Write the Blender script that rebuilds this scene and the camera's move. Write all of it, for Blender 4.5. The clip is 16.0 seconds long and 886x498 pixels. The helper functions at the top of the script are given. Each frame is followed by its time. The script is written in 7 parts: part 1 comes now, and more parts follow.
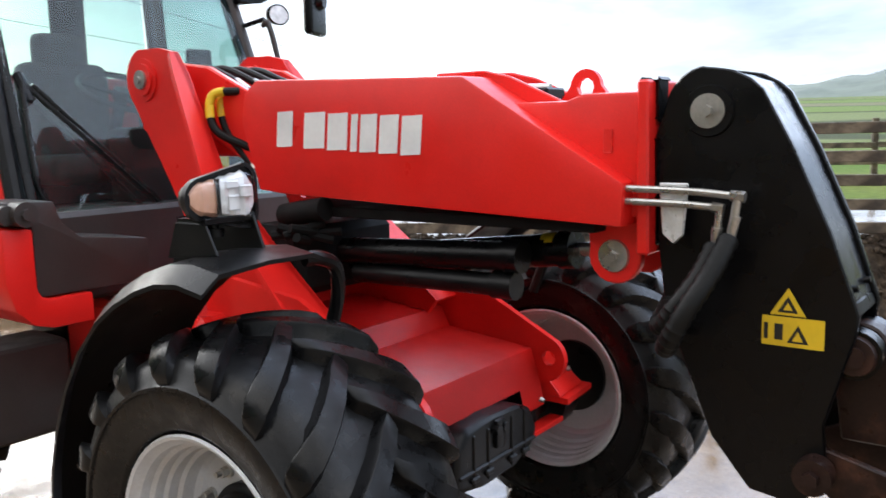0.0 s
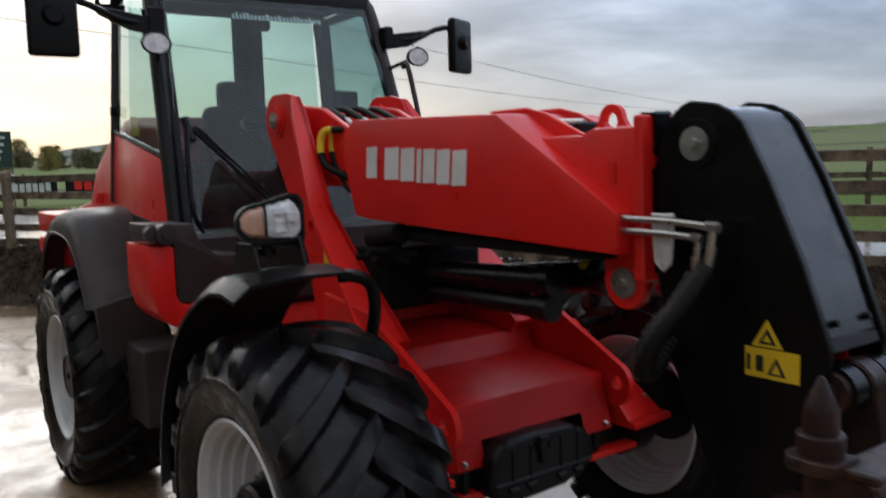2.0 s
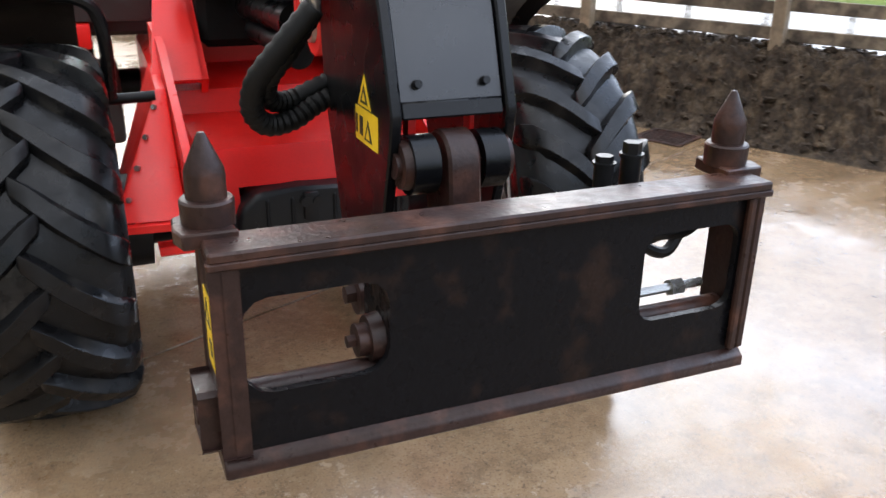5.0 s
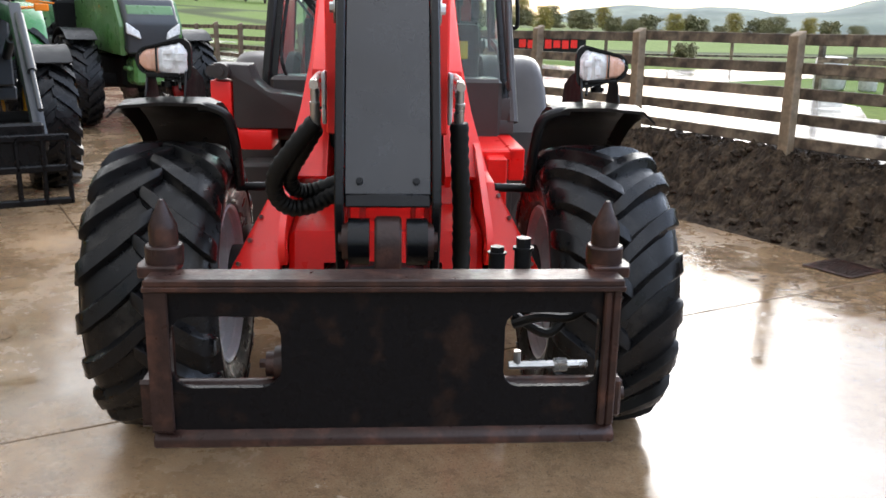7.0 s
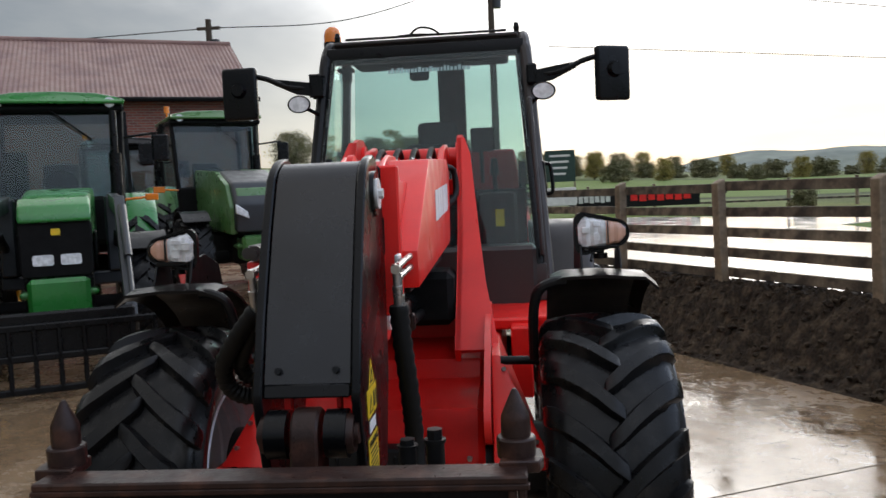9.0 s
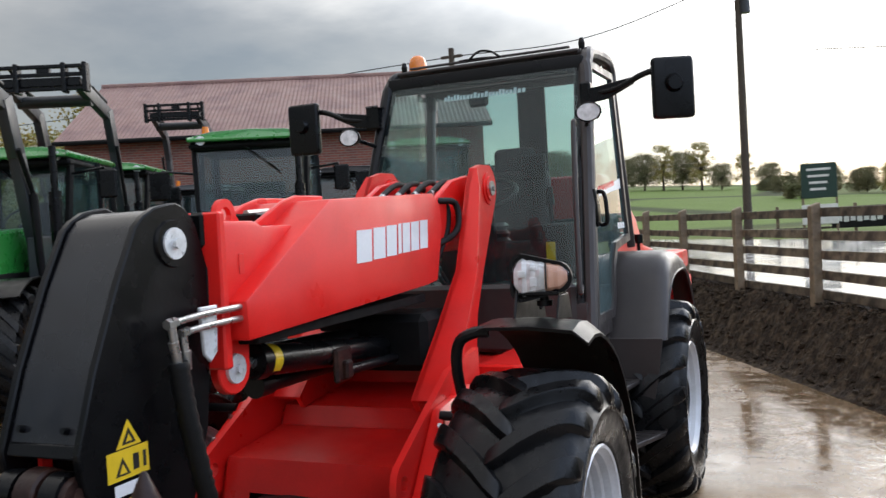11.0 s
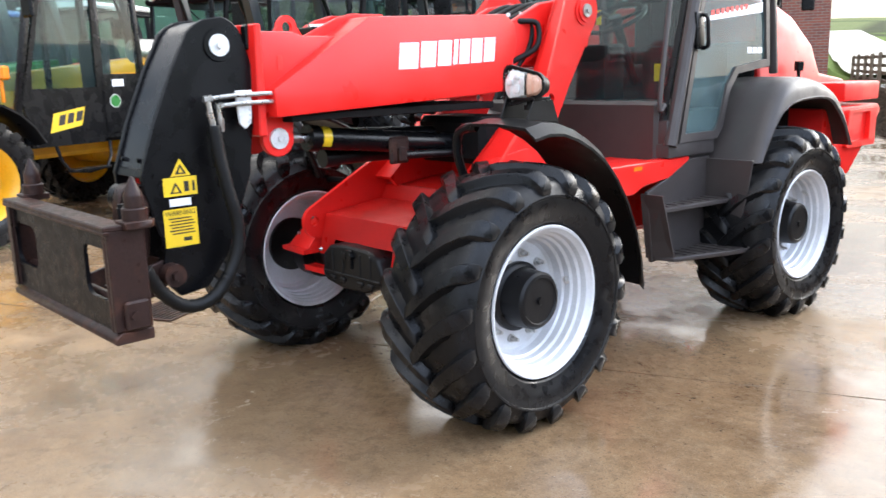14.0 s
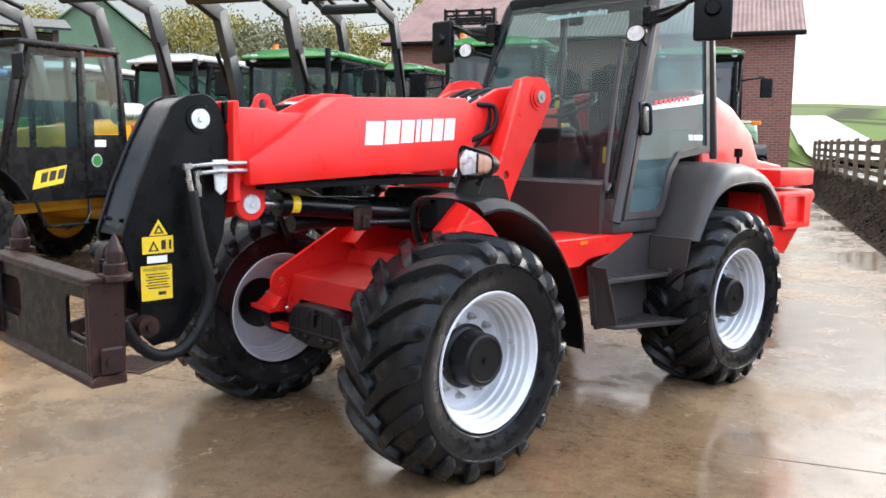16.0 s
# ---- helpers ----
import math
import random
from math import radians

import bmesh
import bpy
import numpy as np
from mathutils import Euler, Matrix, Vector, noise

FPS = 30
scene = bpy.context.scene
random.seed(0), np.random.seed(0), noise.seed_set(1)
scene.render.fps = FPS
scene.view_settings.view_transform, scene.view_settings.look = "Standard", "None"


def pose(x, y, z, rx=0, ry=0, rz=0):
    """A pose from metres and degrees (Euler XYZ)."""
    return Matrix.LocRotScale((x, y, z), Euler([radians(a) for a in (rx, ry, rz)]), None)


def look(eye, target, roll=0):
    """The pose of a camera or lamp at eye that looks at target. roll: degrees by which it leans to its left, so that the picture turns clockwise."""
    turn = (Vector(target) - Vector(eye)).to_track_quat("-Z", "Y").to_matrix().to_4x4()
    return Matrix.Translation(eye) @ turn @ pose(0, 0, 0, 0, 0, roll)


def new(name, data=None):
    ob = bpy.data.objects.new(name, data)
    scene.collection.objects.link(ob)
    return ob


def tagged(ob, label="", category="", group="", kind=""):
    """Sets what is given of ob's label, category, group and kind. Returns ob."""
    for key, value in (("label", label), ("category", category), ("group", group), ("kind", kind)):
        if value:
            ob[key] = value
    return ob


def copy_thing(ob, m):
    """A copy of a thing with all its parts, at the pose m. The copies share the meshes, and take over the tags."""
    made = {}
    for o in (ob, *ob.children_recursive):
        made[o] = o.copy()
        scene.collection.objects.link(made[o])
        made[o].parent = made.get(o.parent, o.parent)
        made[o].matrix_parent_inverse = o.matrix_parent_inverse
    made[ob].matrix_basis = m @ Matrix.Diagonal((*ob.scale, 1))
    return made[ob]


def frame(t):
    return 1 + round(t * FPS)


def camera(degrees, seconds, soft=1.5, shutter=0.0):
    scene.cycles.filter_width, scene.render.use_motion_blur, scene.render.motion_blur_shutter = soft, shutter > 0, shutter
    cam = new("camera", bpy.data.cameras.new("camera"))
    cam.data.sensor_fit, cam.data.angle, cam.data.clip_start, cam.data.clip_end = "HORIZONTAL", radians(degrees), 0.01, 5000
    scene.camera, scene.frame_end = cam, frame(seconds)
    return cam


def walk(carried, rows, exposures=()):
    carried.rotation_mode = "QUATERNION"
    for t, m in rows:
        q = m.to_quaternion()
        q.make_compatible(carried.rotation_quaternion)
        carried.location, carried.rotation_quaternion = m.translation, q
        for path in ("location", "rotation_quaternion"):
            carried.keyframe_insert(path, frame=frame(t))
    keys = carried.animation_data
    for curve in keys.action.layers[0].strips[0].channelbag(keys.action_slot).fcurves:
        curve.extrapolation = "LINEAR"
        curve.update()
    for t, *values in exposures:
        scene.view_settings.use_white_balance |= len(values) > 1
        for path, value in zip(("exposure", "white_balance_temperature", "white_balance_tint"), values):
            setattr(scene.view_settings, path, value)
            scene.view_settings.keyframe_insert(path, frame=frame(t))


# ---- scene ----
cam = camera(55.2, 16.0, shutter=0.3)
PATH = [
    (0, (-2.238, -1.648, 1.590), (-0.654, -0.460, 1.306), -1.2),
    (0.5, (-2.131, -1.758, 1.597), (-0.705, -0.370, 1.398), -1.4),
    (1, (-2.018, -1.919, 1.619), (-0.768, -0.361, 1.514), -1.5),
    (1.5, (-2.023, -2.075, 1.623), (-0.858, -0.450, 1.569), -2.0),
    (2, (-1.943, -2.273, 1.595), (-0.770, -0.666, 1.387), -1.8),
    (2.5, (-1.739, -2.484, 1.542), (-0.513, -0.970, 1.093), -1.4),
    (3, (-1.609, -2.542, 1.517), (-0.347, -1.111, 0.917), -0.7),
    (3.5, (-1.405, -2.522, 1.505), (-0.138, -1.123, 0.844), 0.1),
    (3.7, (-1.330, -2.539, 1.510), (-0.074, -1.139, 0.830), 0.2),
    (5.8, (-0.291, -2.951, 1.495), (0.041, -1.116, 0.770), 1.4),
    (6, (-0.232, -3.013, 1.500), (0.041, -1.161, 0.798), 1.4),
    (6.5, (-0.159, -3.223, 1.532), (0.051, -1.331, 0.918), 1.5),
    (7, (-0.010, -3.361, 1.562), (0.129, -1.430, 1.061), 1.1),
    (7.5, (0.024, -3.417, 1.583), (0.105, -1.464, 1.160), -0.2),
    (8, (0.043, -3.397, 1.601), (0.090, -1.422, 1.285), -1.6),
    (8.5, (0.281, -3.367, 1.610), (0.264, -1.376, 1.419), -2.4),
    (9, (0.517, -3.271, 1.612), (0.353, -1.282, 1.479), -2.6),
    (9.2, (0.603, -3.188, 1.605), (0.378, -1.204, 1.488), -3.0),
    (11.3, (1.907, -2.635, 1.627), (1.027, -0.840, 1.573), -3.1),
    (11.5, (2.038, -2.566, 1.623), (1.095, -0.803, 1.571), -3.0),
    (12, (2.274, -2.349, 1.601), (1.191, -0.668, 1.567), -2.4),
    (12.5, (2.605, -2.240, 1.571), (1.320, -0.710, 1.473), -1.6),
    (13, (2.840, -2.324, 1.518), (1.480, -0.878, 1.273), -1.5),
    (13.5, (3.021, -2.462, 1.513), (1.658, -1.058, 1.103), -1.4),
    (14, (3.249, -2.590, 1.497), (1.807, -1.267, 1.084), -1.6),
    (14.5, (3.388, -2.707, 1.508), (1.867, -1.462, 1.137), -2.5),
    (15, (3.469, -2.783, 1.510), (2.009, -1.469, 1.134), -1.0),
    (15.5, (3.536, -2.751, 1.518), (2.116, -1.384, 1.179), 0.6),
    (16, (3.544, -2.747, 1.538), (2.125, -1.361, 1.281), 0.5),
]
EXPOSURES = [(0, 0.35), (0.5, 0.1), (1, -0.5), (1.5, -1.28), (2, -1.1), (2.5, 0.92), (3, 0.85), (3.5, 0.65), (6, 0.6), (6.5, 0.5), (7, 0.3), (8, 0.05), (8.5, -0.52), (9, -0.8), (11.5, -0.35), (12, -0.3), (12.5, 0.05), (13, 0.68), (14, 0.68), (15, 0.62), (16, 0.48)]
walk(cam, [(t, look(eye, target, roll)) for t, eye, target, roll in PATH], EXPOSURES)

# ---- light ----
SUN_DIR = Vector((0.30, 1.0, 0.36)).normalized()
LOW_GLOW = Vector((0.03, 1.0, 0.13)).normalized()
world = bpy.data.worlds.new("overcast_sky")
scene.world = world
world.use_nodes = True
wt = world.node_tree
wt.nodes.clear()


def wnode(kind, **inputs):
    n = wt.nodes.new(kind)
    for k, v in inputs.items():
        n.inputs[k].default_value = v
    return n


def wmath(op, a, b=None):
    n = wt.nodes.new("ShaderNodeMath")
    n.operation = op
    for i, v in enumerate((a, b)):
        if v is None:
            continue
        if isinstance(v, (int, float)):
            n.inputs[i].default_value = v
        else:
            wt.links.new(v, n.inputs[i])
    return n.outputs[0]


sky = wt.nodes.new("ShaderNodeTexSky")
sky.sky_type, sky.sun_disc = "NISHITA", False
sky.sun_elevation, sky.sun_rotation = math.asin(SUN_DIR.z), math.atan2(SUN_DIR.x, SUN_DIR.y)
co = wt.nodes.new("ShaderNodeTexCoord")
sep = wt.nodes.new("ShaderNodeSeparateXYZ")
wt.links.new(co.outputs["Generated"], sep.inputs[0])
# cloud deck: the direction laid on a high plane
lift = wmath("ADD", wmath("MAXIMUM", sep.outputs[2], 0.0), 0.16)
comb = wt.nodes.new("ShaderNodeCombineXYZ")
wt.links.new(wmath("DIVIDE", sep.outputs[0], lift), comb.inputs[0])
wt.links.new(wmath("DIVIDE", sep.outputs[1], lift), comb.inputs[1])
big = wnode("ShaderNodeTexNoise", Scale=0.62, Detail=7.0, Roughness=0.55, Distortion=0.25)
wt.links.new(comb.outputs[0], big.inputs["Vector"])
ramp = wt.nodes.new("ShaderNodeValToRGB")
ramp.color_ramp.elements[0].position, ramp.color_ramp.elements[0].color = 0.36, (0.34, 0.395, 0.495, 1)
ramp.color_ramp.elements[1].position, ramp.color_ramp.elements[1].color = 0.62, (0.81, 0.84, 0.90, 1)
wt.links.new(big.outputs[0], ramp.inputs[0])
# brighter and warmer round the veiled low sun
dot = wt.nodes.new("ShaderNodeVectorMath")
dot.operation = "DOT_PRODUCT"
dot.inputs[1].default_value = LOW_GLOW
wt.links.new(co.outputs["Generated"], dot.inputs[0])
glow = wmath("POWER", wmath("MAXIMUM", dot.outputs["Value"], 0.0), 22.0)
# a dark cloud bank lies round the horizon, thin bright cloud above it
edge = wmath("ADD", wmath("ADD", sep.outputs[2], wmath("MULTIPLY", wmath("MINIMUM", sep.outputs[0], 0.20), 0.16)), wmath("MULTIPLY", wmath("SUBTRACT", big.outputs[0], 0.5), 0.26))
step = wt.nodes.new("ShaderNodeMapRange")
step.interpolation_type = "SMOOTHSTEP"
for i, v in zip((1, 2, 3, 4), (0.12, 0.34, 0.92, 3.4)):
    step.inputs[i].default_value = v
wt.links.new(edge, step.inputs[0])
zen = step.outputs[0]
deck = wt.nodes.new("ShaderNodeVectorMath")
deck.operation = "SCALE"
# the bank is bluer over the fields to the east, browner over the farm
side_way = wt.nodes.new("ShaderNodeMapRange")
for i, v in zip((1, 2, 3, 4), (-0.45, 0.75, 0.0, 1.0)):
    side_way.inputs[i].default_value = v
wt.links.new(sep.outputs[0], side_way.inputs[0])
cast, toned = wt.nodes.new("ShaderNodeMix"), wt.nodes.new("ShaderNodeMix")
cast.data_type = toned.data_type = "RGBA"
cast.inputs[6].default_value, cast.inputs[7].default_value = (1.09, 1.0, 0.87, 1), (0.90, 1.0, 1.17, 1)
wt.links.new(side_way.outputs[0], cast.inputs[0])
toned.blend_type, toned.inputs[0].default_value = "MULTIPLY", 1.0
wt.links.new(ramp.outputs[0], toned.inputs[6])
wt.links.new(cast.outputs[2], toned.inputs[7])
wt.links.new(toned.outputs[2], deck.inputs[0])
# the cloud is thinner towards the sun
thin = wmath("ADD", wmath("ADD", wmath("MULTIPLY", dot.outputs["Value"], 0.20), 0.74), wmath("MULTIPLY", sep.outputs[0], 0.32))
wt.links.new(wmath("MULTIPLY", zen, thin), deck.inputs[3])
halo = wt.nodes.new("ShaderNodeMix")
halo.data_type, halo.blend_type = "RGBA", "ADD"
halo.inputs[7].default_value = (1.0, 0.94, 0.84, 1)
wt.links.new(wmath("MULTIPLY", glow, 0.85), halo.inputs[0])
wt.links.new(deck.outputs[0], halo.inputs[6])
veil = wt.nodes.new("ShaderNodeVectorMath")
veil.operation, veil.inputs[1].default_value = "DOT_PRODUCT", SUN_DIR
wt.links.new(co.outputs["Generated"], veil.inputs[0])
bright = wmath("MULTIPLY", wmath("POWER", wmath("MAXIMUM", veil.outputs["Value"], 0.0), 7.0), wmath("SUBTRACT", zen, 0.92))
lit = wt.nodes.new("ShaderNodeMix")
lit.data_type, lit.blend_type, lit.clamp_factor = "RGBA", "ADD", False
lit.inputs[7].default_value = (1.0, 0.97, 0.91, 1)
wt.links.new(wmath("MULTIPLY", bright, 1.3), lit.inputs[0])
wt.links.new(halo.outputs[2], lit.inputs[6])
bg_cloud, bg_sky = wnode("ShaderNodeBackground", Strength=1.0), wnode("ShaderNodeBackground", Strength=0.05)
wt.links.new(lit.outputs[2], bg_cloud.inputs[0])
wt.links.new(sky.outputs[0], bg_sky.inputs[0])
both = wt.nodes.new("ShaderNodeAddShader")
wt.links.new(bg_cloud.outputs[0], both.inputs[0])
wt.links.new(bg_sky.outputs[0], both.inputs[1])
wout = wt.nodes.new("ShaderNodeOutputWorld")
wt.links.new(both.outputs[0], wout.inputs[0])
sun = new("sun", bpy.data.lights.new("sun", "SUN"))
sun.data.energy, sun.data.angle, sun.data.color = 0.8, radians(26), (1.0, 0.95, 0.88)
sun.matrix_world = look(SUN_DIR * 50, (0, 0, 0))


# ---- materials ----
def material(name, base, rough=0.5, metal=0.0, vary=0.12, size=6.0, bump=0.0, grain=60.0, other=None, mix=(0.45, 0.65),
             rough_vary=0.1, coat=0.0, spec=0.5, per_object=0.0):
    """Procedural surface: base colour that varies at two scales, a second colour in patches, uneven roughness, fine relief."""
    m = bpy.data.materials.new(name)
    m.use_nodes = True
    nt = m.node_tree
    b = nt.nodes["Principled BSDF"]
    b.inputs["Metallic"].default_value, b.inputs["Specular IOR Level"].default_value = metal, spec
    b.inputs["Coat Weight"].default_value, b.inputs["Coat Roughness"].default_value = coat, 0.12
    tc = nt.nodes.new("ShaderNodeTexCoord")

    def noise_at(scale, detail=4.0):
        n = nt.nodes.new("ShaderNodeTexNoise")
        n.inputs["Scale"].default_value, n.inputs["Detail"].default_value = scale, detail
        nt.links.new(tc.outputs["Object"], n.inputs["Vector"])
        return n.outputs[0]

    def remap(src, a, b2, c, d):
        n = nt.nodes.new("ShaderNodeMapRange")
        nt.links.new(src, n.inputs[0])
        for i, v in zip((1, 2, 3, 4), (a, b2, c, d)):
            n.inputs[i].default_value = v
        return n.outputs[0]

    broad, fine = noise_at(size), noise_at(grain, 6.0)
    col = nt.nodes.new("ShaderNodeMix")
    col.data_type = "RGBA"
    col.inputs[6].default_value, col.inputs[7].default_value = (*base, 1), (*(other or [c * 0.6 for c in base]), 1)
    nt.links.new(remap(broad, mix[0], mix[1], 0.0, 1.0 if other else 0.35), col.inputs[0])
    hsv = nt.nodes.new("ShaderNodeHueSaturation")
    nt.links.new(col.outputs[2], hsv.inputs["Color"])
    value = remap(fine, 0.25, 0.75, 1.0 - vary, 1.0 + vary)
    if per_object:
        info = nt.nodes.new("ShaderNodeObjectInfo")
        k = nt.nodes.new("ShaderNodeMath")
        k.operation = "MULTIPLY"
        nt.links.new(value, k.inputs[0])
        nt.links.new(remap(info.outputs["Random"], 0.0, 1.0, 1.0 - per_object, 1.0 + per_object), k.inputs[1])
        value = k.outputs[0]
    nt.links.new(value, hsv.inputs["Value"])
    nt.links.new(hsv.outputs[0], b.inputs["Base Color"])
    nt.links.new(remap(noise_at(size * 2.3), 0.3, 0.7, max(0.02, rough - rough_vary), min(1.0, rough + rough_vary)), b.inputs["Roughness"])
    if bump:
        bp = nt.nodes.new("ShaderNodeBump")
        bp.inputs["Strength"].default_value, bp.inputs["Distance"].default_value = min(1.0, bump), 0.004 * max(1.0, bump)
        nt.links.new(fine, bp.inputs["Height"])
        nt.links.new(bp.outputs[0], b.inputs["Normal"])
    return m


def glass(name, tint, rough=0.02, plain=False, haze=0.0):
    """Thin tinted pane: mostly see-through, with a real mirror gloss by Fresnel and a teal film for dirt and painted
    sky reflection.
    """
    m = bpy.data.materials.new(name)
    m.use_nodes = True
    nt = m.node_tree
    nt.nodes.clear()
    tr, gl, fr, mx = (nt.nodes.new(k) for k in ("ShaderNodeBsdfTransparent", "ShaderNodeBsdfGlossy", "ShaderNodeLayerWeight", "ShaderNodeMixShader"))
    tr.inputs[0].default_value, gl.inputs["Roughness"].default_value = (*tint, 1), rough
    fr.inputs[0].default_value = 0.5
    pw, sc = nt.nodes.new("ShaderNodeMath"), nt.nodes.new("ShaderNodeMapRange")
    pw.operation, pw.inputs[1].default_value = "POWER", 4.0
    sc.inputs[3].default_value, sc.inputs[4].default_value = 0.05, 0.80
    nt.links.new(fr.outputs["Facing"], pw.inputs[0])
    nt.links.new(pw.outputs[0], sc.inputs[0])
    out = nt.nodes.new("ShaderNodeOutputMaterial")
    nt.links.new(sc.outputs[0], mx.inputs[0])
    film_mix, sky_film, cloud, span = (nt.nodes.new(k) for k in ("ShaderNodeMixShader", "ShaderNodeBsdfDiffuse", "ShaderNodeTexNoise", "ShaderNodeMapRange"))
    # teal diffuse colour imitates reflected sky along with dirt
    sky_film.inputs[0].default_value = (0.36, 0.58, 0.60, 1)
    cloud.inputs["Scale"].default_value, cloud.inputs["Detail"].default_value = 5.0, 5.0
    span.inputs[1].default_value, span.inputs[2].default_value = 0.3, 0.7
    span.inputs[3].default_value, span.inputs[4].default_value = 0.55 * haze, 1.3 * haze
    place = nt.nodes.new("ShaderNodeTexCoord")
    nt.links.new(place.outputs["Object"], cloud.inputs["Vector"])
    nt.links.new(cloud.outputs[0], span.inputs[0])
    nt.links.new(span.outputs[0], film_mix.inputs[0])
    nt.links.new(tr.outputs[0], film_mix.inputs[1])
    nt.links.new(sky_film.outputs[0], film_mix.inputs[2])
    nt.links.new(film_mix.outputs[0], mx.inputs[1])
    nt.links.new(gl.outputs[0], mx.inputs[2])
    nt.links.new(tr.outputs[0] if plain else mx.outputs[0], out.inputs[0])
    return m


def wet_concrete():
    """Brown, rain-wet concrete: pools that mirror the sky, rougher damp parts between, worn aggregate and stains."""
    m = bpy.data.materials.new("wet_concrete")
    m.use_nodes = True
    nt = m.node_tree
    b = nt.nodes["Principled BSDF"]
    tc = nt.nodes.new("ShaderNodeTexCoord")

    def nz(scale, detail=5.0, rough=0.55):
        n = nt.nodes.new("ShaderNodeTexNoise")
        n.inputs["Scale"].default_value, n.inputs["Detail"].default_value, n.inputs["Roughness"].default_value = scale, detail, rough
        nt.links.new(tc.outputs["Object"], n.inputs["Vector"])
        return n.outputs[0]

    def mr(src, a, b2, c, d):
        n = nt.nodes.new("ShaderNodeMapRange")
        nt.links.new(src, n.inputs[0])
        for i, v in zip((1, 2, 3, 4), (a, b2, c, d)):
            n.inputs[i].default_value = v
        return n.outputs[0]

    def mixc(f, a, c):
        n = nt.nodes.new("ShaderNodeMix")
        n.data_type = "RGBA"
        nt.links.new(f, n.inputs[0])
        for i, v in ((6, a), (7, c)):
            if isinstance(v, tuple):
                n.inputs[i].default_value = (*v, 1)
            else:
                nt.links.new(v, n.inputs[i])
        return n.outputs[2]

    pool, stain, grit = nz(0.75, 5.0), nz(2.6, 6.0, 0.65), nz(120, 3.0, 0.7)
    # standing water: centre and reach of the larger puddles
    for px, py, reach, deep in ((0.48, 0.38, 1.15, 0.26), (2.2, 0.9, 1.9, 0.13), (0.9, 4.4, 1.8, 0.13)):
        ds = nt.nodes.new("ShaderNodeVectorMath")
        ds.operation = "DISTANCE"
        ds.inputs[1].default_value = (px, py, 0.0)
        nt.links.new(tc.outputs["Object"], ds.inputs[0])
        ad = nt.nodes.new("ShaderNodeMath")
        ad.operation = "ADD"
        nt.links.new(pool, ad.inputs[0])
        nt.links.new(mr(ds.outputs["Value"], 0.35 * reach, reach, deep, 0.0), ad.inputs[1])
        pool = ad.outputs[0]
    c = mixc(mr(stain, 0.35, 0.68, 0, 1), (0.165, 0.096, 0.048), (0.36, 0.235, 0.130))
    c = mixc(mr(nz(0.5), 0.4, 0.65, 0, 0.6), c, (0.37, 0.255, 0.150))
    c = mixc(mr(nz(9.0, 8.0, 0.75), 0.48, 0.68, 0, 0.65), c, (0.10, 0.064, 0.036))
    c = mixc(mr(nz(22.0, 6.0, 0.7), 0.50, 0.66, 0, 0.4), c, (0.40, 0.30, 0.19))
    c = mixc(mr(grit, 0.53, 0.68, 0, 0.65), c, (0.06, 0.042, 0.028))
    c = mixc(mr(nz(38, 4.0, 0.6), 0.60, 0.68, 0, 0.6), c, (0.05, 0.036, 0.024))
    c = mixc(mr(nz(170, 2.0, 0.5), 0.64, 0.70, 0, 0.5), c, (0.48, 0.42, 0.34))
    # soaked concrete is darker than damp concrete
    c = mixc(mr(pool, 0.40, 0.56, 0.0, 0.42), c, (0.085, 0.055, 0.030))
    nt.links.new(c, b.inputs["Base Color"])
    rg = nt.nodes.new("ShaderNodeMath")
    rg.operation = "ADD"
    nt.links.new(mr(pool, 0.38, 0.58, 0.33, 0.05), rg.inputs[0])
    nt.links.new(mr(nz(5.5, 8.0, 0.75), 0.44, 0.58, 0.0, 0.18), rg.inputs[1])
    nt.links.new(rg.outputs[0], b.inputs["Roughness"])
    nt.links.new(mr(pool, 0.38, 0.58, 0.42, 0.80), b.inputs["Specular IOR Level"])
    bp = nt.nodes.new("ShaderNodeBump")
    bp.inputs["Distance"].default_value = 0.003
    nt.links.new(mr(pool, 0.42, 0.58, 0.60, 0.09), bp.inputs["Strength"])
    nt.links.new(nz(45, 5.0, 0.75), bp.inputs["Height"])
    nt.links.new(bp.outputs[0], b.inputs["Normal"])
    return m


RED = material("red_paint", (0.78, 0.017, 0.013), 0.36, vary=0.05, size=3.0, grain=180, coat=0.12, bump=0.04, spec=0.4)
RED_DULL = material("red_plastic", (0.70, 0.018, 0.014), 0.36, vary=0.06, size=3.0, grain=120, coat=0.1)
BLACK = material("black_paint", (0.004, 0.004, 0.0046), 0.28, vary=0.25, size=4.0, grain=90, bump=0.08, spec=0.22)
COVERM = material("grey_black_cover_paint", (0.012, 0.013, 0.016), 0.24, vary=0.2, size=5.0, grain=60, bump=0.05, spec=0.5, other=(0.008, 0.008, 0.010))
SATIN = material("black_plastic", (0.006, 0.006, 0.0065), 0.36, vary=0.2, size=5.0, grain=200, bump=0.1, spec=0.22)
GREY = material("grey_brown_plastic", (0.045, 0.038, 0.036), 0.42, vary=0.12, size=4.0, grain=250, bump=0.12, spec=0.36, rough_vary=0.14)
RUBBER = material("tyre_rubber", (0.0055, 0.0055, 0.006), 0.34, vary=0.3, size=7.0, grain=80, bump=0.18, other=(0.040, 0.036, 0.031), mix=(0.60, 0.80), rough_vary=0.20, spec=0.24)
HOSE = material("hose_rubber", (0.005, 0.005, 0.005), 0.5, spec=0.22, vary=0.2, grain=150, bump=0.2)
RIM = material("silver_rim_paint", (0.62, 0.63, 0.65), 0.38, metal=0.15, vary=0.06, size=5.0, grain=90, other=(0.5, 0.5, 0.5))
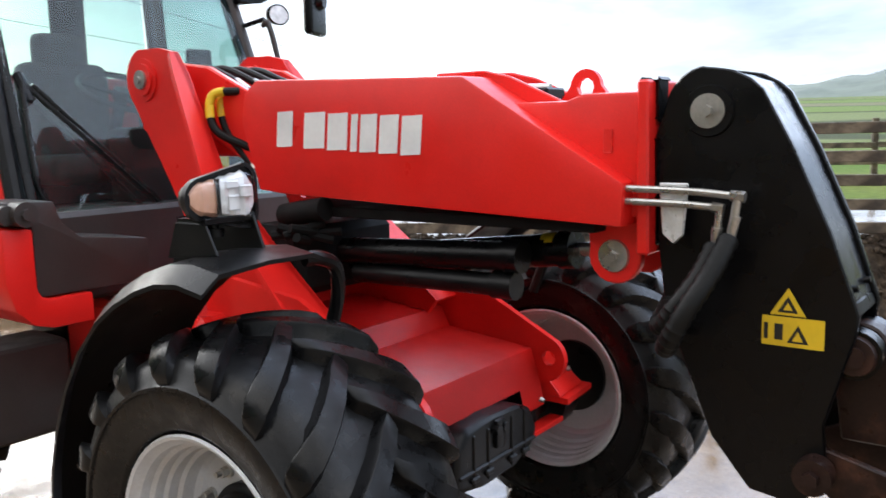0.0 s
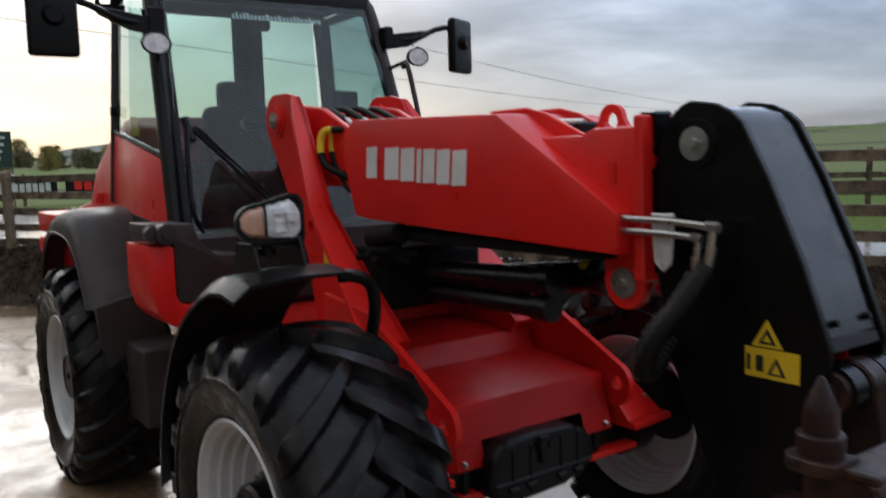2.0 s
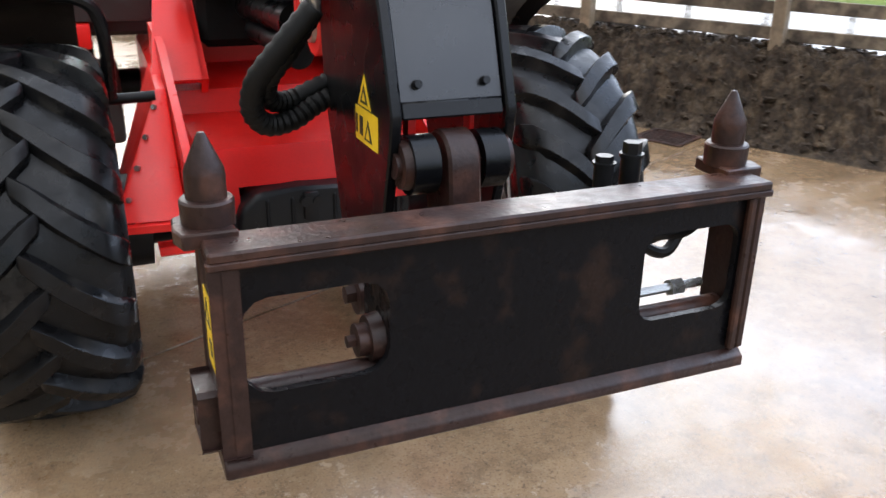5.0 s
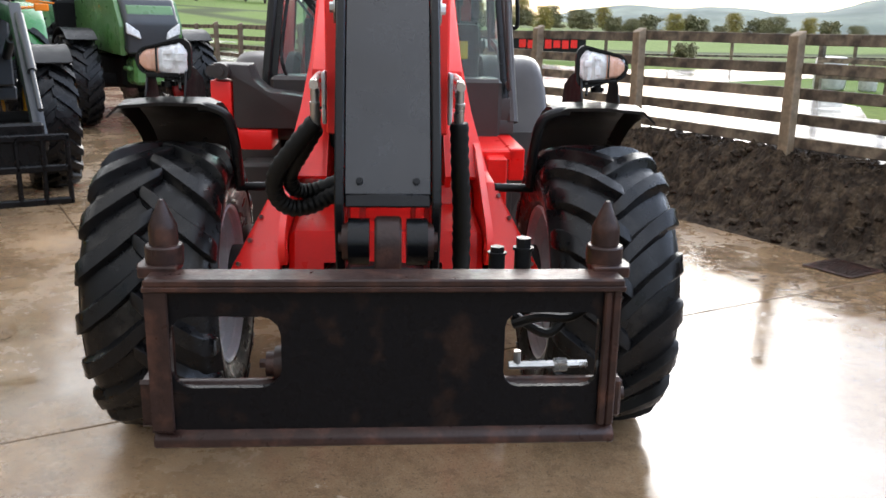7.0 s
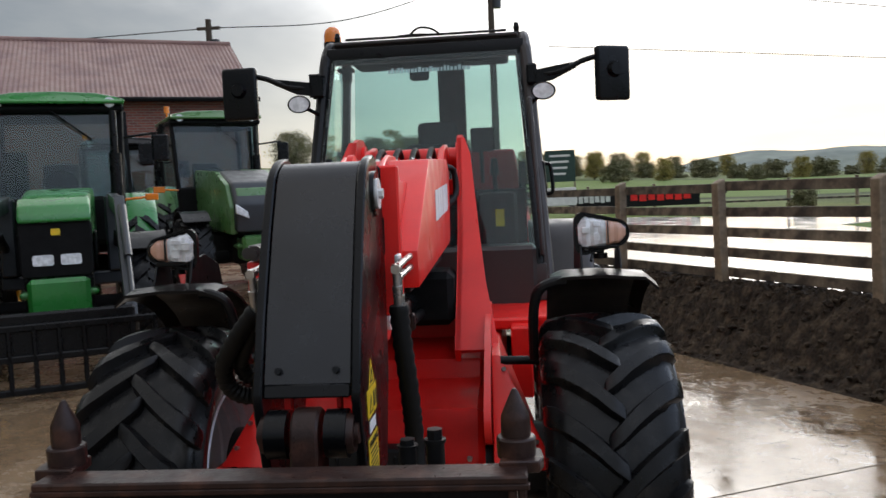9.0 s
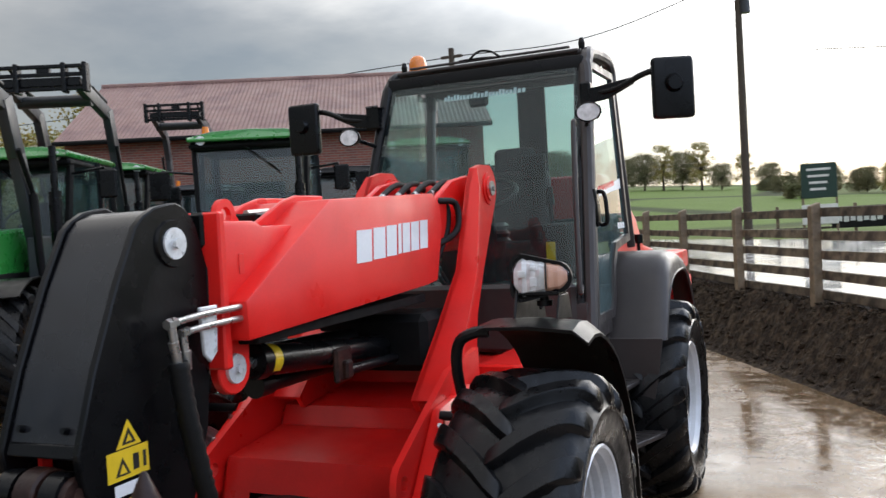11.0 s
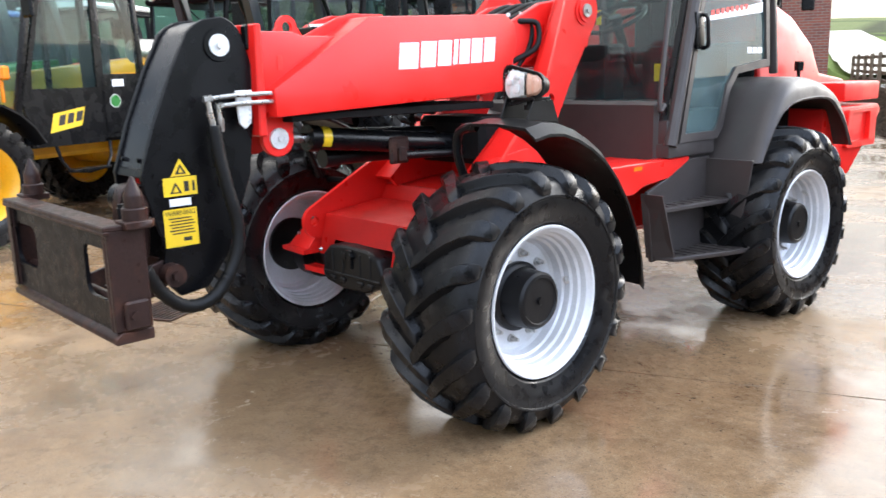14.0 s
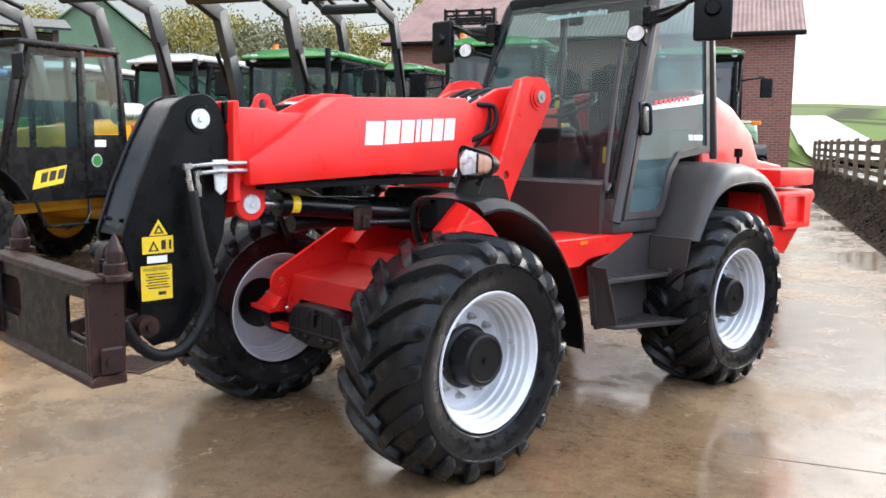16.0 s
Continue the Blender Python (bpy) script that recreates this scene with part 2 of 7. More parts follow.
STEEL = material("bare_steel", (0.5, 0.49, 0.47), 0.32, metal=0.9, vary=0.12, grain=120)
ZINC = material("zinc_plated_steel", (0.74, 0.75, 0.76), 0.34, metal=0.35, vary=0.08, size=20.0, grain=120, other=(0.60, 0.60, 0.59))
RUST = material("rusted_brown_steel", (0.024, 0.012, 0.010), 0.36, spec=0.24, vary=0.25, size=14.0, grain=90, bump=0.3, other=(0.070, 0.030, 0.020), mix=(0.5, 0.72))
RUSTBLK = material("worn_black_steel", (0.004, 0.004, 0.005), 0.30, spec=0.11, vary=0.25, size=10.0, grain=70, bump=0.3, other=(0.017, 0.010, 0.008), mix=(0.54, 0.66))
WHITE = material("white_vinyl", (0.8, 0.8, 0.8), 0.4, vary=0.03)
YELLOW = material("yellow_label", (0.78, 0.52, 0.02), 0.4, vary=0.06, grain=40)
YPAINT = material("yellow_paint", (0.78, 0.40, 0.015), 0.35, vary=0.08, size=4.0, coat=0.3)
INK = material("black_ink", (0.01, 0.01, 0.01), 0.5, vary=0.05)
# near black: paints the shade in recesses, also serves plain dark parts
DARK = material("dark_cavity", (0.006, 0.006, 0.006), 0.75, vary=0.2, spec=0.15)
SEATM = material("seat_cloth", (0.02, 0.018, 0.018), 0.8, vary=0.3, grain=300, bump=0.3)
ORANGE = material("orange_lens", (0.85, 0.22, 0.01), 0.2, vary=0.05, coat=0.5)
LENSW = material("lamp_reflector", (0.82, 0.83, 0.84), 0.16, metal=0.15, vary=0.3, size=25.0, grain=30, bump=0.6)
AMBERL = material("amber_indicator", (0.75, 0.42, 0.3), 0.2, vary=0.1, size=12)
MIRROR = material("mirror_glass", (0.85, 0.86, 0.88), 0.03, metal=1.0, vary=0.01, rough_vary=0.01)
GLASS = [glass("tinted_cab_glass", (0.58, 0.74, 0.73), haze=0.022), glass("inner_cab_glass", (0.97, 0.98, 0.98), plain=True)]
DOORGLASS = [glass("misted_door_glass", (0.38, 0.55, 0.55), haze=0.15), GLASS[1]]
CLEAR = glass("clear_lamp_glass", (0.93, 0.93, 0.93))
CONCRETE = wet_concrete()
SOIL = material("wet_soil", (0.026, 0.018, 0.012), 0.9, vary=0.6, size=9.0, grain=34, bump=1.5, other=(0.066, 0.047, 0.030), spec=0.2)
GRASS = material("pasture_grass", (0.075, 0.125, 0.018), 0.95, vary=0.35, size=0.12, grain=7, other=(0.13, 0.145, 0.035), bump=0.8, spec=0.08)
ROADM = material("wet_road", (0.40, 0.385, 0.365), 0.12, vary=0.12, size=0.7, grain=20, other=(0.46, 0.445, 0.42), rough_vary=0.08, bump=0.05, spec=0.8)
TIMBER = material("weathered_fence_timber", (0.20, 0.150, 0.098), 0.7, vary=0.25, size=2.5, grain=30, bump=0.5, other=(0.10, 0.075, 0.05), per_object=0.18)
RAILM = material("weathered_fence_rail", (0.19, 0.15, 0.105), 0.75, vary=0.28, size=5.0, grain=30, bump=0.6, other=(0.06, 0.046, 0.034), mix=(0.40, 0.58), per_object=0.3)
BRICKM = material("red_brick", (0.24, 0.075, 0.05), 0.8, vary=0.25, size=5.0, grain=40, bump=0.4, other=(0.16, 0.06, 0.045), per_object=0.15)
MORTAR = material("mortar", (0.22, 0.18, 0.15), 0.9, vary=0.15)
ROOFR = material("red_brown_roof_sheet", (0.25, 0.145, 0.12), 0.6, vary=0.15, size=1.2, grain=12, other=(0.18, 0.095, 0.085))
ROOFG = material("green_roof_sheet", (0.11, 0.19, 0.10), 0.55, vary=0.12, size=1.0, grain=12)
LEAF = material("autumn_foliage", (0.25, 0.23, 0.06), 0.8, vary=0.35, size=1.2, grain=6, other=(0.34, 0.23, 0.05))
# far hedge and oak leaf, lightened in colour to stand in for haze
LEAFG = material("dark_hedge_foliage", (0.17, 0.165, 0.085), 0.85, vary=0.35, size=0.7, grain=5, other=(0.20, 0.17, 0.08))
BARK = material("bark", (0.06, 0.045, 0.032), 0.9, vary=0.3, bump=0.6)
# distance haze is mixed into this grey-green base colour
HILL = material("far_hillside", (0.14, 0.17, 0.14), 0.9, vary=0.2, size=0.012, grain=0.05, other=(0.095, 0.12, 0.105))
JDG = material("green_tractor_paint", (0.02, 0.19, 0.03), 0.3, vary=0.06, size=3.0, coat=0.4)
FENG = material("sage_tractor_paint", (0.07, 0.17, 0.05), 0.32, vary=0.06, size=3.0, coat=0.3)
CREAM = material("pale_grey_paint", (0.62, 0.62, 0.58), 0.4, vary=0.05)
DKGREY = material("loader_grey_paint", (0.026, 0.029, 0.033), 0.38, vary=0.12, size=3.0)
WRAPM = material("pale_bale_wrap", (0.55, 0.56, 0.55), 0.35, vary=0.1, size=4.0, grain=18, bump=0.6, other=(0.42, 0.43, 0.42))
BLUE = material("blue_tractor_paint", (0.03, 0.12, 0.42), 0.35, vary=0.05, coat=0.3)


def far_fields(m):
    """Beyond the near pasture the land is cut into duller fields with dark hedgerows between them."""
    nt = m.node_tree
    hsv = next(n for n in nt.nodes if n.type == "HUE_SAT")
    near = hsv.inputs["Color"].links[0].from_socket
    tc = nt.nodes.new("ShaderNodeTexCoord")
    cell, line, far = nt.nodes.new("ShaderNodeTexVoronoi"), nt.nodes.new("ShaderNodeTexVoronoi"), nt.nodes.new("ShaderNodeVectorMath")
    line.feature, far.operation = "DISTANCE_TO_EDGE", "LENGTH"
    for v in (cell, line):
        v.inputs["Scale"].default_value = 0.016
        nt.links.new(tc.outputs["Object"], v.inputs["Vector"])
    nt.links.new(tc.outputs["Object"], far.inputs[0])
    tone = nt.nodes.new("ShaderNodeValToRGB")
    tone.color_ramp.interpolation = "CONSTANT"
    tone.color_ramp.elements[0].color = (0.130, 0.155, 0.062, 1)
    tone.color_ramp.elements[1].position, tone.color_ramp.elements[1].color = 0.40, (0.115, 0.165, 0.042, 1)
    e = tone.color_ramp.elements.new(0.72)
    e.color = (0.140, 0.135, 0.080, 1)
    nt.links.new(cell.outputs["Color"], tone.inputs[0])
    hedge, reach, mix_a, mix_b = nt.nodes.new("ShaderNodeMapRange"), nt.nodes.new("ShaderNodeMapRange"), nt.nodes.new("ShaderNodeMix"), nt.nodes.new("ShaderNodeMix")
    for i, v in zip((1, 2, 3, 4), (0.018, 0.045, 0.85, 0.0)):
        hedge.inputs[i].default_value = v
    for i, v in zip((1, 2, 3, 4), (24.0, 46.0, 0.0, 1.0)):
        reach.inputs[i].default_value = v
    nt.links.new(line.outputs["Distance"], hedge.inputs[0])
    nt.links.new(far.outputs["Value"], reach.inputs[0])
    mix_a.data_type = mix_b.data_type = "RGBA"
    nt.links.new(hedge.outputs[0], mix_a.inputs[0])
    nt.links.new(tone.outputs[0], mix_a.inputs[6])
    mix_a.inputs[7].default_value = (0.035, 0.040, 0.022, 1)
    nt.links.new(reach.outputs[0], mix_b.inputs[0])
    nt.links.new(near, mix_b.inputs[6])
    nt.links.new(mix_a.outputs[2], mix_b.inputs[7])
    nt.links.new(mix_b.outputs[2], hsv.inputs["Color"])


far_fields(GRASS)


# ---- mesh helpers ----
def part(name, bm, mat, parent=None, label="", m=None, smooth=35):
    """Links a bmesh as one mesh object under parent."""
    me = bpy.data.meshes.new(name)
    if bm.faces:
        bmesh.ops.recalc_face_normals(bm, faces=bm.faces)
    bm.to_mesh(me)
    bm.free()
    for mm in mat if isinstance(mat, (list, tuple)) else [mat]:
        me.materials.append(mm)
    if smooth:
        me.shade_smooth()
        me.set_sharp_from_angle(angle=radians(smooth))
    ob = new(name, me)
    if parent:
        ob.parent = parent
    if m is not None:
        ob.matrix_basis = m
    if label:
        tagged(ob, label)
    return ob


def glazing(bm):
    """Marks one face of a glass pane as its glossy side; the rest only lets light through."""
    bm.faces.ensure_lookup_table()
    top = max(bm.faces, key=lambda f: f.calc_area())
    for f in bm.faces:
        f.material_index = 0 if f is top else 1
    return bm


def twin(ob, m, parent=None):
    """Another object on the same mesh."""
    o = new(ob.name.split(".")[0], ob.data)
    o.parent = parent or ob.parent
    o.matrix_basis = m
    if "label" in ob:
        o["label"] = ob["label"]
    return o


def thing(name, label, category, m=None, group="", kind=""):
    ob = new(name)
    ob.empty_display_size = 0.1
    if m is not None:
        ob.matrix_basis = m
    return tagged(ob, label, category, group, kind)


def bevel(bm, geom_edges, w, seg=1):
    if w > 0:
        bmesh.ops.bevel(bm, geom=list(geom_edges), offset=w, segments=seg, affect="EDGES", profile=0.6, clamp_overlap=True)


def box(bm, x0, x1, y0, y1, z0, z1, r=0.004, seg=1, m=None):
    t = bmesh.new()
    bmesh.ops.create_cube(t, size=1.0)
    for v in t.verts:
        v.co = Vector((x0 + (v.co.x + 0.5) * (x1 - x0), y0 + (v.co.y + 0.5) * (y1 - y0), z0 + (v.co.z + 0.5) * (z1 - z0)))
    bevel(t, t.edges, min(r, 0.45 * min(abs(x1 - x0), abs(y1 - y0), abs(z1 - z0))), seg)
    return weld(bm, t, m)


def weld(bm, t, m=None):
    """Copies the bmesh t into bm and frees it."""
    if m is not None:
        t.transform(m)
    vs = {v: bm.verts.new(v.co) for v in t.verts}
    for f in t.faces:
        try:
            nf = bm.faces.new([vs[v] for v in f.verts])
            nf.material_index = f.material_index
        except ValueError:
            pass
    t.free()
    return bm


def prism(bm, outline, x0, x1, r=0.004, axis="x", holes=(), m=None, seg=1):
    """A plate: the outline (y, z) drawn out from x0 to x1 (axis "y": outline (x, z); "z": outline (x, y))."""
    t = bmesh.new()

    def put(a, b, c):
        return {"x": (c, a, b), "y": (a, c, b), "z": (a, b, c)}[axis]

    if holes:
        edges = []
        for loop in (outline, *holes):
            vs = [t.verts.new(put(a, b, x0)) for a, b in loop]
            edges += [t.edges.new((vs[i], vs[(i + 1) % len(vs)])) for i in range(len(vs))]
        bmesh.ops.triangle_fill(t, use_beauty=True, use_dissolve=True, edges=edges)
        got = bmesh.ops.extrude_face_region(t, geom=t.faces[:])
        for v in got["geom"]:
            if isinstance(v, bmesh.types.BMVert):
                v.co += Vector(put(0, 0, x1 - x0))
    else:
        a = [t.verts.new(put(p, q, x0)) for p, q in outline]
        b = [t.verts.new(put(p, q, x1)) for p, q in outline]
        n = len(a)
        t.faces.new(a)
        t.faces.new(b[::-1])
        for i in range(n):
            t.faces.new((a[i], b[i], b[(i + 1) % n], a[(i + 1) % n]))
        bmesh.ops.recalc_face_normals(t, faces=t.faces)
        if r:
            sharp = [e for e in t.edges if len(e.link_faces) == 2 and e.calc_face_angle(0) > radians(25)]
            bevel(t, sharp, r, seg)
    return weld(bm, t, m)


def arc(cy, cz, r, a0, a1, n=8):
    return [(cy + r * math.cos(radians(a0 + (a1 - a0) * i / n)), cz + r * math.sin(radians(a0 + (a1 - a0) * i / n))) for i in range(n + 1)]


def rrect(x0, x1, z0, z1, r, n=4):
    """Rounded rectangle outline."""
    return arc(x1 - r, z1 - r, r, 0, 90, n) + arc(x0 + r, z1 - r, r, 90, 180, n) + arc(x0 + r, z0 + r, r, 180, 270, n) + arc(x1 - r, z0 + r, r, 270, 360, n)


def rod(bm, p, q, r, r2=None, seg=14, cap=True):
    p, q = Vector(p), Vector(q)
    d = q - p
    t = bmesh.new()
    bmesh.ops.create_cone(t, cap_ends=cap, segments=seg, radius1=r, radius2=r if r2 is None else r2, depth=d.length)
    return weld(bm, t, Matrix.Translation((p + q) / 2) @ d.to_track_quat("Z", "Y").to_matrix().to_4x4())


def smooth_path(pts, n=6):
    """Catmull-Rom through the points."""
    pts = [Vector(p) for p in pts]
    pp = [2 * pts[0] - pts[1]] + pts + [2 * pts[-1] - pts[-2]]
    out = []
    for i in range(1, len(pp) - 2):
        a, b, c, d = pp[i - 1 : i + 3]
        for k in range(n):
            s = k / n
            out.append(0.5 * ((2 * b) + (c - a) * s + (2 * a - 5 * b + 4 * c - d) * s * s + (3 * b - a - 3 * c + d) * s**3))
    return out + [pts[-1]]


def tube(bm, pts, r, seg=10, n=6, rings=0.0):
    """A hose or bar along a smooth path; rings: spiral-guard relief."""
    path = smooth_path(pts, n) if n else [Vector(p) for p in pts]
    if rings:
        fine = [path[0]]
        for a, b in zip(path, path[1:]):
            k = max(1, int((b - a).length / rings))
            fine += [a.lerp(b, (j + 1) / k) for j in range(k)]
        path = fine
    up = Vector((0.3, 0.2, 1)).normalized()
    prev = None
    for i, p in enumerate(path):
        d = (path[min(i + 1, len(path) - 1)] - path[max(i - 1, 0)]).normalized()
        s = d.cross(up)
        s = s.normalized() if s.length > 0.05 else d.cross(Vector((1, 0, 0))).normalized()
        w = s.cross(d)
        rr = r * (1.0 if not rings else (1.06 if i % 2 else 0.92))
        ring = [bm.verts.new(p + rr * (math.cos(2 * math.pi * k / seg) * s + math.sin(2 * math.pi * k / seg) * w)) for k in range(seg)]
        if prev:
            for k in range(seg):
                bm.faces.new((prev[k], prev[(k + 1) % seg], ring[(k + 1) % seg], ring[k]))
        else:
            bm.faces.new(ring)
        prev = ring
    bm.faces.new(prev[::-1])
    return bm


def lathe(bm, profile, seg=40, close=True, m=None):
    """Turns (radius, x) round the x axis."""
    t = bmesh.new()
    rings = []
    for r, x in profile:
        if r < 1e-4:
            rings.append([t.verts.new((x, 0, 0))] * seg)
        else:
            rings.append([t.verts.new((x, r * math.cos(2 * math.pi * k / seg), r * math.sin(2 * math.pi * k / seg))) for k in range(seg)])
    for a, b in zip(rings, rings[1:]):
        for k in range(seg):
            q = []
            for v in (a[k], a[(k + 1) % seg], b[(k + 1) % seg], b[k]):
                if v not in q:
                    q.append(v)
            if len(q) > 2:
                t.faces.new(q)
    return weld(bm, t, m)


def sheet(bm, path, x0, x1, thick, lip=0.0):
    """A bent sheet: the path (y, z) drawn across from x0 to x1, with thickness and a turned-down outer lip."""
    pts = [Vector((0, a, b)) for a, b in path]
    nrm = []
    for i in range(len(pts)):
        d = (pts[min(i + 1, len(pts) - 1)] - pts[max(i - 1, 0)]).normalized()
        nrm.append(Vector((0, -d.z, d.y)))
    xs = [x0, x0 + 0.12 * (x1 - x0), x0 + 0.5 * (x1 - x0), x0 + 0.88 * (x1 - x0), x1]
    drop = [lip * 0.4, lip * 0.05, 0, lip * 0.25, lip]
    rows = []
    for p, n in zip(pts, nrm):
        top = [bm.verts.new(p - n * d + Vector((x, 0, 0))) for x, d in zip(xs, drop)]
        low = [bm.verts.new(p - n * (d + thick) + Vector((x, 0, 0))) for x, d in zip(xs, drop)]
        rows.append((top, low))
    k = len(xs)
    for (t0, l0), (t1, l1) in zip(rows, rows[1:]):
        for i in range(k - 1):
            bm.faces.new((t0[i], t0[i + 1], t1[i + 1], t1[i]))
            bm.faces.new((l0[i], l1[i], l1[i + 1], l0[i + 1]))
        bm.faces.new((t0[0], t1[0], l1[0], l0[0]))
        bm.faces.new((t0[-1], l0[-1], l1[-1], t1[-1]))
    for t, l in (rows[0], rows[-1]):
        for i in range(k - 1):
            bm.faces.new((t[i], t[i + 1], l[i + 1], l[i]))
    return bm


def B():
    return bmesh.new()


# ---- ground ----
ANG = 27.0
U, V = Vector((math.cos(radians(ANG)), math.sin(radians(ANG)), 0)), Vector((-math.sin(radians(ANG)), math.cos(radians(ANG)), 0))
EDGE = 3.96


def uv(u, v, z=0.0):
    return U * u + V * v + Vector((0, 0, z))


def land(u, v):
    """Height of the land: level yard, bank up to the fence, level road behind, fields that rise into hills."""
    if u < EDGE + 0.02 and v < 32:
        return -0.08
    if u < EDGE + 0.02:
        slope = max(0.0, min(1.0, (u + 25) / 25))
        return -0.08 + 0.645 * min(1.0, (v - 32) / 13) * slope + (0.06 * (min(v, 190) - 40) * slope if v > 40 else 0.0)
    if u < 4.99:
        u = min(u, 4.75)
        s = (u - EDGE - 0.02) / 0.77
        return -0.14 + 0.60 * (s * s * (3 - 2 * s))
    h = 0.565
    if v > 40 and u > -25:
        h += min(1.0, (u + 25) / 25) * max(0.012, min(0.06, 0.055 - (u / v - 0.2) * 0.05)) * (min(v, 190) - 40)
    return h + max(0.0, min(u, 400) - 45) * 0.03 * (1.0 if v < 40 else max(0.0, 1 - (v - 40) / 60))


bm = B()
us = [-1500, -300, -120, -60, -30, -15, -6, 0, 3.5, 3.97, 4.1, 4.25, 4.4, 4.55, 4.75, 4.98, 5.2, 6, 8, 11, 14, 20, 30, 45, 60, 75, 90, 110, 130, 150, 190, 240, 300, 400, 1500]
vs = [-1500, -300, -120, -60, -30, -15, -8, -4, 0, 4, 8, 12, 20, 30, 45, 50, 60, 75, 90, 110, 130, 150, 170, 190, 240, 300, 1500]
grid = [[bm.verts.new(uv(u, v, land(u, v))) for v in vs] for u in us]
for i in range(len(us) - 1):
    for j in range(len(vs) - 1):
        bm.faces.new((grid[i][j], grid[i + 1][j], grid[i + 1][j + 1], grid[i][j + 1]))
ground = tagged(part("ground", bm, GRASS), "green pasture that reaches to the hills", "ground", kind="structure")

# concrete slabs with open joints
yard = tagged(part("yard_pavement", prism(B(), [tuple(uv(a, b).xy) for a, b in ((-30, -30), (EDGE - 0.01, -30), (EDGE - 0.01, 30), (-30, 30))], -0.03, -0.012, r=0, axis="z"), SOIL),
              "wet brown concrete yard with shallow puddles", "pavement", kind="structure")

UJ = [EDGE - 4.62 * k for k in range(8)]
for a in range(7):
    for c in range(-4, 6):
        if c < 0 and a % 3:
            continue
        u1, u0 = UJ[a] - (0.0 if a == 0 else 0.005), UJ[min(7, a + (3 if c < 0 else 1))] + 0.005
        edge = [(u0, 0.33 + 6.0 * c - 0.042 * u0 + 0.005), (u1, 0.33 + 6.0 * c - 0.042 * u1 + 0.005), (u1, 0.33 + 6.0 * (c + 1) - 0.042 * u1 - 0.005), (u0, 0.33 + 6.0 * (c + 1) - 0.042 * u0 - 0.005)]
        part("slab", prism(B(), [tuple(uv(p, q).xy) for p, q in edge], -0.011, 0.0, 0.004, axis="z"), CONCRETE, yard)

# loose soil bank along the fence
bm = B()
rng = random.Random(4)
nu, nv = 34, 1500
rows = []
for j in range(nv + 1):
    v = -7 + 34 * j / nv
    row = []
    for i in range(nu + 1):
        u = EDGE + 0.0 + 1.06 * i / nu
        s = min(1.0, max(0.0, (u - EDGE) / 0.78))
        p = uv(u, v)
        lump = noise.fractal(p * 3.1, 1.0, 2.0, 3) * 0.05 + noise.noise(p * 13) * 0.034 + noise.noise(p * 31) * 0.034 + noise.noise(p * 67) * 0.024
        z = 0.60 * (s * s * (3 - 2 * s)) - 0.02 + lump * (0.15 + min(1.0, 3 * s)) + (0.015 if s > 0.02 else 0)
        row.append(bm.verts.new(uv(u + noise.noise(p * 1.3) * 0.06 * (1 if i else 1.6), v, z if i < nu else 0.5)))
    rows.append(row)
for a, b in zip(rows, rows[1:]):
    for i in range(nu):
        bm.faces.new((a[i], a[i + 1], b[i + 1], b[i]))
tagged(part("soil_bank", bm, SOIL, smooth=0), "dark wet crumbly soil banked up beneath a fence", "soil", kind="stuff")

# loose clods and chips on the bank
rng = random.Random(17)
clods = B()
for _ in range(4200):
    u, v = EDGE + 0.05 + 0.9 * rng.random(), -6 + 22 * rng.random() ** 1.3
    s = min(1.0, (u - EDGE) / 0.78)
    z = 0.60 * (s * s * (3 - 2 * s)) + 0.005
    r = 0.009 + 0.034 * rng.random() ** 3
    t = bmesh.new()
    bmesh.ops.create_icosphere(t, subdivisions=1, radius=r)
    for q in t.verts:
        q.co *= rng.uniform(0.6, 1.3)
    weld(clods, t, Matrix.Translation(uv(u, v, z)) @ Matrix.Diagonal((1.0, rng.uniform(0.6, 1.5), 0.7, 1.0)))
tagged(part("soil_clods", clods, SOIL, smooth=0), "loose dark clods of earth on the bank", "soil", kind="stuff")

# wet road behind the fence
tagged(part("road", prism(B(), [tuple(uv(a, b).xy) for a, b in ((4.95, -40), (7.7, -40), (7.7, 0.5), (8.6, 3.5), (10.1, 4.6), (11.8, 7.2), (13.3, 10), (20, 11), (24, 14), (15.4, 15), (14.8, 18.2), (12.5, 22), (10.5, 30), (8.5, 60), (4.95, 60))], 0.56, 0.58, r=0, axis="z"), ROADM),
       "wide wet pale road behind the timber fence", "road", kind="structure")


bm = B()
rows = []
for k in range(15):
    v = 31 + 5.5 * k
    zz = max(land(6.0, v), land(7.5, v), 0.565) + 0.10 + (0.25 if 30 < v < 48 else 0.0)
    rows.append([bm.verts.new(uv(5.0 + 0.035 * (v - 31), v, zz)), bm.verts.new(uv(9.6 + 0.035 * (v - 31), v, zz))])
for p, q in zip(rows, rows[1:]):
    bm.faces.new((p[0], p[1], q[1], q[0]))
tagged(part("road_rise", bm, ROADM), "wet pale lane that climbs between the fields", "road", kind="structure")


# ---- fence ----
def post_mesh():
    bm = B()
    box(bm, -0.05, 0.05, -0.05, 0.05, -0.25, 1.07, 0.008)
    for v in bm.verts:
        if v.co.z > 1.0:
            v.co.z += 0.02 * v.co.x / 0.05
    return bm


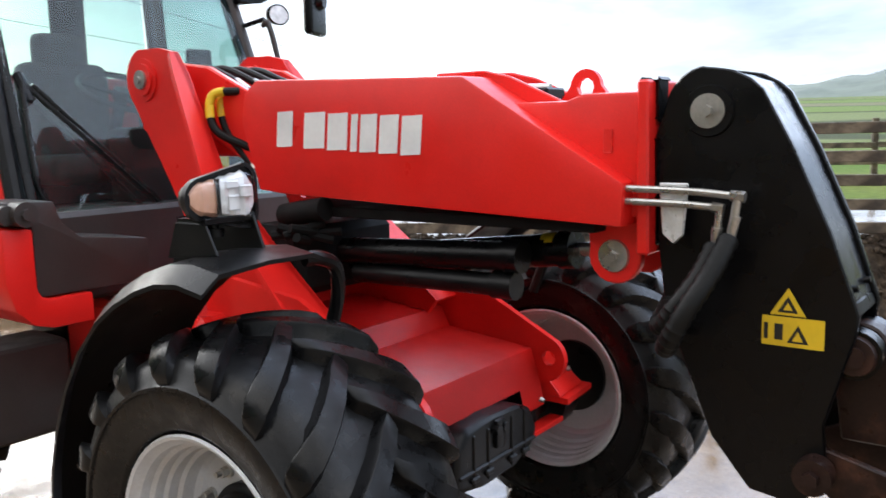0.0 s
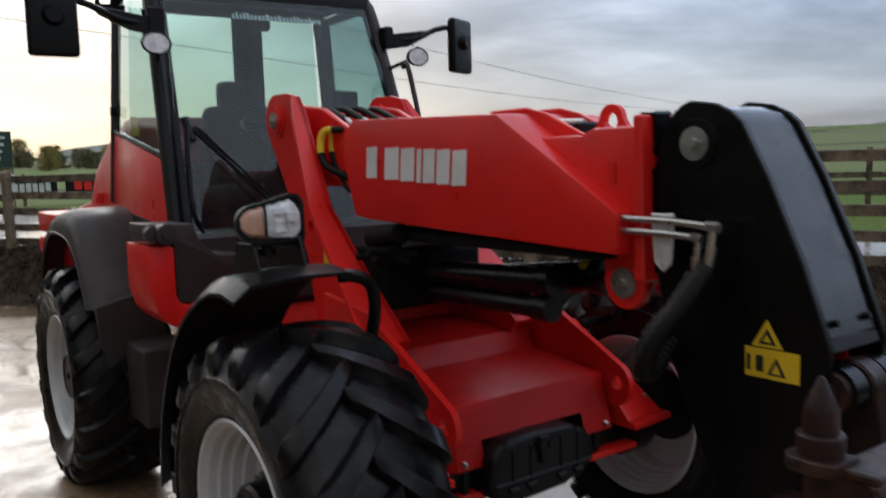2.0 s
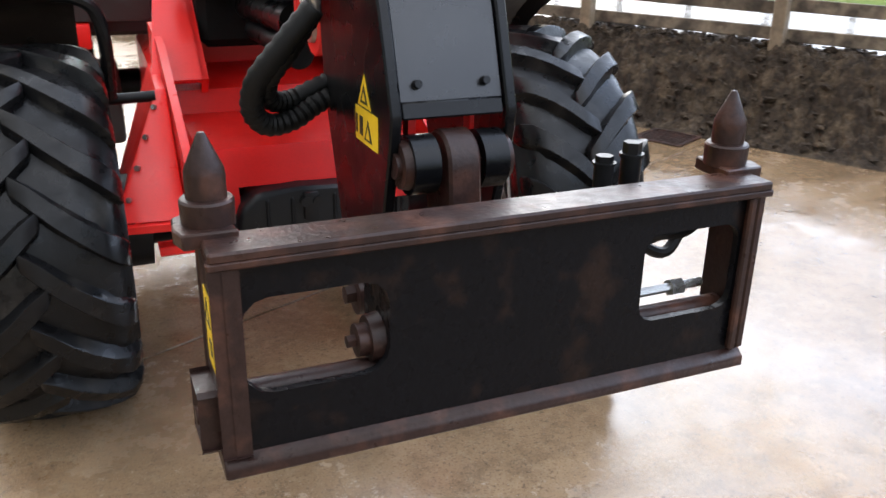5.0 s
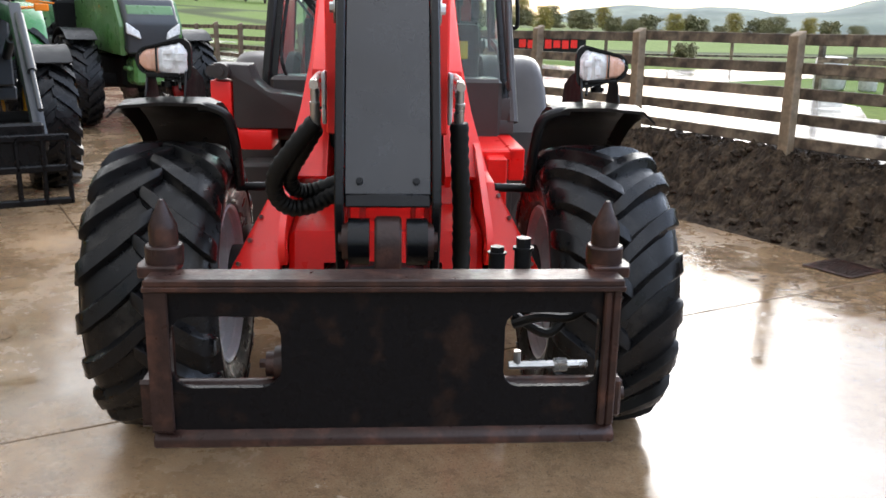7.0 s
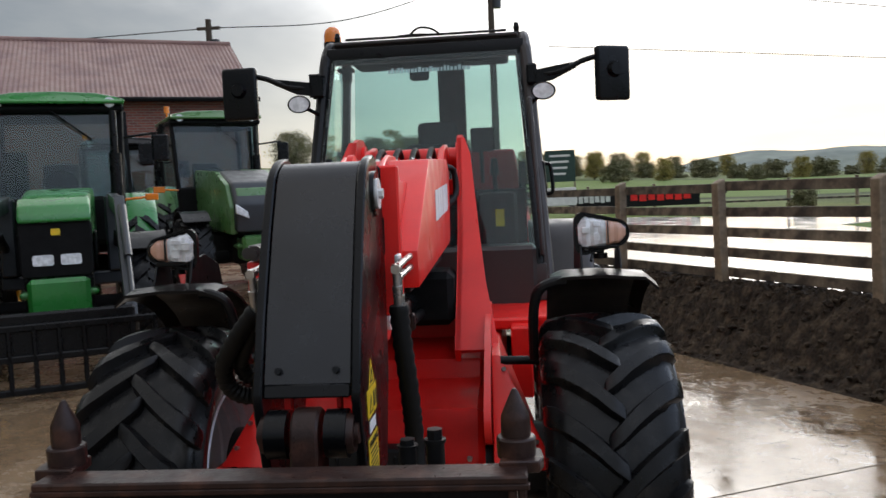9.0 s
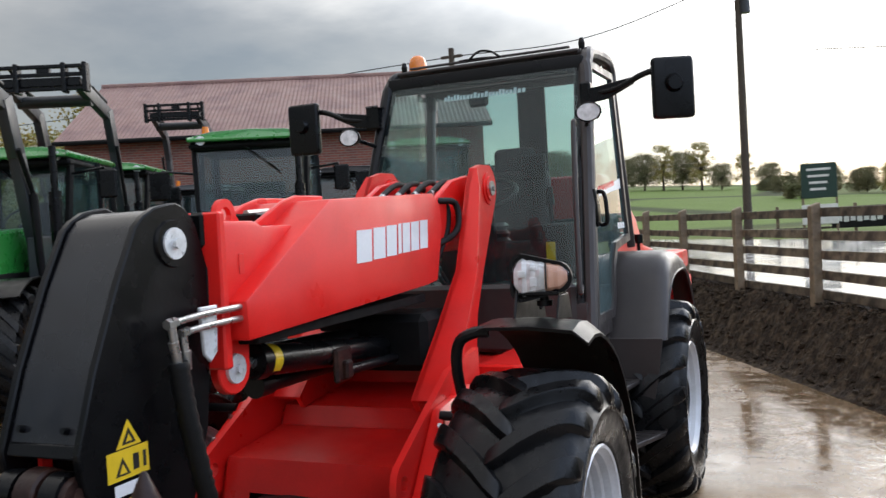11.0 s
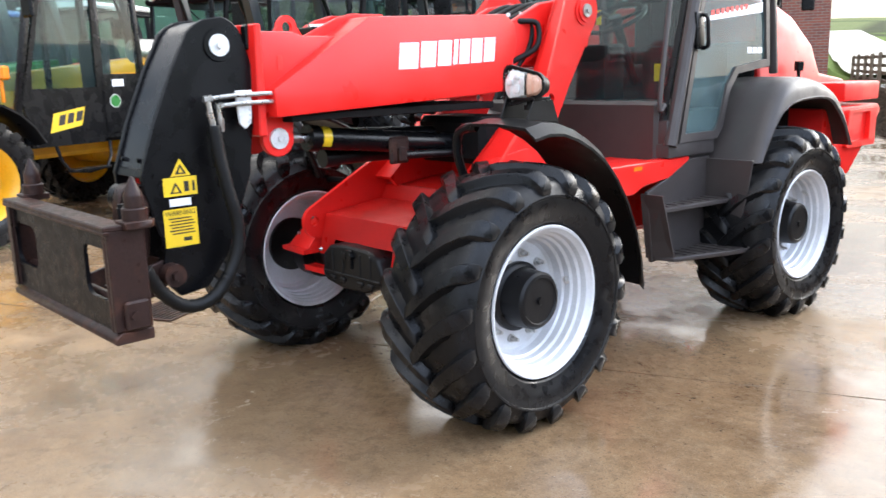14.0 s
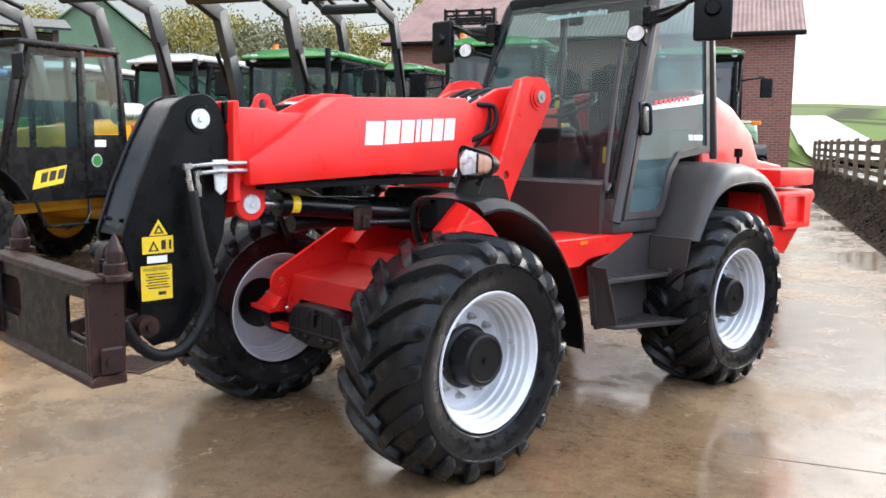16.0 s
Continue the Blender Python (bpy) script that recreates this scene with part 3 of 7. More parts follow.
fence = thing("timber_fence", "weathered timber post and rail fence on the soil bank", "fence", pose(0, 0, 0))
first = None
POSTS = [-11.3, -9.5, -7.7, -5.9, -3.9, -1.52, 0.08, 1.72, 3.57, 5.30, 7.20, 9.12, 10.95] + [12.8 + 1.85 * k for k in range(10)]
rng = random.Random(11)
for v in POSTS:
    m = Matrix.Translation(uv(4.72, v, 0.55)) @ pose(0, 0, rng.uniform(-0.03, 0.03), rng.uniform(-1, 1), rng.uniform(-1, 1), ANG)
    first = twin(first, m) if first else part("post", post_mesh(), TIMBER, fence, m=m)
rail = None
for v0, v1 in zip(POSTS, POSTS[1:]):
    for z in (0.13, 0.33, 0.54, 0.745, 0.98):
        m = Matrix.Translation(uv(4.792, (v0 + v1) / 2, 0.55 + z + rng.uniform(-0.012, 0.012))) @ pose(0, 0, 0, 0, 0, ANG) @ pose(0, 0, 0, rng.uniform(-0.5, 0.5), rng.uniform(-2, 2)) @ Matrix.Diagonal((1, (v1 - v0) / 1.80, 1, 1))
        rail = twin(rail, m) if rail else part("rail", box(B(), -0.019, 0.019, -0.897, 0.897, -0.047, 0.047, 0.006), RAILM, fence, m=m)

# second fence on the field side of the road
field_fence = thing("field_fence", "dark weathered rail fence beyond the wet road", "fence", pose(0, 0, 0))
fp = fr = None
for k in range(14):
    v = 6.7 - 1.3 * k
    m = Matrix.Translation(uv(12.0, v, 0.55)) @ pose(0, 0, 0, rng.uniform(-1.5, 1.5), rng.uniform(-1, 1), ANG)
    fp = twin(fp, m) if fp else part("post", box(B(), -0.045, 0.045, -0.045, 0.045, -0.2, 1.05, 0.006), RAILM, field_fence, m=m)
    for z in (0.35, 0.62, 0.92):
        m = Matrix.Translation(uv(11.93, v - 0.65, 0.55 + z)) @ pose(0, 0, 0, 0, 0, ANG) @ pose(0, 0, 0, rng.uniform(-0.6, 0.6))
        fr = twin(fr, m) if fr else part("rail", box(B(), -0.018, 0.018, -0.645, 0.645, -0.045, 0.045, 0.005), RAILM, field_fence, m=m)
bale0 = None
for k in range(5):
    m = Matrix.Translation(uv(13.6 + 0.3 * k, 7.6 - 0.62 * k, 0.56)) @ pose(0, 0, 0, 0, 0, ANG + 8 * k) @ Matrix.Diagonal((0.55, 0.55, 0.6, 1))
    if bale0 is None:
        bale0 = thing("wrapped_bale", "pale plastic-wrapped round bale on the grass", "bale", m, group="wrapped bales")
        part("wrap", lathe(B(), [(0.0, 0.0), (0.40, 0.0), (0.50, 0.04), (0.54, 0.14), (0.55, 0.55), (0.53, 0.95), (0.47, 1.05), (0.0, 1.08)], 24, m=pose(0, 0, 0, 0, -90)), WRAPM, bale0)
    else:
        copy_thing(bale0, m)

# far hills
def hill(name, centre, half, depth, height, seed, label):
    """A long ridge with a gently broken crest."""
    bm = B()
    n, k = 60, 8
    rows = []
    for i in range(n + 1):
        s = 2 * i / n - 1
        env = max(0.0, 1 - abs(s) ** 2.4)
        row = []
        for j in range(k + 1):
            q = j / k
            crest = env * (0.75 + 0.35 * noise.fractal(Vector((s * 2.3 + seed, q * 0.6, 0)), 1, 2, 4))
            row.append(bm.verts.new((s * half, (q - 0.2) * depth, height * crest * math.sin(math.pi * min(1, q * 0.72)) - 2)))
        rows.append(row)
    for a, b in zip(rows, rows[1:]):
        for j in range(k):
            bm.faces.new((a[j], a[j + 1], b[j + 1], b[j]))
    turn = math.degrees(math.atan2(-centre[0], centre[1]))
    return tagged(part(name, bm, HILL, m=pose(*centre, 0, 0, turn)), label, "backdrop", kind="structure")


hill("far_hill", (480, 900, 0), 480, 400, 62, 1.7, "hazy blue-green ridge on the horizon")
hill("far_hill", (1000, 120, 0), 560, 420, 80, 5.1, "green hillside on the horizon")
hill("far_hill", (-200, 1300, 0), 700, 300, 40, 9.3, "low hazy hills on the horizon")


# ---- the red articulated loader ----
loader = thing("articulated_loader", "red articulated telescopic loader with black boom head on wet concrete", "loader", pose(0, 0, 0))
REAR = pose(0, 1.15, 0, 0, 0, -1.1)
MIRX = Matrix.Diagonal((-1, 1, 1, 1))


def both_sides(name, build, mat, parent=loader, label="", m=None, smooth=35):
    """The same part on either side of the centre line; build(bm, s) with s = 1 or -1."""
    return [part(name, build(B(), s), mat, parent, label, m, smooth) for s in (1, -1)]


# wheels
TR = 0.572


def tyre_mesh():
    """Carcass of a wide tyre with rounded side walls and raised rings on them."""
    bm = B()
    prof = [(0.300, -0.196), (0.318, -0.208), (0.332, -0.222), (0.336, -0.230), (0.344, -0.233), (0.350, -0.234), (0.372, -0.246), (0.415, -0.257), (0.438, -0.256), (0.441, -0.262), (0.449, -0.262), (0.453, -0.254), (0.490, -0.238), (0.514, -0.210), (0.526, -0.16), (0.533, -0.08), (0.536, 0.0)]
    lathe(bm, prof + [(r, -x) for r, x in prof[-2::-1]], 72)
    for v in bm.verts:
        v.co.x *= 0.92
    return bm


def lug_mesh(s):
    """One tread lug: blunt nose past the centre line, curving out to a thick shoulder that runs down the side wall."""
    bm = B()
    stations = [(-0.034, -0.010, 0.020, TR - 0.006, 0.530), (-0.026, 0.008, 0.028, TR - 0.001, 0.528), (0.020, 0.075, 0.035, TR, 0.528), (0.070, 0.155, 0.036, TR, 0.527), (0.125, 0.232, 0.037, TR - 0.003, 0.522),
                (0.180, 0.300, 0.039, TR - 0.010, 0.512), (0.222, 0.348, 0.042, TR - 0.022, 0.496), (0.250, 0.378, 0.043, TR - 0.052, 0.478), (0.262, 0.398, 0.037, 0.484, 0.462), (0.258, 0.408, 0.026, 0.456, 0.444)]
    prev = None
    for a, dt, w, rt, rb in stations:
        ring = []
        low = a - (0.016 if a > 0.2 else 0.0)
        for k, off, inset in ((0.0, -1.55, 1), (0.28, -1.14, 1), (0.86, -0.98, 0), (1.0, -0.84, 0), (1.0, 0.84, 0), (0.86, 0.98, 0), (0.28, 1.14, 1), (0.0, 1.55, 1)):
            r = rb + k * (rt - rb)
            th = -dt + off * w / TR
            ring.append(bm.verts.new((0.92 * s * (low if inset else a), r * math.cos(th), r * math.sin(th))))
        if prev:
            for i in range(7):
                bm.faces.new((prev[i], prev[i + 1], ring[i + 1], ring[i]))
        else:
            bm.faces.new(ring)
        prev = ring
    bm.faces.new(prev)
    return bm


def rim_mesh():
    """Dished rim with a stepped barrel on either side of the disc."""
    prof = [(0.302, -0.190), (0.318, -0.199), (0.323, -0.208), (0.317, -0.214), (0.306, -0.206), (0.298, -0.188), (0.291, -0.182), (0.289, -0.150), (0.281, -0.144), (0.279, -0.112), (0.270, -0.105), (0.268, -0.066), (0.258, -0.058), (0.254, 0.004), (0.236, 0.016), (0.20, 0.020),
            (0.11, 0.020), (0.11, 0.034), (0.20, 0.036), (0.236, 0.032), (0.247, 0.046), (0.252, 0.082), (0.262, 0.090), (0.265, 0.118), (0.275, 0.126), (0.278, 0.152), (0.289, 0.160),
            (0.293, 0.186), (0.302, 0.194), (0.310, 0.209), (0.319, 0.213), (0.324, 0.206), (0.318, 0.199), (0.302, 0.190)]
    return lathe(B(), prof, 64)


def hub_mesh():
    bm = lathe(B(), [(0.0, 0.0), (0.150, 0.0), (0.150, 0.055), (0.140, 0.065), (0.128, 0.068), (0.122, 0.165), (0.112, 0.176), (0.100, 0.178), (0.095, 0.172), (0.0, 0.172)], 36)
    rod(bm, (0.17, 0, 0), (0.182, 0, 0), 0.018, seg=6)
    return bm


def nut_mesh():
    bm = rod(B(), (0.05, 0, 0), (0.062, 0, 0), 0.019, seg=12)
    rod(bm, (0.06, 0, 0), (0.082, 0, 0), 0.014, seg=6)
    rod(bm, (0.08, 0, 0), (0.098, 0, 0), 0.008, seg=8)
    return bm


tyre0 = rim0 = hub0 = nut0 = valve0 = None
lugs = {}
WX, AXLE = 0.84, 0.547
for side, fr in ((1, 0), (-1, 0), (1, 1), (-1, 1)):
    base = (REAR @ pose(side * WX, 1.185, AXLE)) if fr else pose(side * WX, 0, AXLE)
    m = base @ (pose(0, 0, 0, 7 + 31 * fr) if side > 0 else pose(0, 0, 0, 0, 180) @ pose(0, 0, 0, 12 + 17 * fr))
    if tyre0 is None:
        tyre0 = part("wheel", tyre_mesh(), RUBBER, loader, "black rubber tyre with worn chevron lugs", m, smooth=48)
        wheel = tyre0
        rim0 = part("rim", rim_mesh(), RIM, wheel, "silver painted steel rim", smooth=25)
        hub0 = part("hub", hub_mesh(), SATIN, wheel, "black hub cap")
        nut0 = part("wheel_nut", nut_mesh(), STEEL, wheel, m=pose(0, 0, 0) @ Matrix.Translation((-0.016, 0.185, 0)))
        valve0 = part("valve", rod(rod(B(), (0.10, 0.262, 0), (0.128, 0.235, 0), 0.009, seg=8), (0.094, 0.268, 0), (0.104, 0.258, 0), 0.016, seg=8), STEEL, wheel)
    else:
        wheel = twin(tyre0, m)
        twin(rim0, Matrix(), wheel)
        twin(hub0, Matrix(), wheel)
        twin(valve0, Matrix(), wheel)
    for k in range(0 if wheel is not tyre0 else 1, 10):
        a = 2 * math.pi * k / 10
        twin(nut0, Matrix.Translation((-0.016, 0.185 * math.cos(a), 0.185 * math.sin(a))), wheel)
    for k in range(18):
        for s in (1, -1):
            lm = pose(0, 0, 0, 20 * (k + (0.5 if s > 0 else 0.0)))
            lugs[s] = twin(lugs[s], lm, wheel) if s in lugs else part("lug", lug_mesh(s), RUBBER, wheel, m=lm, smooth=50)

# front axle and its shielding
bm = B()
rod(bm, (-0.60, 0, 0.556), (0.60, 0, 0.556), 0.085, seg=20)
for s in (1, -1):
    rod(bm, (s * 0.30, 0, 0.556), (s * 0.42, 0, 0.556), 0.13, 0.10, seg=20)
    rod(bm, (s * 0.52, 0, 0.556), (s * 0.62, 0, 0.556), 0.15, seg=20)
shell = prism(B(), [(-0.275, 0.50), (-0.255, 0.615), (-0.20, 0.660), (-0.06, 0.672), (0.10, 0.664), (0.18, 0.635), (0.225, 0.555), (0.205, 0.50), (0.08, 0.452), (-0.10, 0.445), (-0.235, 0.468)], -0.20, 0.18, 0.03, axis="y", seg=3)
weld(bm, shell)
box(bm, -0.055, -0.005, -0.215, -0.19, 0.56, 0.655, 0.010, 2)
for x in (-0.05, -0.01):
    rod(bm, (x, -0.222, 0.625), (x, -0.19, 0.625), 0.016, seg=10)
box(bm, -0.25, 0.20, -0.207, -0.19, 0.515, 0.530, 0.005)
for x in (-0.17, -0.09, 0.05, 0.13):
    box(bm, x - 0.006, x + 0.006, -0.206, -0.19, 0.47, 0.64, 0.004)
    box(bm, x - 0.022, x + 0.022, -0.212, -0.19, 0.487, 0.507, 0.005)
part("front_axle", bm, SATIN, loader, "black ribbed axle housing")
bm = B()
rod(bm, (-0.60, 1.185, 0.556), (0.60, 1.185, 0.556), 0.09, seg=20)
box(bm, -0.18, 0.18, 1.0, 1.38, 0.42, 0.70, 0.05, 3)
part("rear_axle", bm, SATIN, loader, m=REAR)

# front frame: side plates with a holed nose, the stepped hood between them, flared axle mounts
nose = arc(-0.13, 0.745, 0.085, 110, 285, 10)
outline = [(0.62, 0.60), (0.62, 1.10), (0.30, 1.06)] + nose + [(0.05, 0.62)]
hole = arc(-0.15, 0.750, 0.028, 360, 36, 9)
both_sides("side_plate", lambda b, s: prism(b, outline, s * 0.386, s * 0.412, 0, holes=[hole]), RED)


def hood_mesh():
    """Stepped cover whose front skirt is cut away over the axle housing."""
    bm = B()
    rows = [(0.66, 0.935), (0.31, 0.900), (0.275, 0.825), (-0.095, 0.788), (-0.130, 0.668), (-0.148, 0.585)]
    xs = [-0.383, -0.358, -0.245, -0.17, 0.15, 0.22, 0.358, 0.383]
    drop = [0.022, 0.0, 0.0, 0.0, 0.0, 0.0, 0.0, 0.022]
    g = []
    for k, (y, z) in enumerate(rows):
        g.append([bm.verts.new((x, y + (0.02 if abs(x) > 0.37 else 0), z - (d if k < 4 else 0))) for x, d in zip(xs, drop)])
    for a, b2 in zip(g, g[1:]):
        last = b2 is g[-1]
        for i in range(7):
            if last and 2 <= i <= 4:
                continue
            bm.faces.new((a[i], a[i + 1], b2[i + 1], b2[i]))
    side = [bm.verts.new((x, 0.66, 0.60)) for x in (-0.383, 0.383)]
    for s, i in ((0, 0), (1, 7)):
        bm.faces.new([r[i] for r in g] + [side[s]])
    geom = bmesh.ops.solidify(bm, geom=bm.faces[:], thickness=0.008)
    bevel(bm, [e for e in bm.edges if len(e.link_faces) == 2 and e.calc_face_angle(0) > radians(20)], 0.006, 2)
    return bm


hood = part("hood", hood_mesh(), RED, loader, "stepped red front cover wet with rain")
for p in ((-0.335, -0.152, 0.612), (0.325, -0.152, 0.612)):
    b = rod(B(), p, (p[0], p[1] - 0.012, p[2] - 0.004), 0.011, 0.008, seg=10)
    part("bolt", b, STEEL, hood)
bm = B()
box(bm, -0.34, 0.34, -0.125, -0.10, 0.515, 0.60, 0.004)
for k in range(12):
    box(bm, -0.33 + 0.056 * k, -0.31 + 0.056 * k, -0.135, -0.10, 0.50, 0.60, 0.004)
part("ribbed_guard", bm, SATIN, loader)
both_sides("tie_bar", lambda b, s: box(b, s * 0.24, s * 0.50, -0.15, -0.09, 0.478, 0.50, 0.004), RED)


def flare(b, s):
    t = bmesh.new()
    a = [(s * 0.414, 0.44, 0.98), (s * 0.414, 0.11, 0.95), (s * 0.416, -0.185, 0.60), (s * 0.416, 0.40, 0.55)]
    c = [(s * 0.44, 0.44, 0.98), (s * 0.447, 0.11, 0.95), (s * 0.630, -0.165, 0.60), (s * 0.60, 0.40, 0.55)]
    va, vc = [t.verts.new(p) for p in a], [t.verts.new(p) for p in c]
    t.faces.new(va)
    t.faces.new(vc[::-1])
    for i in range(4):
        t.faces.new((va[i], vc[i], vc[(i + 1) % 4], va[(i + 1) % 4]))
    bmesh.ops.recalc_face_normals(t, faces=t.faces)
    bevel(t, t.edges, 0.008, 2)
    weld(b, t)
    t = bmesh.new()
    prism(t, [(s * 0.42, -0.21), (s * 0.65, -0.19), (s * 0.64, 0.05), (s * 0.42, 0.05)], 0.575, 0.597, 0, axis="z",
          holes=[[(s * 0.58 + 0.018 * math.cos(a), -0.15 + 0.018 * math.sin(a)) for a in (0, 1.05, 2.1, 3.14, 4.19, 5.24)]])
    weld(b, t)
    return b


both_sides("axle_mount", flare, RED)
for z in (0.90, 0.82, 0.74, 0.66):
    both_sides("bolt", lambda b, s: rod(b, (s * (0.435 + 0.48 * (0.95 - z)), 0.11 - 0.80 * (0.95 - z), z), (s * (0.440 + 0.48 * (0.95 - z)), 0.11 - 0.80 * (0.95 - z) - 0.012, z + 0.004), 0.009, seg=8), STEEL)

# boom tower: two slanting arms with a broad front flange that meet at the boom pivot
tower = [(1.13, 1.905)] + arc(1.225, 1.795, 0.115, 75, -30, 7) + [(1.10, 1.40), (0.985, 1.20), (0.93, 0.95), (0.92, 0.62), (0.42, 0.62), (0.305, 0.890), (0.26, 0.945), (0.56, 1.20), (0.80, 1.42), (0.98, 1.80), (1.04, 1.885)]
both_sides("tower_plate", lambda b, s: prism(b, tower, s * 0.256, s * 0.280, 0, holes=[arc(0.947, 1.335, 0.026, 360, 36, 9)]), RED)


def tower_flange(b, s):
    """Front flange of an arm."""
    edge = [(1.04, 1.885), (0.98, 1.80), (0.80, 1.42), (0.56, 1.20), (0.26, 0.945)]
    wide = [0.035, 0.065, 0.100, 0.130, 0.185]
    prev = None
    for (y, z), w in zip(edge, wide):
        ring = [b.verts.new(p) for p in ((s * 0.260, y, z), (s * (0.260 + w), y, z), (s * (0.260 + w), y + 0.014, z - 0.014), (s * 0.260, y + 0.014, z - 0.014))]
        if prev:
            for i in range(4):
                b.faces.new((prev[i], prev[(i + 1) % 4], ring[(i + 1) % 4], ring[i]))
        else:
            b.faces.new(ring)
        prev = ring
    b.faces.new(prev)
    return b


both_sides("tower_flange", tower_flange, RED)
both_sides("pivot_boss", lambda b, s: rod(rod(b, (s * 0.24, 1.225, 1.792), (s * 0.296, 1.225, 1.792), 0.066, 0.060, seg=28), (s * 0.24, 1.225, 1.792), (s * 0.287, 1.225, 1.792), 0.082, 0.080, seg=28), RED)
both_sides("pivot_pin", lambda b, s: rod(rod(b, (s * 0.27, 1.225, 1.792), (s * 0.304, 1.225, 1.792), 0.036, seg=20), (s * 0.303, 1.225, 1.792), (s * 0.314, 1.225, 1.792), 0.013, seg=6), STEEL)
both_sides("warning_label", lambda b, s: box(b, s * 0.281, s * 0.283, 0.79, 0.84, 1.18, 1.30, 0), YELLOW, label="yellow warning label")
for z0, z1, y0, y1 in ((1.60, 1.68, 1.15, 1.30), (1.05, 1.20, 0.85, 0.95), (0.90, 1.05, 0.70, 0.85)):
    part("tower_brace", box(B(), -0.255, 0.255, y0, y1, z0, z1, 0.01), RED, loader)
# knuckle at the boom's root between the arms
bm = B()
prism(bm, [(0.66, 1.70), (0.95, 1.83), (1.16, 1.86), (1.24, 1.82), (1.22, 1.70), (1.05, 1.62), (0.70, 1.45)], -0.20, -0.17, 0.006)
prism(bm, [(0.66, 1.70), (0.95, 1.83), (1.16, 1.86), (1.24, 1.82), (1.22, 1.70), (1.05, 1.62), (0.70, 1.45)], 0.17, 0.20, 0.006)
box(bm, -0.17, 0.17, 0.66, 1.16, 1.50, 1.60, 0.01)
rod(bm, (-0.255, 1.225, 1.792), (0.255, 1.225, 1.792), 0.055, seg=24)
part("boom_root", bm, RED, loader)

# boom: outer box with a sloping nose, inner telescope tube
boom = [(0.655, 1.765), (0.72, 1.72), (0.74, 1.62), (0.66, 1.385), (0.55, 1.375), (-0.715, 1.325), (-0.72, 1.44), (-0.22, 1.735)]
outer = part("boom", prism(B(), boom, -0.23, 0.23, 0.010, seg=2), RED, loader, "long red box-section boom with sloping nose")
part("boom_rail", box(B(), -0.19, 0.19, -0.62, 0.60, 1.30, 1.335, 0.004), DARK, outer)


def letters(s):
    """Seven plain white blocks of the maker's name along the boom."""
    x = s * 0.2325
    spans = [(0.0, 0.115), (0.130, 0.225), (0.238, 0.325), (0.340, 0.368), (0.380, 0.448), (0.460, 0.535), (0.548, 0.625)]
    if s < 0:
        spans[0] = (0.0, 0.075)
    for k, (a, c) in enumerate(spans):
        y0, y1 = ((-0.062 + a, -0.062 + c) if s > 0 else (0.56 - a, 0.56 - c))
        zb = 1.505 + 0.030 * (y0 + 0.062) / 0.62
        h = 0.118
        lean = 0.012 * (1 if s > 0 else -1)
        bm = prism(B(), [(y0, zb), (y1, zb + 0.002), (y1 + lean, zb + h + 0.002), (y0 + lean, zb + h)], x - s * 0.0015, x, 0)
        part("lettering_block", bm, WHITE, outer, "white vinyl lettering block" if k == 0 else "")


letters(1)
letters(-1)
bm = B()
prism(bm, [(-0.10, 1.345), (-0.10, 1.655), (-0.52, 1.655), (-0.57, 1.672), (-0.755, 1.672), (-0.755, 1.345)], -0.165, 0.165, 0.012, seg=2)
tubeo = part("telescope_tube", bm, RED, loader)
bm = B()
for s in (1, -1):
    prism(bm, [(-0.735, 1.25), (-0.735, 1.70), (-0.765, 1.70), (-0.772, 1.25)], s * 0.09, s * 0.185, 0.006)
box(bm, -0.09, 0.09, -0.768, -0.74, 1.60, 1.70, 0.005)
part("tube_flange", bm, RED, tubeo)
for s in (1, -1):
    box_b = box(B(), s * 0.1655, s * 0.1685, -0.66, -0.635, 1.515, 1.575, 0.001)
    part("slot", box_b, RED_DULL, tubeo)
lift = [(-0.580, 1.66), (-0.548, 1.70)] + arc(-0.500, 1.700, 0.048, 165, 15, 8) + [(-0.452, 1.70), (-0.420, 1.66)]
part("lifting_eye", prism(B(), lift, -0.010, 0.010, 0, holes=[arc(-0.500, 1.696, 0.027, 360, 36, 9)]), RED, tubeo)
bm = B()
box(bm, -0.055, 0.055, -0.40, -0.16, 1.655, 1.70, 0.006)
part("valve_cover", bm, BLACK, outer)
for x in (-0.085, 0.065):
    part("guard_cheek", prism(B(), [(-0.47, 1.655), (-0.29, 1.735), (-0.20, 1.757), (-0.02, 1.757), (-0.02, 1.72), (-0.20, 1.655)], x, x + 0.018, 0.004), RED, outer)
part("valve_rod", rod(B(), (0.0, -0.38, 1.70), (0.0, -0.10, 1.712), 0.012), STEEL, outer)

# lower lug of the tube with its pin, crowd cylinder underneath
lug = [(-0.56, 1.36), (-0.755, 1.36), (-0.74, 1.26)] + arc(-0.645, 1.232, 0.078, 165, 375, 12)
both_sides("cylinder_lug", lambda b, s: prism(b, lug, s * 0.085, s * 0.118, 0.004), RED)
rings = both_sides("washer", lambda b, s: rod(rod(b, (s * 0.117, -0.645, 1.232), (s * 0.128, -0.645, 1.232), 0.046, 0.044, seg=22), (s * 0.127, -0.645, 1.232), (s * 0.140, -0.645, 1.232), 0.014, seg=6), ZINC)
# left washer takes a darker metal: shade of that side put into colour
rings[1].data.materials[0] = STEEL
bm = rod(B(), (0.035, -0.645, 1.232), (0.035, -0.30, 1.205), 0.022, seg=16)
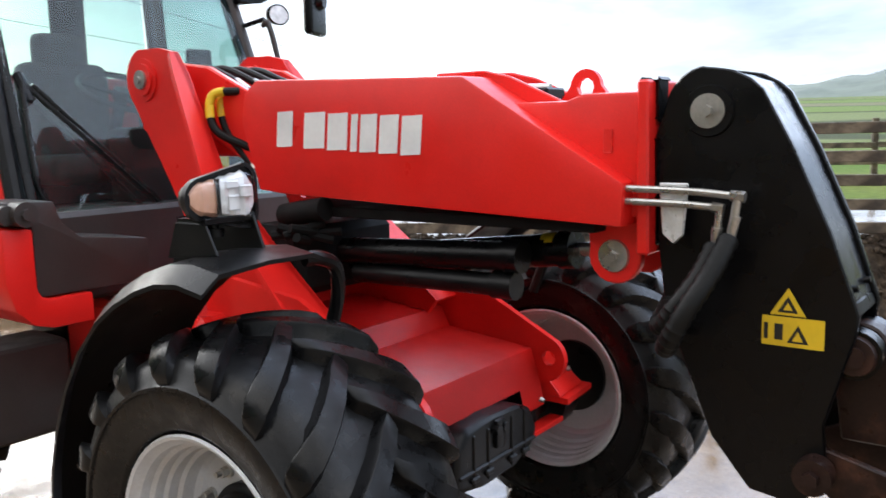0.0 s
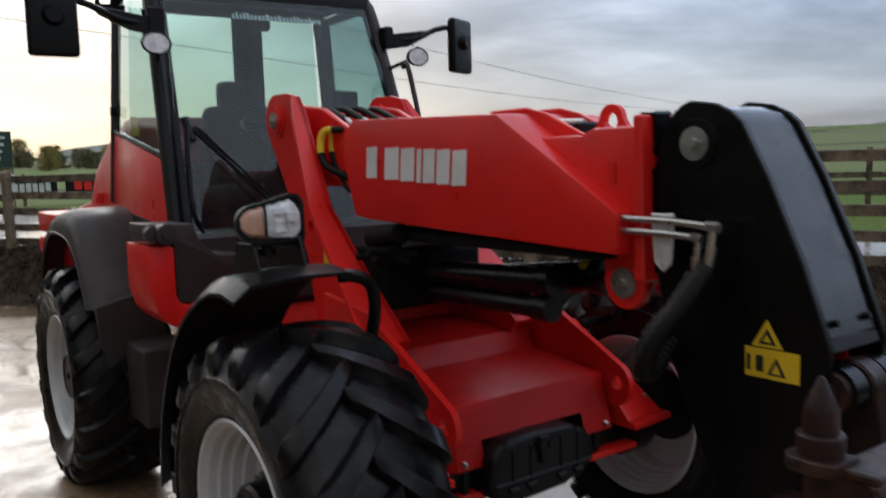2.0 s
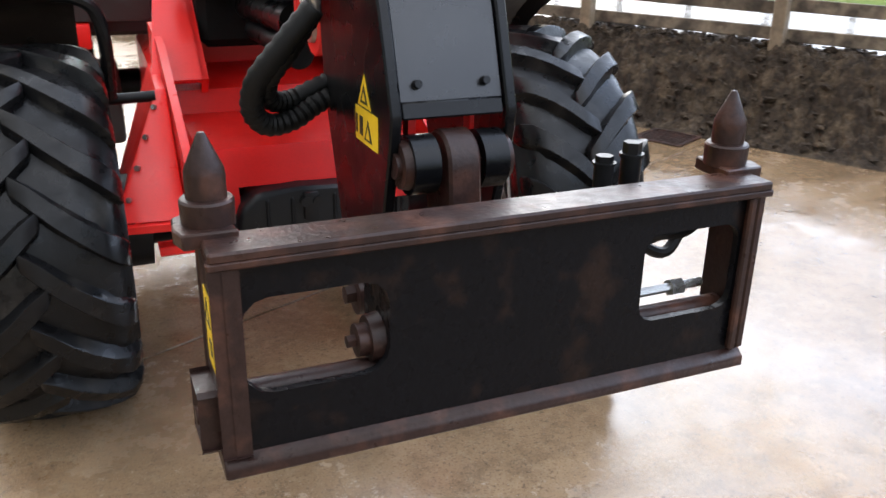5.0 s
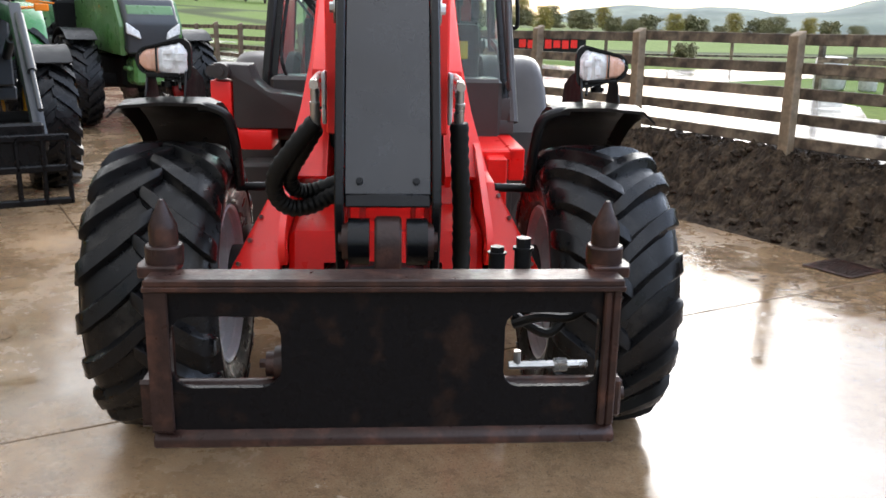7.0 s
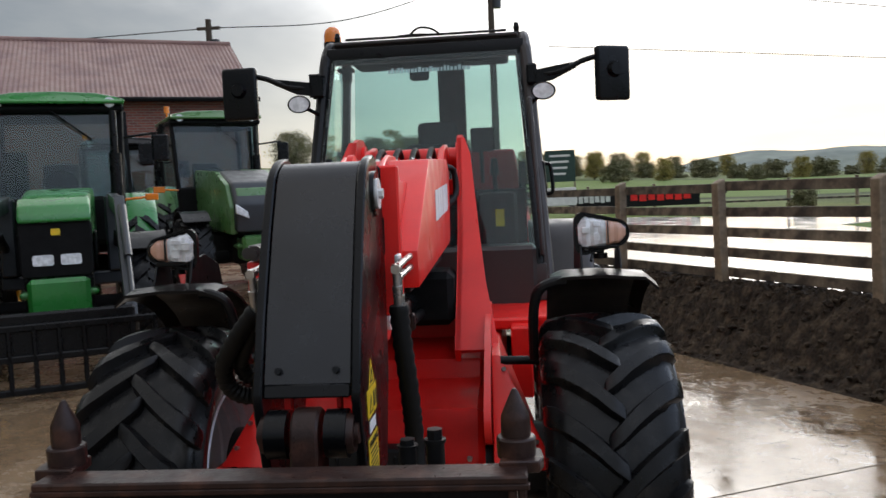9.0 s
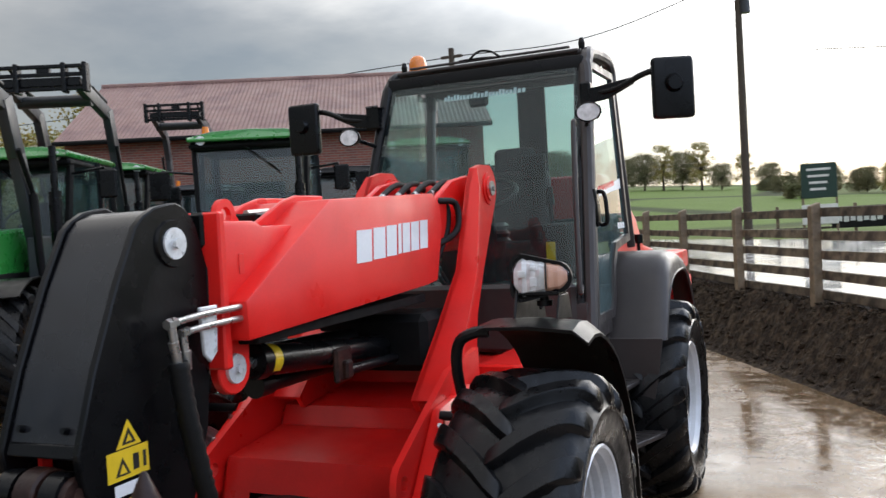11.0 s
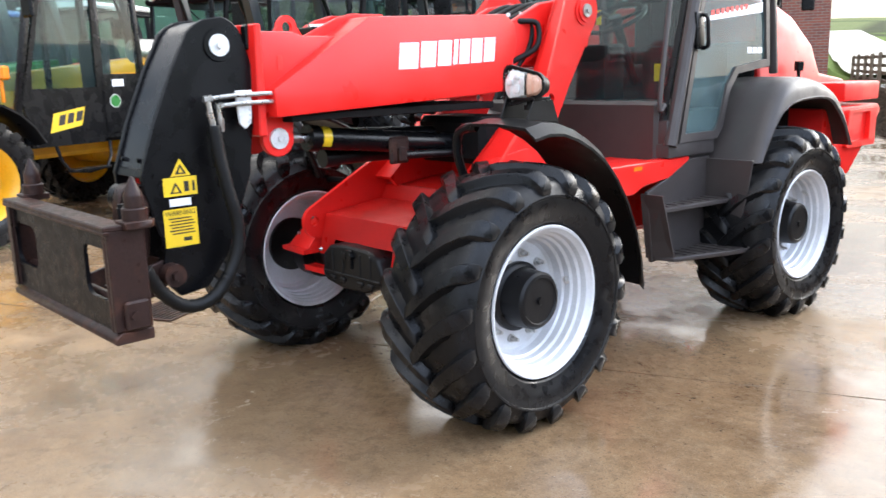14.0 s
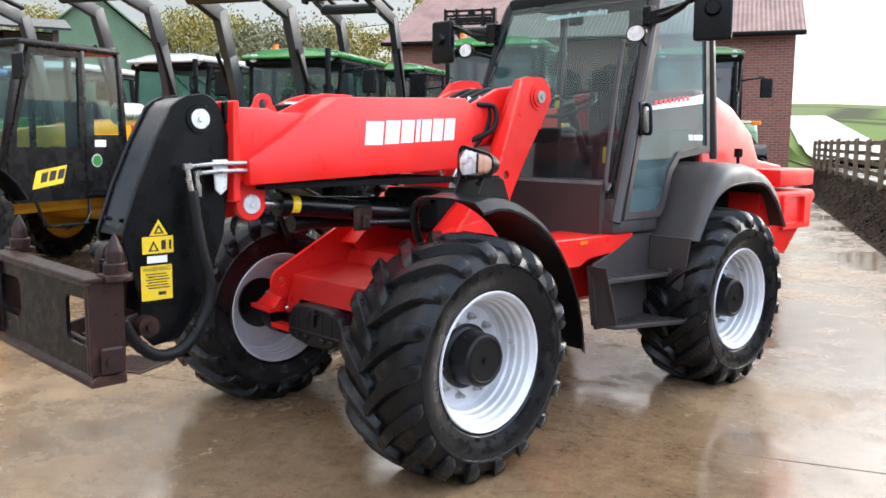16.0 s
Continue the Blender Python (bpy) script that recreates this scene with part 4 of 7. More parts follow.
cyl = part("crowd_cylinder", rod(rod(B(), (0.035, -0.44, 1.216), (0.035, 0.62, 1.105), 0.052, seg=24), (0.035, -0.45, 1.217), (0.035, -0.40, 1.212), 0.060, seg=24), BLACK, loader, "long black hydraulic cylinder under the boom")
part("cylinder_rod", bm, STEEL, cyl)
part("yellow_band", rod(B(), (0.0372, -0.39, 1.2135), (0.0372, -0.345, 1.2085), 0.0522, seg=24), YELLOW, cyl)
bm = rod(B(), (-0.08, -0.30, 1.20), (-0.08, 0.40, 1.17), 0.045, seg=20)
rod(bm, (-0.08, -0.33, 1.20), (-0.08, -0.27, 1.20), 0.052, seg=20)
part("side_cylinder", bm, BLACK, cyl)
bm = rod(B(), (-0.07, -0.28, 1.105), (-0.07, 0.35, 1.095), 0.036, seg=18)
rod(bm, (-0.07, -0.30, 1.105), (-0.07, -0.22, 1.105), 0.044, seg=18)
rod(bm, (0.10, 0.05, 1.10), (0.10, 0.5, 1.08), 0.02, seg=12)
part("damper", bm, SATIN, cyl)
part("rusty_clamp", box(box(B(), 0.075, 0.10, -0.02, 0.10, 1.06, 1.19, 0.01), 0.06, 0.12, 0.02, 0.07, 1.07, 1.14, 0.008), RUST, cyl)
# valve gear between the arms, near black so the colour holds its shade
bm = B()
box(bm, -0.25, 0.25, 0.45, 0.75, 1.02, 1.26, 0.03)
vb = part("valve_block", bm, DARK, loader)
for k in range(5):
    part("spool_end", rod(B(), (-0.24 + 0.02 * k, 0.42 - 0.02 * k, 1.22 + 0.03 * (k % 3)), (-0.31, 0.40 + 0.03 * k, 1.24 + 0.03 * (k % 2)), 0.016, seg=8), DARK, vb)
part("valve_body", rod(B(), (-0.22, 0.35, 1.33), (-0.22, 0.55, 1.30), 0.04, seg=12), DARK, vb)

# boom head: two black plates, cover between them, roller, pins
hp = [(-1.005, 1.692), (-0.96, 1.715), (-0.92, 1.722)] + arc(-0.905, 1.615, 0.115, 78, 10, 5) + [(-0.765, 1.55), (-0.775, 1.30), (-0.80, 1.10), (-0.93, 0.78), (-1.03, 0.66), (-1.15, 0.645), (-1.215, 0.72), (-1.20, 0.86), (-1.262, 1.085), (-1.268, 1.135), (-1.20, 1.325), (-1.11, 1.525), (-1.035, 1.665)]
heads = both_sides("head_plate", lambda b, s: prism(b, hp, s * 0.111, s * 0.135, 0.004), BLACK, label="tall black steel boom head plate")
cover = [(-0.88, 1.712), (-0.95, 1.709), (-0.995, 1.690), (-1.028, 1.655), (-1.10, 1.52), (-1.19, 1.32), (-1.248, 1.155), (-1.238, 1.15), (-1.178, 1.316), (-1.089, 1.515), (-1.018, 1.648), (-0.988, 1.680), (-0.95, 1.697), (-0.88, 1.70)]
head_cover = part("head_cover", prism(B(), cover, -0.110, 0.110, 0.003), COVERM, loader, "smooth dark cover plate between the head plates")
for s in (1, -1):
    part("cover_bolt", rod(B(), (s * 0.072, -1.228, 1.185), (s * 0.072, -1.252, 1.192), 0.011, 0.008, seg=10), BLACK, head_cover)
bm = B()
prism(bm, [(-1.17, 1.150), (-1.250, 1.158), (-1.262, 1.125), (-1.17, 1.118)], -0.109, 0.109, 0.004)
part("head_lip", bm, BLACK, head_cover)
for s in (1, -1):
    part("red_stop", box(B(), s * 0.060, s * 0.072, -1.20, -1.17, 1.04, 1.116, 0.002), RED, head_cover)
rl = part("link_roller", rod(B(), (-0.100, -1.255, 1.035), (-0.047, -1.255, 1.035), 0.060, seg=28), BLACK, loader, "round black link pivot")
part("far_roller", rod(B(), (0.047, -1.255, 1.035), (0.100, -1.255, 1.035), 0.060, seg=28), BLACK, rl)
for s in (1, -1):
    part("roller_cap", rod(rod(B(), (s * 0.100, -1.255, 1.035), (s * 0.116, -1.255, 1.035), 0.050, 0.046, seg=24), (s * 0.116, -1.255, 1.035), (s * 0.126, -1.255, 1.035), 0.026, seg=18), RUST, rl, "rusty round end cap")
part("link", prism(B(), arc(-1.255, 1.035, 0.066, 0, 180, 10) + [(-1.335, 0.90), (-1.34, 0.80), (-1.22, 0.80)], -0.034, 0.034, 0.006), RUST, rl)
pins = both_sides("head_pin", lambda b, s: rod(rod(b, (s * 0.133, -0.905, 1.617), (s * 0.149, -0.905, 1.617), 0.043, seg=24), (s * 0.148, -0.905, 1.617), (s * 0.161, -0.905, 1.617), 0.015, seg=6), ZINC, label="bright zinc-plated pin washer")
# left pin washer likewise darker, its shade carried by the material
pins[1].data.materials[0] = STEEL
tagged(pins[1], "pin washer toned down for the shaded side")
both_sides("head_boss", lambda b, s: rod(b, (s * 0.133, -0.905, 1.617), (s * 0.143, -0.905, 1.617), 0.066, 0.062, seg=30), BLACK)
both_sides("head_gusset", lambda b, s: box(box(box(b, s * 0.085, s * 0.134, -0.775, -0.73, 1.60, 1.70, 0.008), s * 0.085, s * 0.139, -0.775, -0.74, 1.43, 1.55, 0.008), s * 0.085, s * 0.134, -0.775, -0.74, 1.28, 1.40, 0.008), BLACK)

for z in (1.655, 1.50, 1.345):
    both_sides("flange_nut", lambda b, s: rod(rod(b, (s * 0.112, -0.730, z), (s * 0.112, -0.716, z), 0.017, seg=6), (s * 0.112, -0.717, z), (s * 0.112, -0.706, z), 0.009, seg=8), STEEL)


def label_set(s):
    """Yellow warning labels on a head plate."""
    x0, x1 = s * 0.1355, s * 0.1365
    e = s * 0.1375
    part("warning_label", prism(B(), [(-1.152, 1.122), (-1.11, 1.190), (-1.068, 1.122)], x0, x1, 0), YELLOW, heads[0 if s > 0 else 1], "yellow triangular warning label")
    part("warning_label", box(B(), x0, x1, -1.185 if s > 0 else -1.195, -1.045 if s > 0 else -1.05, 1.045, 1.118, 0), YELLOW, heads[0 if s > 0 else 1], "yellow warning label with black pictograms")
    plate = heads[0 if s > 0 else 1]
    for tri in ([(-1.134, 1.129), (-1.11, 1.169), (-1.086, 1.129)], [(-1.16, 1.055), (-1.135, 1.10), (-1.11, 1.055)]):
        part("pictogram", prism(B(), tri, x1, e, 0), INK, plate)
    for ya, yb in ((-1.10, -1.08), (-1.065, -1.055)):
        part("pictogram", box(B(), x1, e, ya, yb, 1.06, 1.10, 0), INK, plate)
    for tri in ([(-1.121, 1.135), (-1.11, 1.154), (-1.099, 1.135)], [(-1.147, 1.060), (-1.135, 1.085), (-1.122, 1.060)]):
        part("pictogram_ground", prism(B(), tri, e, s * 0.138, 0), YELLOW, plate)
    if s > 0:
        part("white_label", box(B(), x0, x1, -1.165, -1.075, 1.005, 1.035, 0), WHITE, heads[0])
        big = part("warning_label", box(B(), x0, x1, -1.195, -1.055, 0.845, 0.995, 0), YELLOW, heads[0], "large yellow WARNING label")
        b = B()
        for k in range(6):
            box(b, x1, e, -1.175 + 0.01 * (k % 2), -1.08 + 0.006 * (k % 3), 0.955 - 0.012 * k, 0.960 - 0.012 * k, 0)
        box(b, x1, e, -1.12, -1.085, 0.865, 0.880, 0)
        part("text_bar", b, INK, heads[0])
        cu = bpy.data.curves.new("word", "FONT")
        cu.body, cu.size, cu.align_x, cu.extrude = "WARNING", 0.026, "CENTER", 0.0004
        word = new("word", cu)
        word.parent = heads[0]
        word.matrix_basis = Matrix.Translation((e, -1.125, 0.970)) @ pose(0, 0, 0, 90, 0, 90)
        cu.materials.append(INK)


label_set(1)
label_set(-1)

# chrome feed pipes, elbows and guarded hoses on either side of the head
for s in (1, -1):
    pipes = part("feed_pipe", tube(tube(B(), [(s * 0.205, -0.69, 1.425), (s * 0.205, -0.88, 1.422), (s * 0.20, -1.0, 1.413)], 0.0095, 10), [(s * 0.205, -0.69, 1.392), (s * 0.205, -0.85, 1.390), (s * 0.20, -0.955, 1.384)], 0.0095, 10), STEEL, loader, "bright steel hydraulic pipe")
    b = rod(B(), (s * 0.20, -0.985, 1.414), (s * 0.20, -1.02, 1.411), 0.014, seg=6)
    rod(b, (s * 0.20, -1.005, 1.425), (s * 0.20, -0.995, 1.36), 0.011, seg=12)
    rod(b, (s * 0.20, -0.999, 1.365), (s * 0.20, -0.985, 1.30), 0.014, 0.012, seg=12)
    rod(b, (s * 0.20, -0.94, 1.385), (s * 0.20, -0.97, 1.381), 0.013, seg=6)
    rod(b, (s * 0.20, -0.962, 1.392), (s * 0.20, -0.955, 1.33), 0.010, seg=12)
    rod(b, (s * 0.20, -0.955, 1.335), (s * 0.20, -0.95, 1.285), 0.015, 0.010, seg=12)
    part("elbow", b, STEEL, pipes)
    part("pipe_clip", prism(B(), [(-0.80, 1.44), (-0.875, 1.44), (-0.865, 1.31), (-0.84, 1.285), (-0.81, 1.31)], s * 0.178, s * 0.190, 0.003), ZINC, pipes, "flat pale steel pipe clip")
    if s > 0:
        tube(b := B(), [(0.20, -0.985, 1.31), (0.205, -0.975, 1.20), (0.215, -0.955, 1.06), (0.22, -0.925, 0.90), (0.225, -0.955, 0.77), (0.225, -1.05, 0.645), (0.225, -1.17, 0.625), (0.225, -1.27, 0.70), (0.235, -1.33, 0.80)], 0.027, 12, 7, rings=0.012)
        part("guarded_hose", b, HOSE, pipes, "black spiral-guarded hydraulic hose")
    else:
        tube(b := B(), [(-0.20, -0.985, 1.31), (-0.262, -0.965, 1.235), (-0.318, -0.93, 1.155), (-0.325, -0.895, 1.085), (-0.288, -0.865, 1.042), (-0.225, -0.845, 1.045), (-0.165, -0.83, 1.075), (-0.10, -0.82, 1.10)], 0.0255, 12, 7, rings=0.011)
        part("guarded_hose", b, HOSE, pipes, "black spiral-guarded hydraulic hose")
        tube(b := B(), [(-0.20, -0.95, 1.29), (-0.245, -0.925, 1.215), (-0.285, -0.885, 1.145), (-0.275, -0.85, 1.095), (-0.225, -0.82, 1.085), (-0.15, -0.81, 1.11), (-0.09, -0.80, 1.13)], 0.0235, 12, 7, rings=0.011)
        part("guarded_hose", b, HOSE, pipes)

# hoses over the boom root
rng = random.Random(3)
for k in range(4):
    x = -0.13 + 0.085 * k
    part("boom_hose", tube(B(), [(x, 0.64, 1.60), (x + 0.01, 0.73, 1.69 + 0.008 * k), (x, 0.90, 1.785), (x, 1.07, 1.835), (x, 1.22, 1.785)], 0.0145, 10), HOSE, loader)
    part("hose_fitting", rod(rod(B(), (x, 0.775, 1.722), (x + 0.004, 0.875, 1.776), 0.0155, seg=8), (x, 0.75, 1.71), (x, 0.79, 1.730), 0.019, seg=6), STEEL, loader)
for s, yc in ((-1, 0), (1, 0)):
    for k in range(2):
        pts = [(s * (0.14 + 0.05 * k), 0.78, 1.735), (s * (0.19 + 0.05 * k), 0.88, 1.72), (s * (0.20 + 0.05 * k), 0.86, 1.60), (s * 0.19, 0.74 - 0.0 * k, 1.47 + 0.06 * k)]
        part("side_hose", tube(B(), pts, 0.015, 10), HOSE, loader)
        if s < 0:
            part("yellow_sleeve", tube(B(), smooth_path(pts)[3:11], 0.017, 10, 0), YELLOW, loader, "yellow protective hose sleeve")
        part("hose_end", rod(B(), pts[-1], (pts[-1][0], pts[-1][1] - 0.07, pts[-1][2] - 0.03), 0.014, seg=8), STEEL, loader)

# ---- carriage for forks on the boom head ----
carriage = part("fork_carriage", prism(B(), rrect(-0.505, 0.505, 0.655, 1.02, 0.01, 1), -1.555, -1.540, 0, axis="y",
                holes=[rrect(-0.485, -0.240, 0.768, 0.938, 0.045, 3)[::-1], rrect(0.265, 0.485, 0.765, 0.945, 0.035, 3)[::-1]]),
                RUSTBLK, loader, "worn black and brown rusted fork carriage")
bm = B()
box(bm, -0.529, 0.529, -1.580, -1.490, 1.012, 1.030, 0.004)
part("top_bar", bm, RUST, carriage)
part("top_edge", box(B(), -0.533, 0.533, -1.580, -1.560, 1.000, 1.014, 0.003), RUST, carriage)
bm = prism(B(), [(-1.575, 0.628), (-1.575, 0.650), (-1.552, 0.668), (-1.44, 0.668), (-1.44, 0.628)], -0.53, 0.53, 0.004)
part("bottom_bar", bm, RUST, carriage)
for s in (1, -1):
    part("end_plate", box(B(), s * 0.507, s * 0.527, -1.570, -1.44, 0.67, 1.014, 0.004), RUST, carriage)
    part("front_stile", box(B(), s * 0.488, s * 0.506, -1.572, -1.556, 0.67, 1.0, 0.004), RUST, carriage)
    b = box(B(), s * 0.528, s * 0.552, -1.540, -1.455, 0.675, 0.775, 0.008)
    rod(b, (s * 0.55, -1.51, 0.725), (s * 0.562, -1.51, 0.725), 0.016, seg=12)
    part("pin_block", b, RUST, carriage)
    part("pin_base", prism(B(), [(s * x, y) for x, y in ((0.470, -1.515), (0.556, -1.515), (0.566, -1.48), (0.562, -1.425), (0.535, -1.405), (0.480, -1.405))], 1.014, 1.040, 0.003, axis="z"), RUST, carriage)
    cone = [(0.0, 0.0), (0.042, 0.0), (0.043, 0.040), (0.040, 0.044), (0.032, 0.045), (0.032, 0.080), (0.031, 0.090), (0.008, 0.142), (0.005, 0.147), (0.0, 0.148)]
    part("cone_pin", lathe(B(), cone, 24, m=pose(s * 0.508, -1.46, 1.036, 0, -90)), RUST, carriage, "pointed rusty locating cone")
    part("lower_link", prism(B(), [(-1.24, 0.66), (-1.44, 0.66), (-1.44, 0.74), (-1.20, 0.80), (-1.12, 0.76)], s * 0.10, s * 0.124, 0.004), RUST, carriage)
for s in (-1,):
    b = rod(B(), (s * 0.238, -1.49, 0.80), (s * 0.262, -1.49, 0.80), 0.046, 0.042, seg=22)
    rod(b, (s * 0.262, -1.49, 0.80), (s * 0.282, -1.49, 0.80), 0.030, seg=20)
    rod(b, (s * 0.282, -1.49, 0.80), (s * 0.298, -1.49, 0.80), 0.012, seg=6)
    part("pin_collar", b, RUST, carriage, "rusty round pin collar")
    part("inner_web", prism(B(), [(-1.45, 0.69), (-1.535, 0.69), (-1.535, 0.99), (-1.45, 0.99), (-1.40, 0.88), (-1.40, 0.76)], s * 0.214, s * 0.237, 0.005), RUSTBLK, carriage)
part("cross_tube", rod(B(), (-0.50, -1.50, 0.745), (0.50, -1.50, 0.745), 0.022, seg=14), RUST, carriage)
for s in (1, -1):
    part("pivot_collar", rod(rod(B(), (s * 0.136, -1.19, 0.745), (s * 0.190, -1.19, 0.745), 0.045, seg=20), (s * 0.19, -1.19, 0.745), (s * 0.212, -1.19, 0.745), 0.02, seg=6), RUST, carriage, "rusty pivot pin end")
for x, r, h in ((0.262, 0.020, 0.030), (0.325, 0.021, 0.052)):
    b = rod(B(), (x, -1.40, 0.99), (x, -1.40, 1.03 + h * 0.5), r, seg=16)
    rod(b, (x, -1.40, 1.03 + h * 0.5), (x, -1.40, 1.03 + h), r * 0.9, seg=6)
    rod(b, (x, -1.40, 1.03 + h * 0.42), (x, -1.40, 1.03 + h * 0.56), r * 1.2, seg=16)
    part("hydraulic_coupling", b, SATIN, carriage)
b = tube(B(), [(0.30, -1.45, 0.88), (0.36, -1.47, 0.905), (0.43, -1.46, 0.90), (0.49, -1.45, 0.93)], 0.012, 8)
tube(b, [(0.30, -1.44, 0.90), (0.38, -1.46, 0.86), (0.43, -1.45, 0.90)], 0.012, 8)
part("small_hose", b, HOSE, carriage)
b = rod(B(), (0.29, -1.47, 0.782), (0.48, -1.47, 0.785), 0.010, seg=8)
rod(b, (0.40, -1.47, 0.783), (0.43, -1.47, 0.783), 0.018, seg=6)
rod(b, (0.31, -1.47, 0.78), (0.31, -1.47, 0.82), 0.009, seg=8)
part("latch_rod", b, STEEL, carriage)
lab = part("warning_label", box(B(), -0.529, -0.5275, -1.545, -1.485, 0.815, 0.945, 0), YELLOW, carriage, "worn yellow warning label")
part("pictogram", prism(B(), [(-1.54, 0.890), (-1.515, 0.936), (-1.49, 0.890)], -0.530, -0.529, 0, holes=[[(-1.533, 0.8935), (-1.515, 0.927), (-1.497, 0.8935)]]), INK, lab)
part("pictogram", prism(B(), rrect(-1.537, -1.515, 0.838, 0.866, 0.003, 1), -0.530, -0.529, 0, holes=[rrect(-1.534, -1.518, 0.841, 0.863, 0.002, 1)]), INK, lab)
part("elbow", tube(B(), [(0.235, -1.33, 0.80), (0.24, -1.345, 0.835), (0.26, -1.36, 0.85)], 0.013, 8), STEEL, carriage)

# ---- mudguards, lamps and grab rails over the front wheels ----
fpath = [(-0.08, 1.278), (0.02, 1.294), (0.12, 1.286), (0.22, 1.255), (0.32, 1.208), (0.42, 1.143), (0.52, 1.045), (0.61, 0.920), (0.68, 0.78), (0.725, 0.64), (0.75, 0.48)]


def lamp_outline(s, k):
    """Front of a head lamp: tall on the inner side, tapering outwards."""
    pts = arc(0.058, -0.002, 0.045, -66, 74, 6) + arc(-0.066, 0.036, 0.034, 84, 176, 4) + arc(-0.064, -0.036, 0.036, 184, 286, 4)
    return [(s * x * k, z * k) for x, z in pts]


for s in (1, -1):
    guard = part("mudguard", sheet(B(), fpath, s * 0.655, s * 1.055, 0.012, 0.055), SATIN, loader, "matt black curved mudguard wet with rain")
    b = prism(B(), [(0.02, 1.29), (0.06, 1.385), (0.20, 1.40), (0.36, 1.345), (0.42, 1.20), (0.30, 1.24), (0.15, 1.275)], s * 0.775, s * 0.785, 0.002)
    box(b, s * 0.785, s * 0.93, 0.06, 0.17, 1.365, 1.377, 0.003)
    prism(b, [(0.02, 1.29), (0.06, 1.365), (0.18, 1.365), (0.22, 1.27)], s * 0.925, s * 0.933, 0.002)
    part("lamp_bracket", b, SATIN, guard)
    rail = part("grab_rail", tube(B(), [(s * 0.71, -0.05, 1.258), (s * 0.66, -0.06, 1.255), (s * 0.605, -0.06, 1.22), (s * 0.585, -0.04, 1.12), (s * 0.585, 0.03, 0.95)], 0.020, 10), SATIN, guard)
    part("guard_arm", rod(B(), (s * 0.45, 0.10, 0.93), (s * 0.70, 0.12, 0.92), 0.018), SATIN, guard)
    lc = Matrix.Translation((s * 0.862, 0.10, 1.427)) @ pose(0, 0, 0, -2, 0, s * 4) @ Matrix.Diagonal((1.04, 1, 1.16, 1))
    bm = B()
    shell = prism(B(), lamp_outline(s, 1.0), -0.022, 0.058, 0.016, axis="y", seg=3)
    for v in shell.verts:
        if v.co.y > 0.02:
            v.co.x, v.co.z = v.co.x * 0.72, v.co.z * 0.72
    weld(bm, shell, lc)
    rod(bm, (s * 0.862, 0.12, 1.37), (s * 0.862, 0.12, 1.335), 0.016)
    rod(bm, (s * 0.862, 0.12, 1.345), (s * 0.862, 0.12, 1.325), 0.028)
    lamp = part("head_lamp", bm, SATIN, loader, "black tapered head lamp with clear lens and indicator")
    fz = -0.0225

    def dome(k0, k1, deep, keep):
        """Bulging front of the lamp over the part of its outline where keep(x) holds; ribs run across it."""
        d = bmesh.new()
        rows = []
        for i in range(13):
            x = -0.098 + 0.199 * i / 12
            q = min(1.0, max(0.0, (x + 0.066) / 0.124))
            round_end = math.sqrt(max(0.12, 1 - (max(0.0, -0.066 - x) / 0.036) ** 2 - (max(0.0, x - 0.058) / 0.045) ** 2))
            top, low = (0.066 - 0.024 * q) * round_end * k0 * 0.96, (-0.068 + 0.024 * q) * round_end * k0 * 0.96
            row = []
            for j in range(9):
                p = 2 * j / 8 - 1
                z = low + (top - low) * j / 8
                bulge = max(0.0, 1 - (x / 0.104) ** 4) ** 0.5 * max(0.0, 1 - p ** 4) ** 0.5
                row.append(d.verts.new((s * x * k1, fz - deep * bulge + (0.004 if i % 2 else 0.0) * keep, z * k1)))
            rows.append(row)
        for ra, rb in zip(rows, rows[1:]):
            for j in range(8):
                d.faces.new((ra[j], rb[j], rb[j + 1], ra[j + 1]))
        return d

    inner = dome(1.0, 0.90, 0.018, 1.0)
    cut_x = 0.022
    outer_part = bmesh.new()
    for f in list(inner.faces):
        if sum(s * v.co.x for v in f.verts) / 4 > cut_x:
            outer_part.faces.new([outer_part.verts.new(v.co) for v in f.verts])
            inner.faces.remove(f)
    part("reflector", weld(B(), inner, lc), LENSW, lamp, "bright faceted reflector", smooth=0)
    part("indicator", weld(B(), outer_part, lc), AMBERL, lamp, "amber ribbed indicator", smooth=0)
    for cx, cz, w, h in ((-0.060, 0.010, 0.030, 0.022), (-0.022, -0.014, 0.024, 0.028), (-0.020, 0.026, 0.026, 0.012)):
        part("bowl", box(B(), s * (cx - w / 2), s * (cx + w / 2), fz - 0.021, fz - 0.014, cz - h / 2, cz + h / 2, 0.007, 3, m=lc), LENSW, lamp)
    part("divider", box(B(), s * (cut_x - 0.002), s * (cut_x + 0.002), fz - 0.026, fz - 0.010, -0.036, 0.040, 0.001, m=lc), SATIN, lamp)
    part("lens", weld(B(), dome(1.0, 0.97, 0.034, 0.0), lc), CLEAR, lamp)
    part("lens_bezel", prism(B(), lamp_outline(s, 1.03), fz + 0.012, fz - 0.007, 0, axis="y", holes=[lamp_outline(s, 0.93)], m=lc), SATIN, lamp)
    part("lamp_cable", tube(B(), [(s * 0.85, 0.16, 1.38), (s * 0.84, 0.20, 1.34), (s * 0.83, 0.17, 1.31)], 0.006, 8), HOSE, lamp)

# ---- cab and rear half, turned a little at the joint ----
CAB = REAR @ pose(0.015, 0, 0)


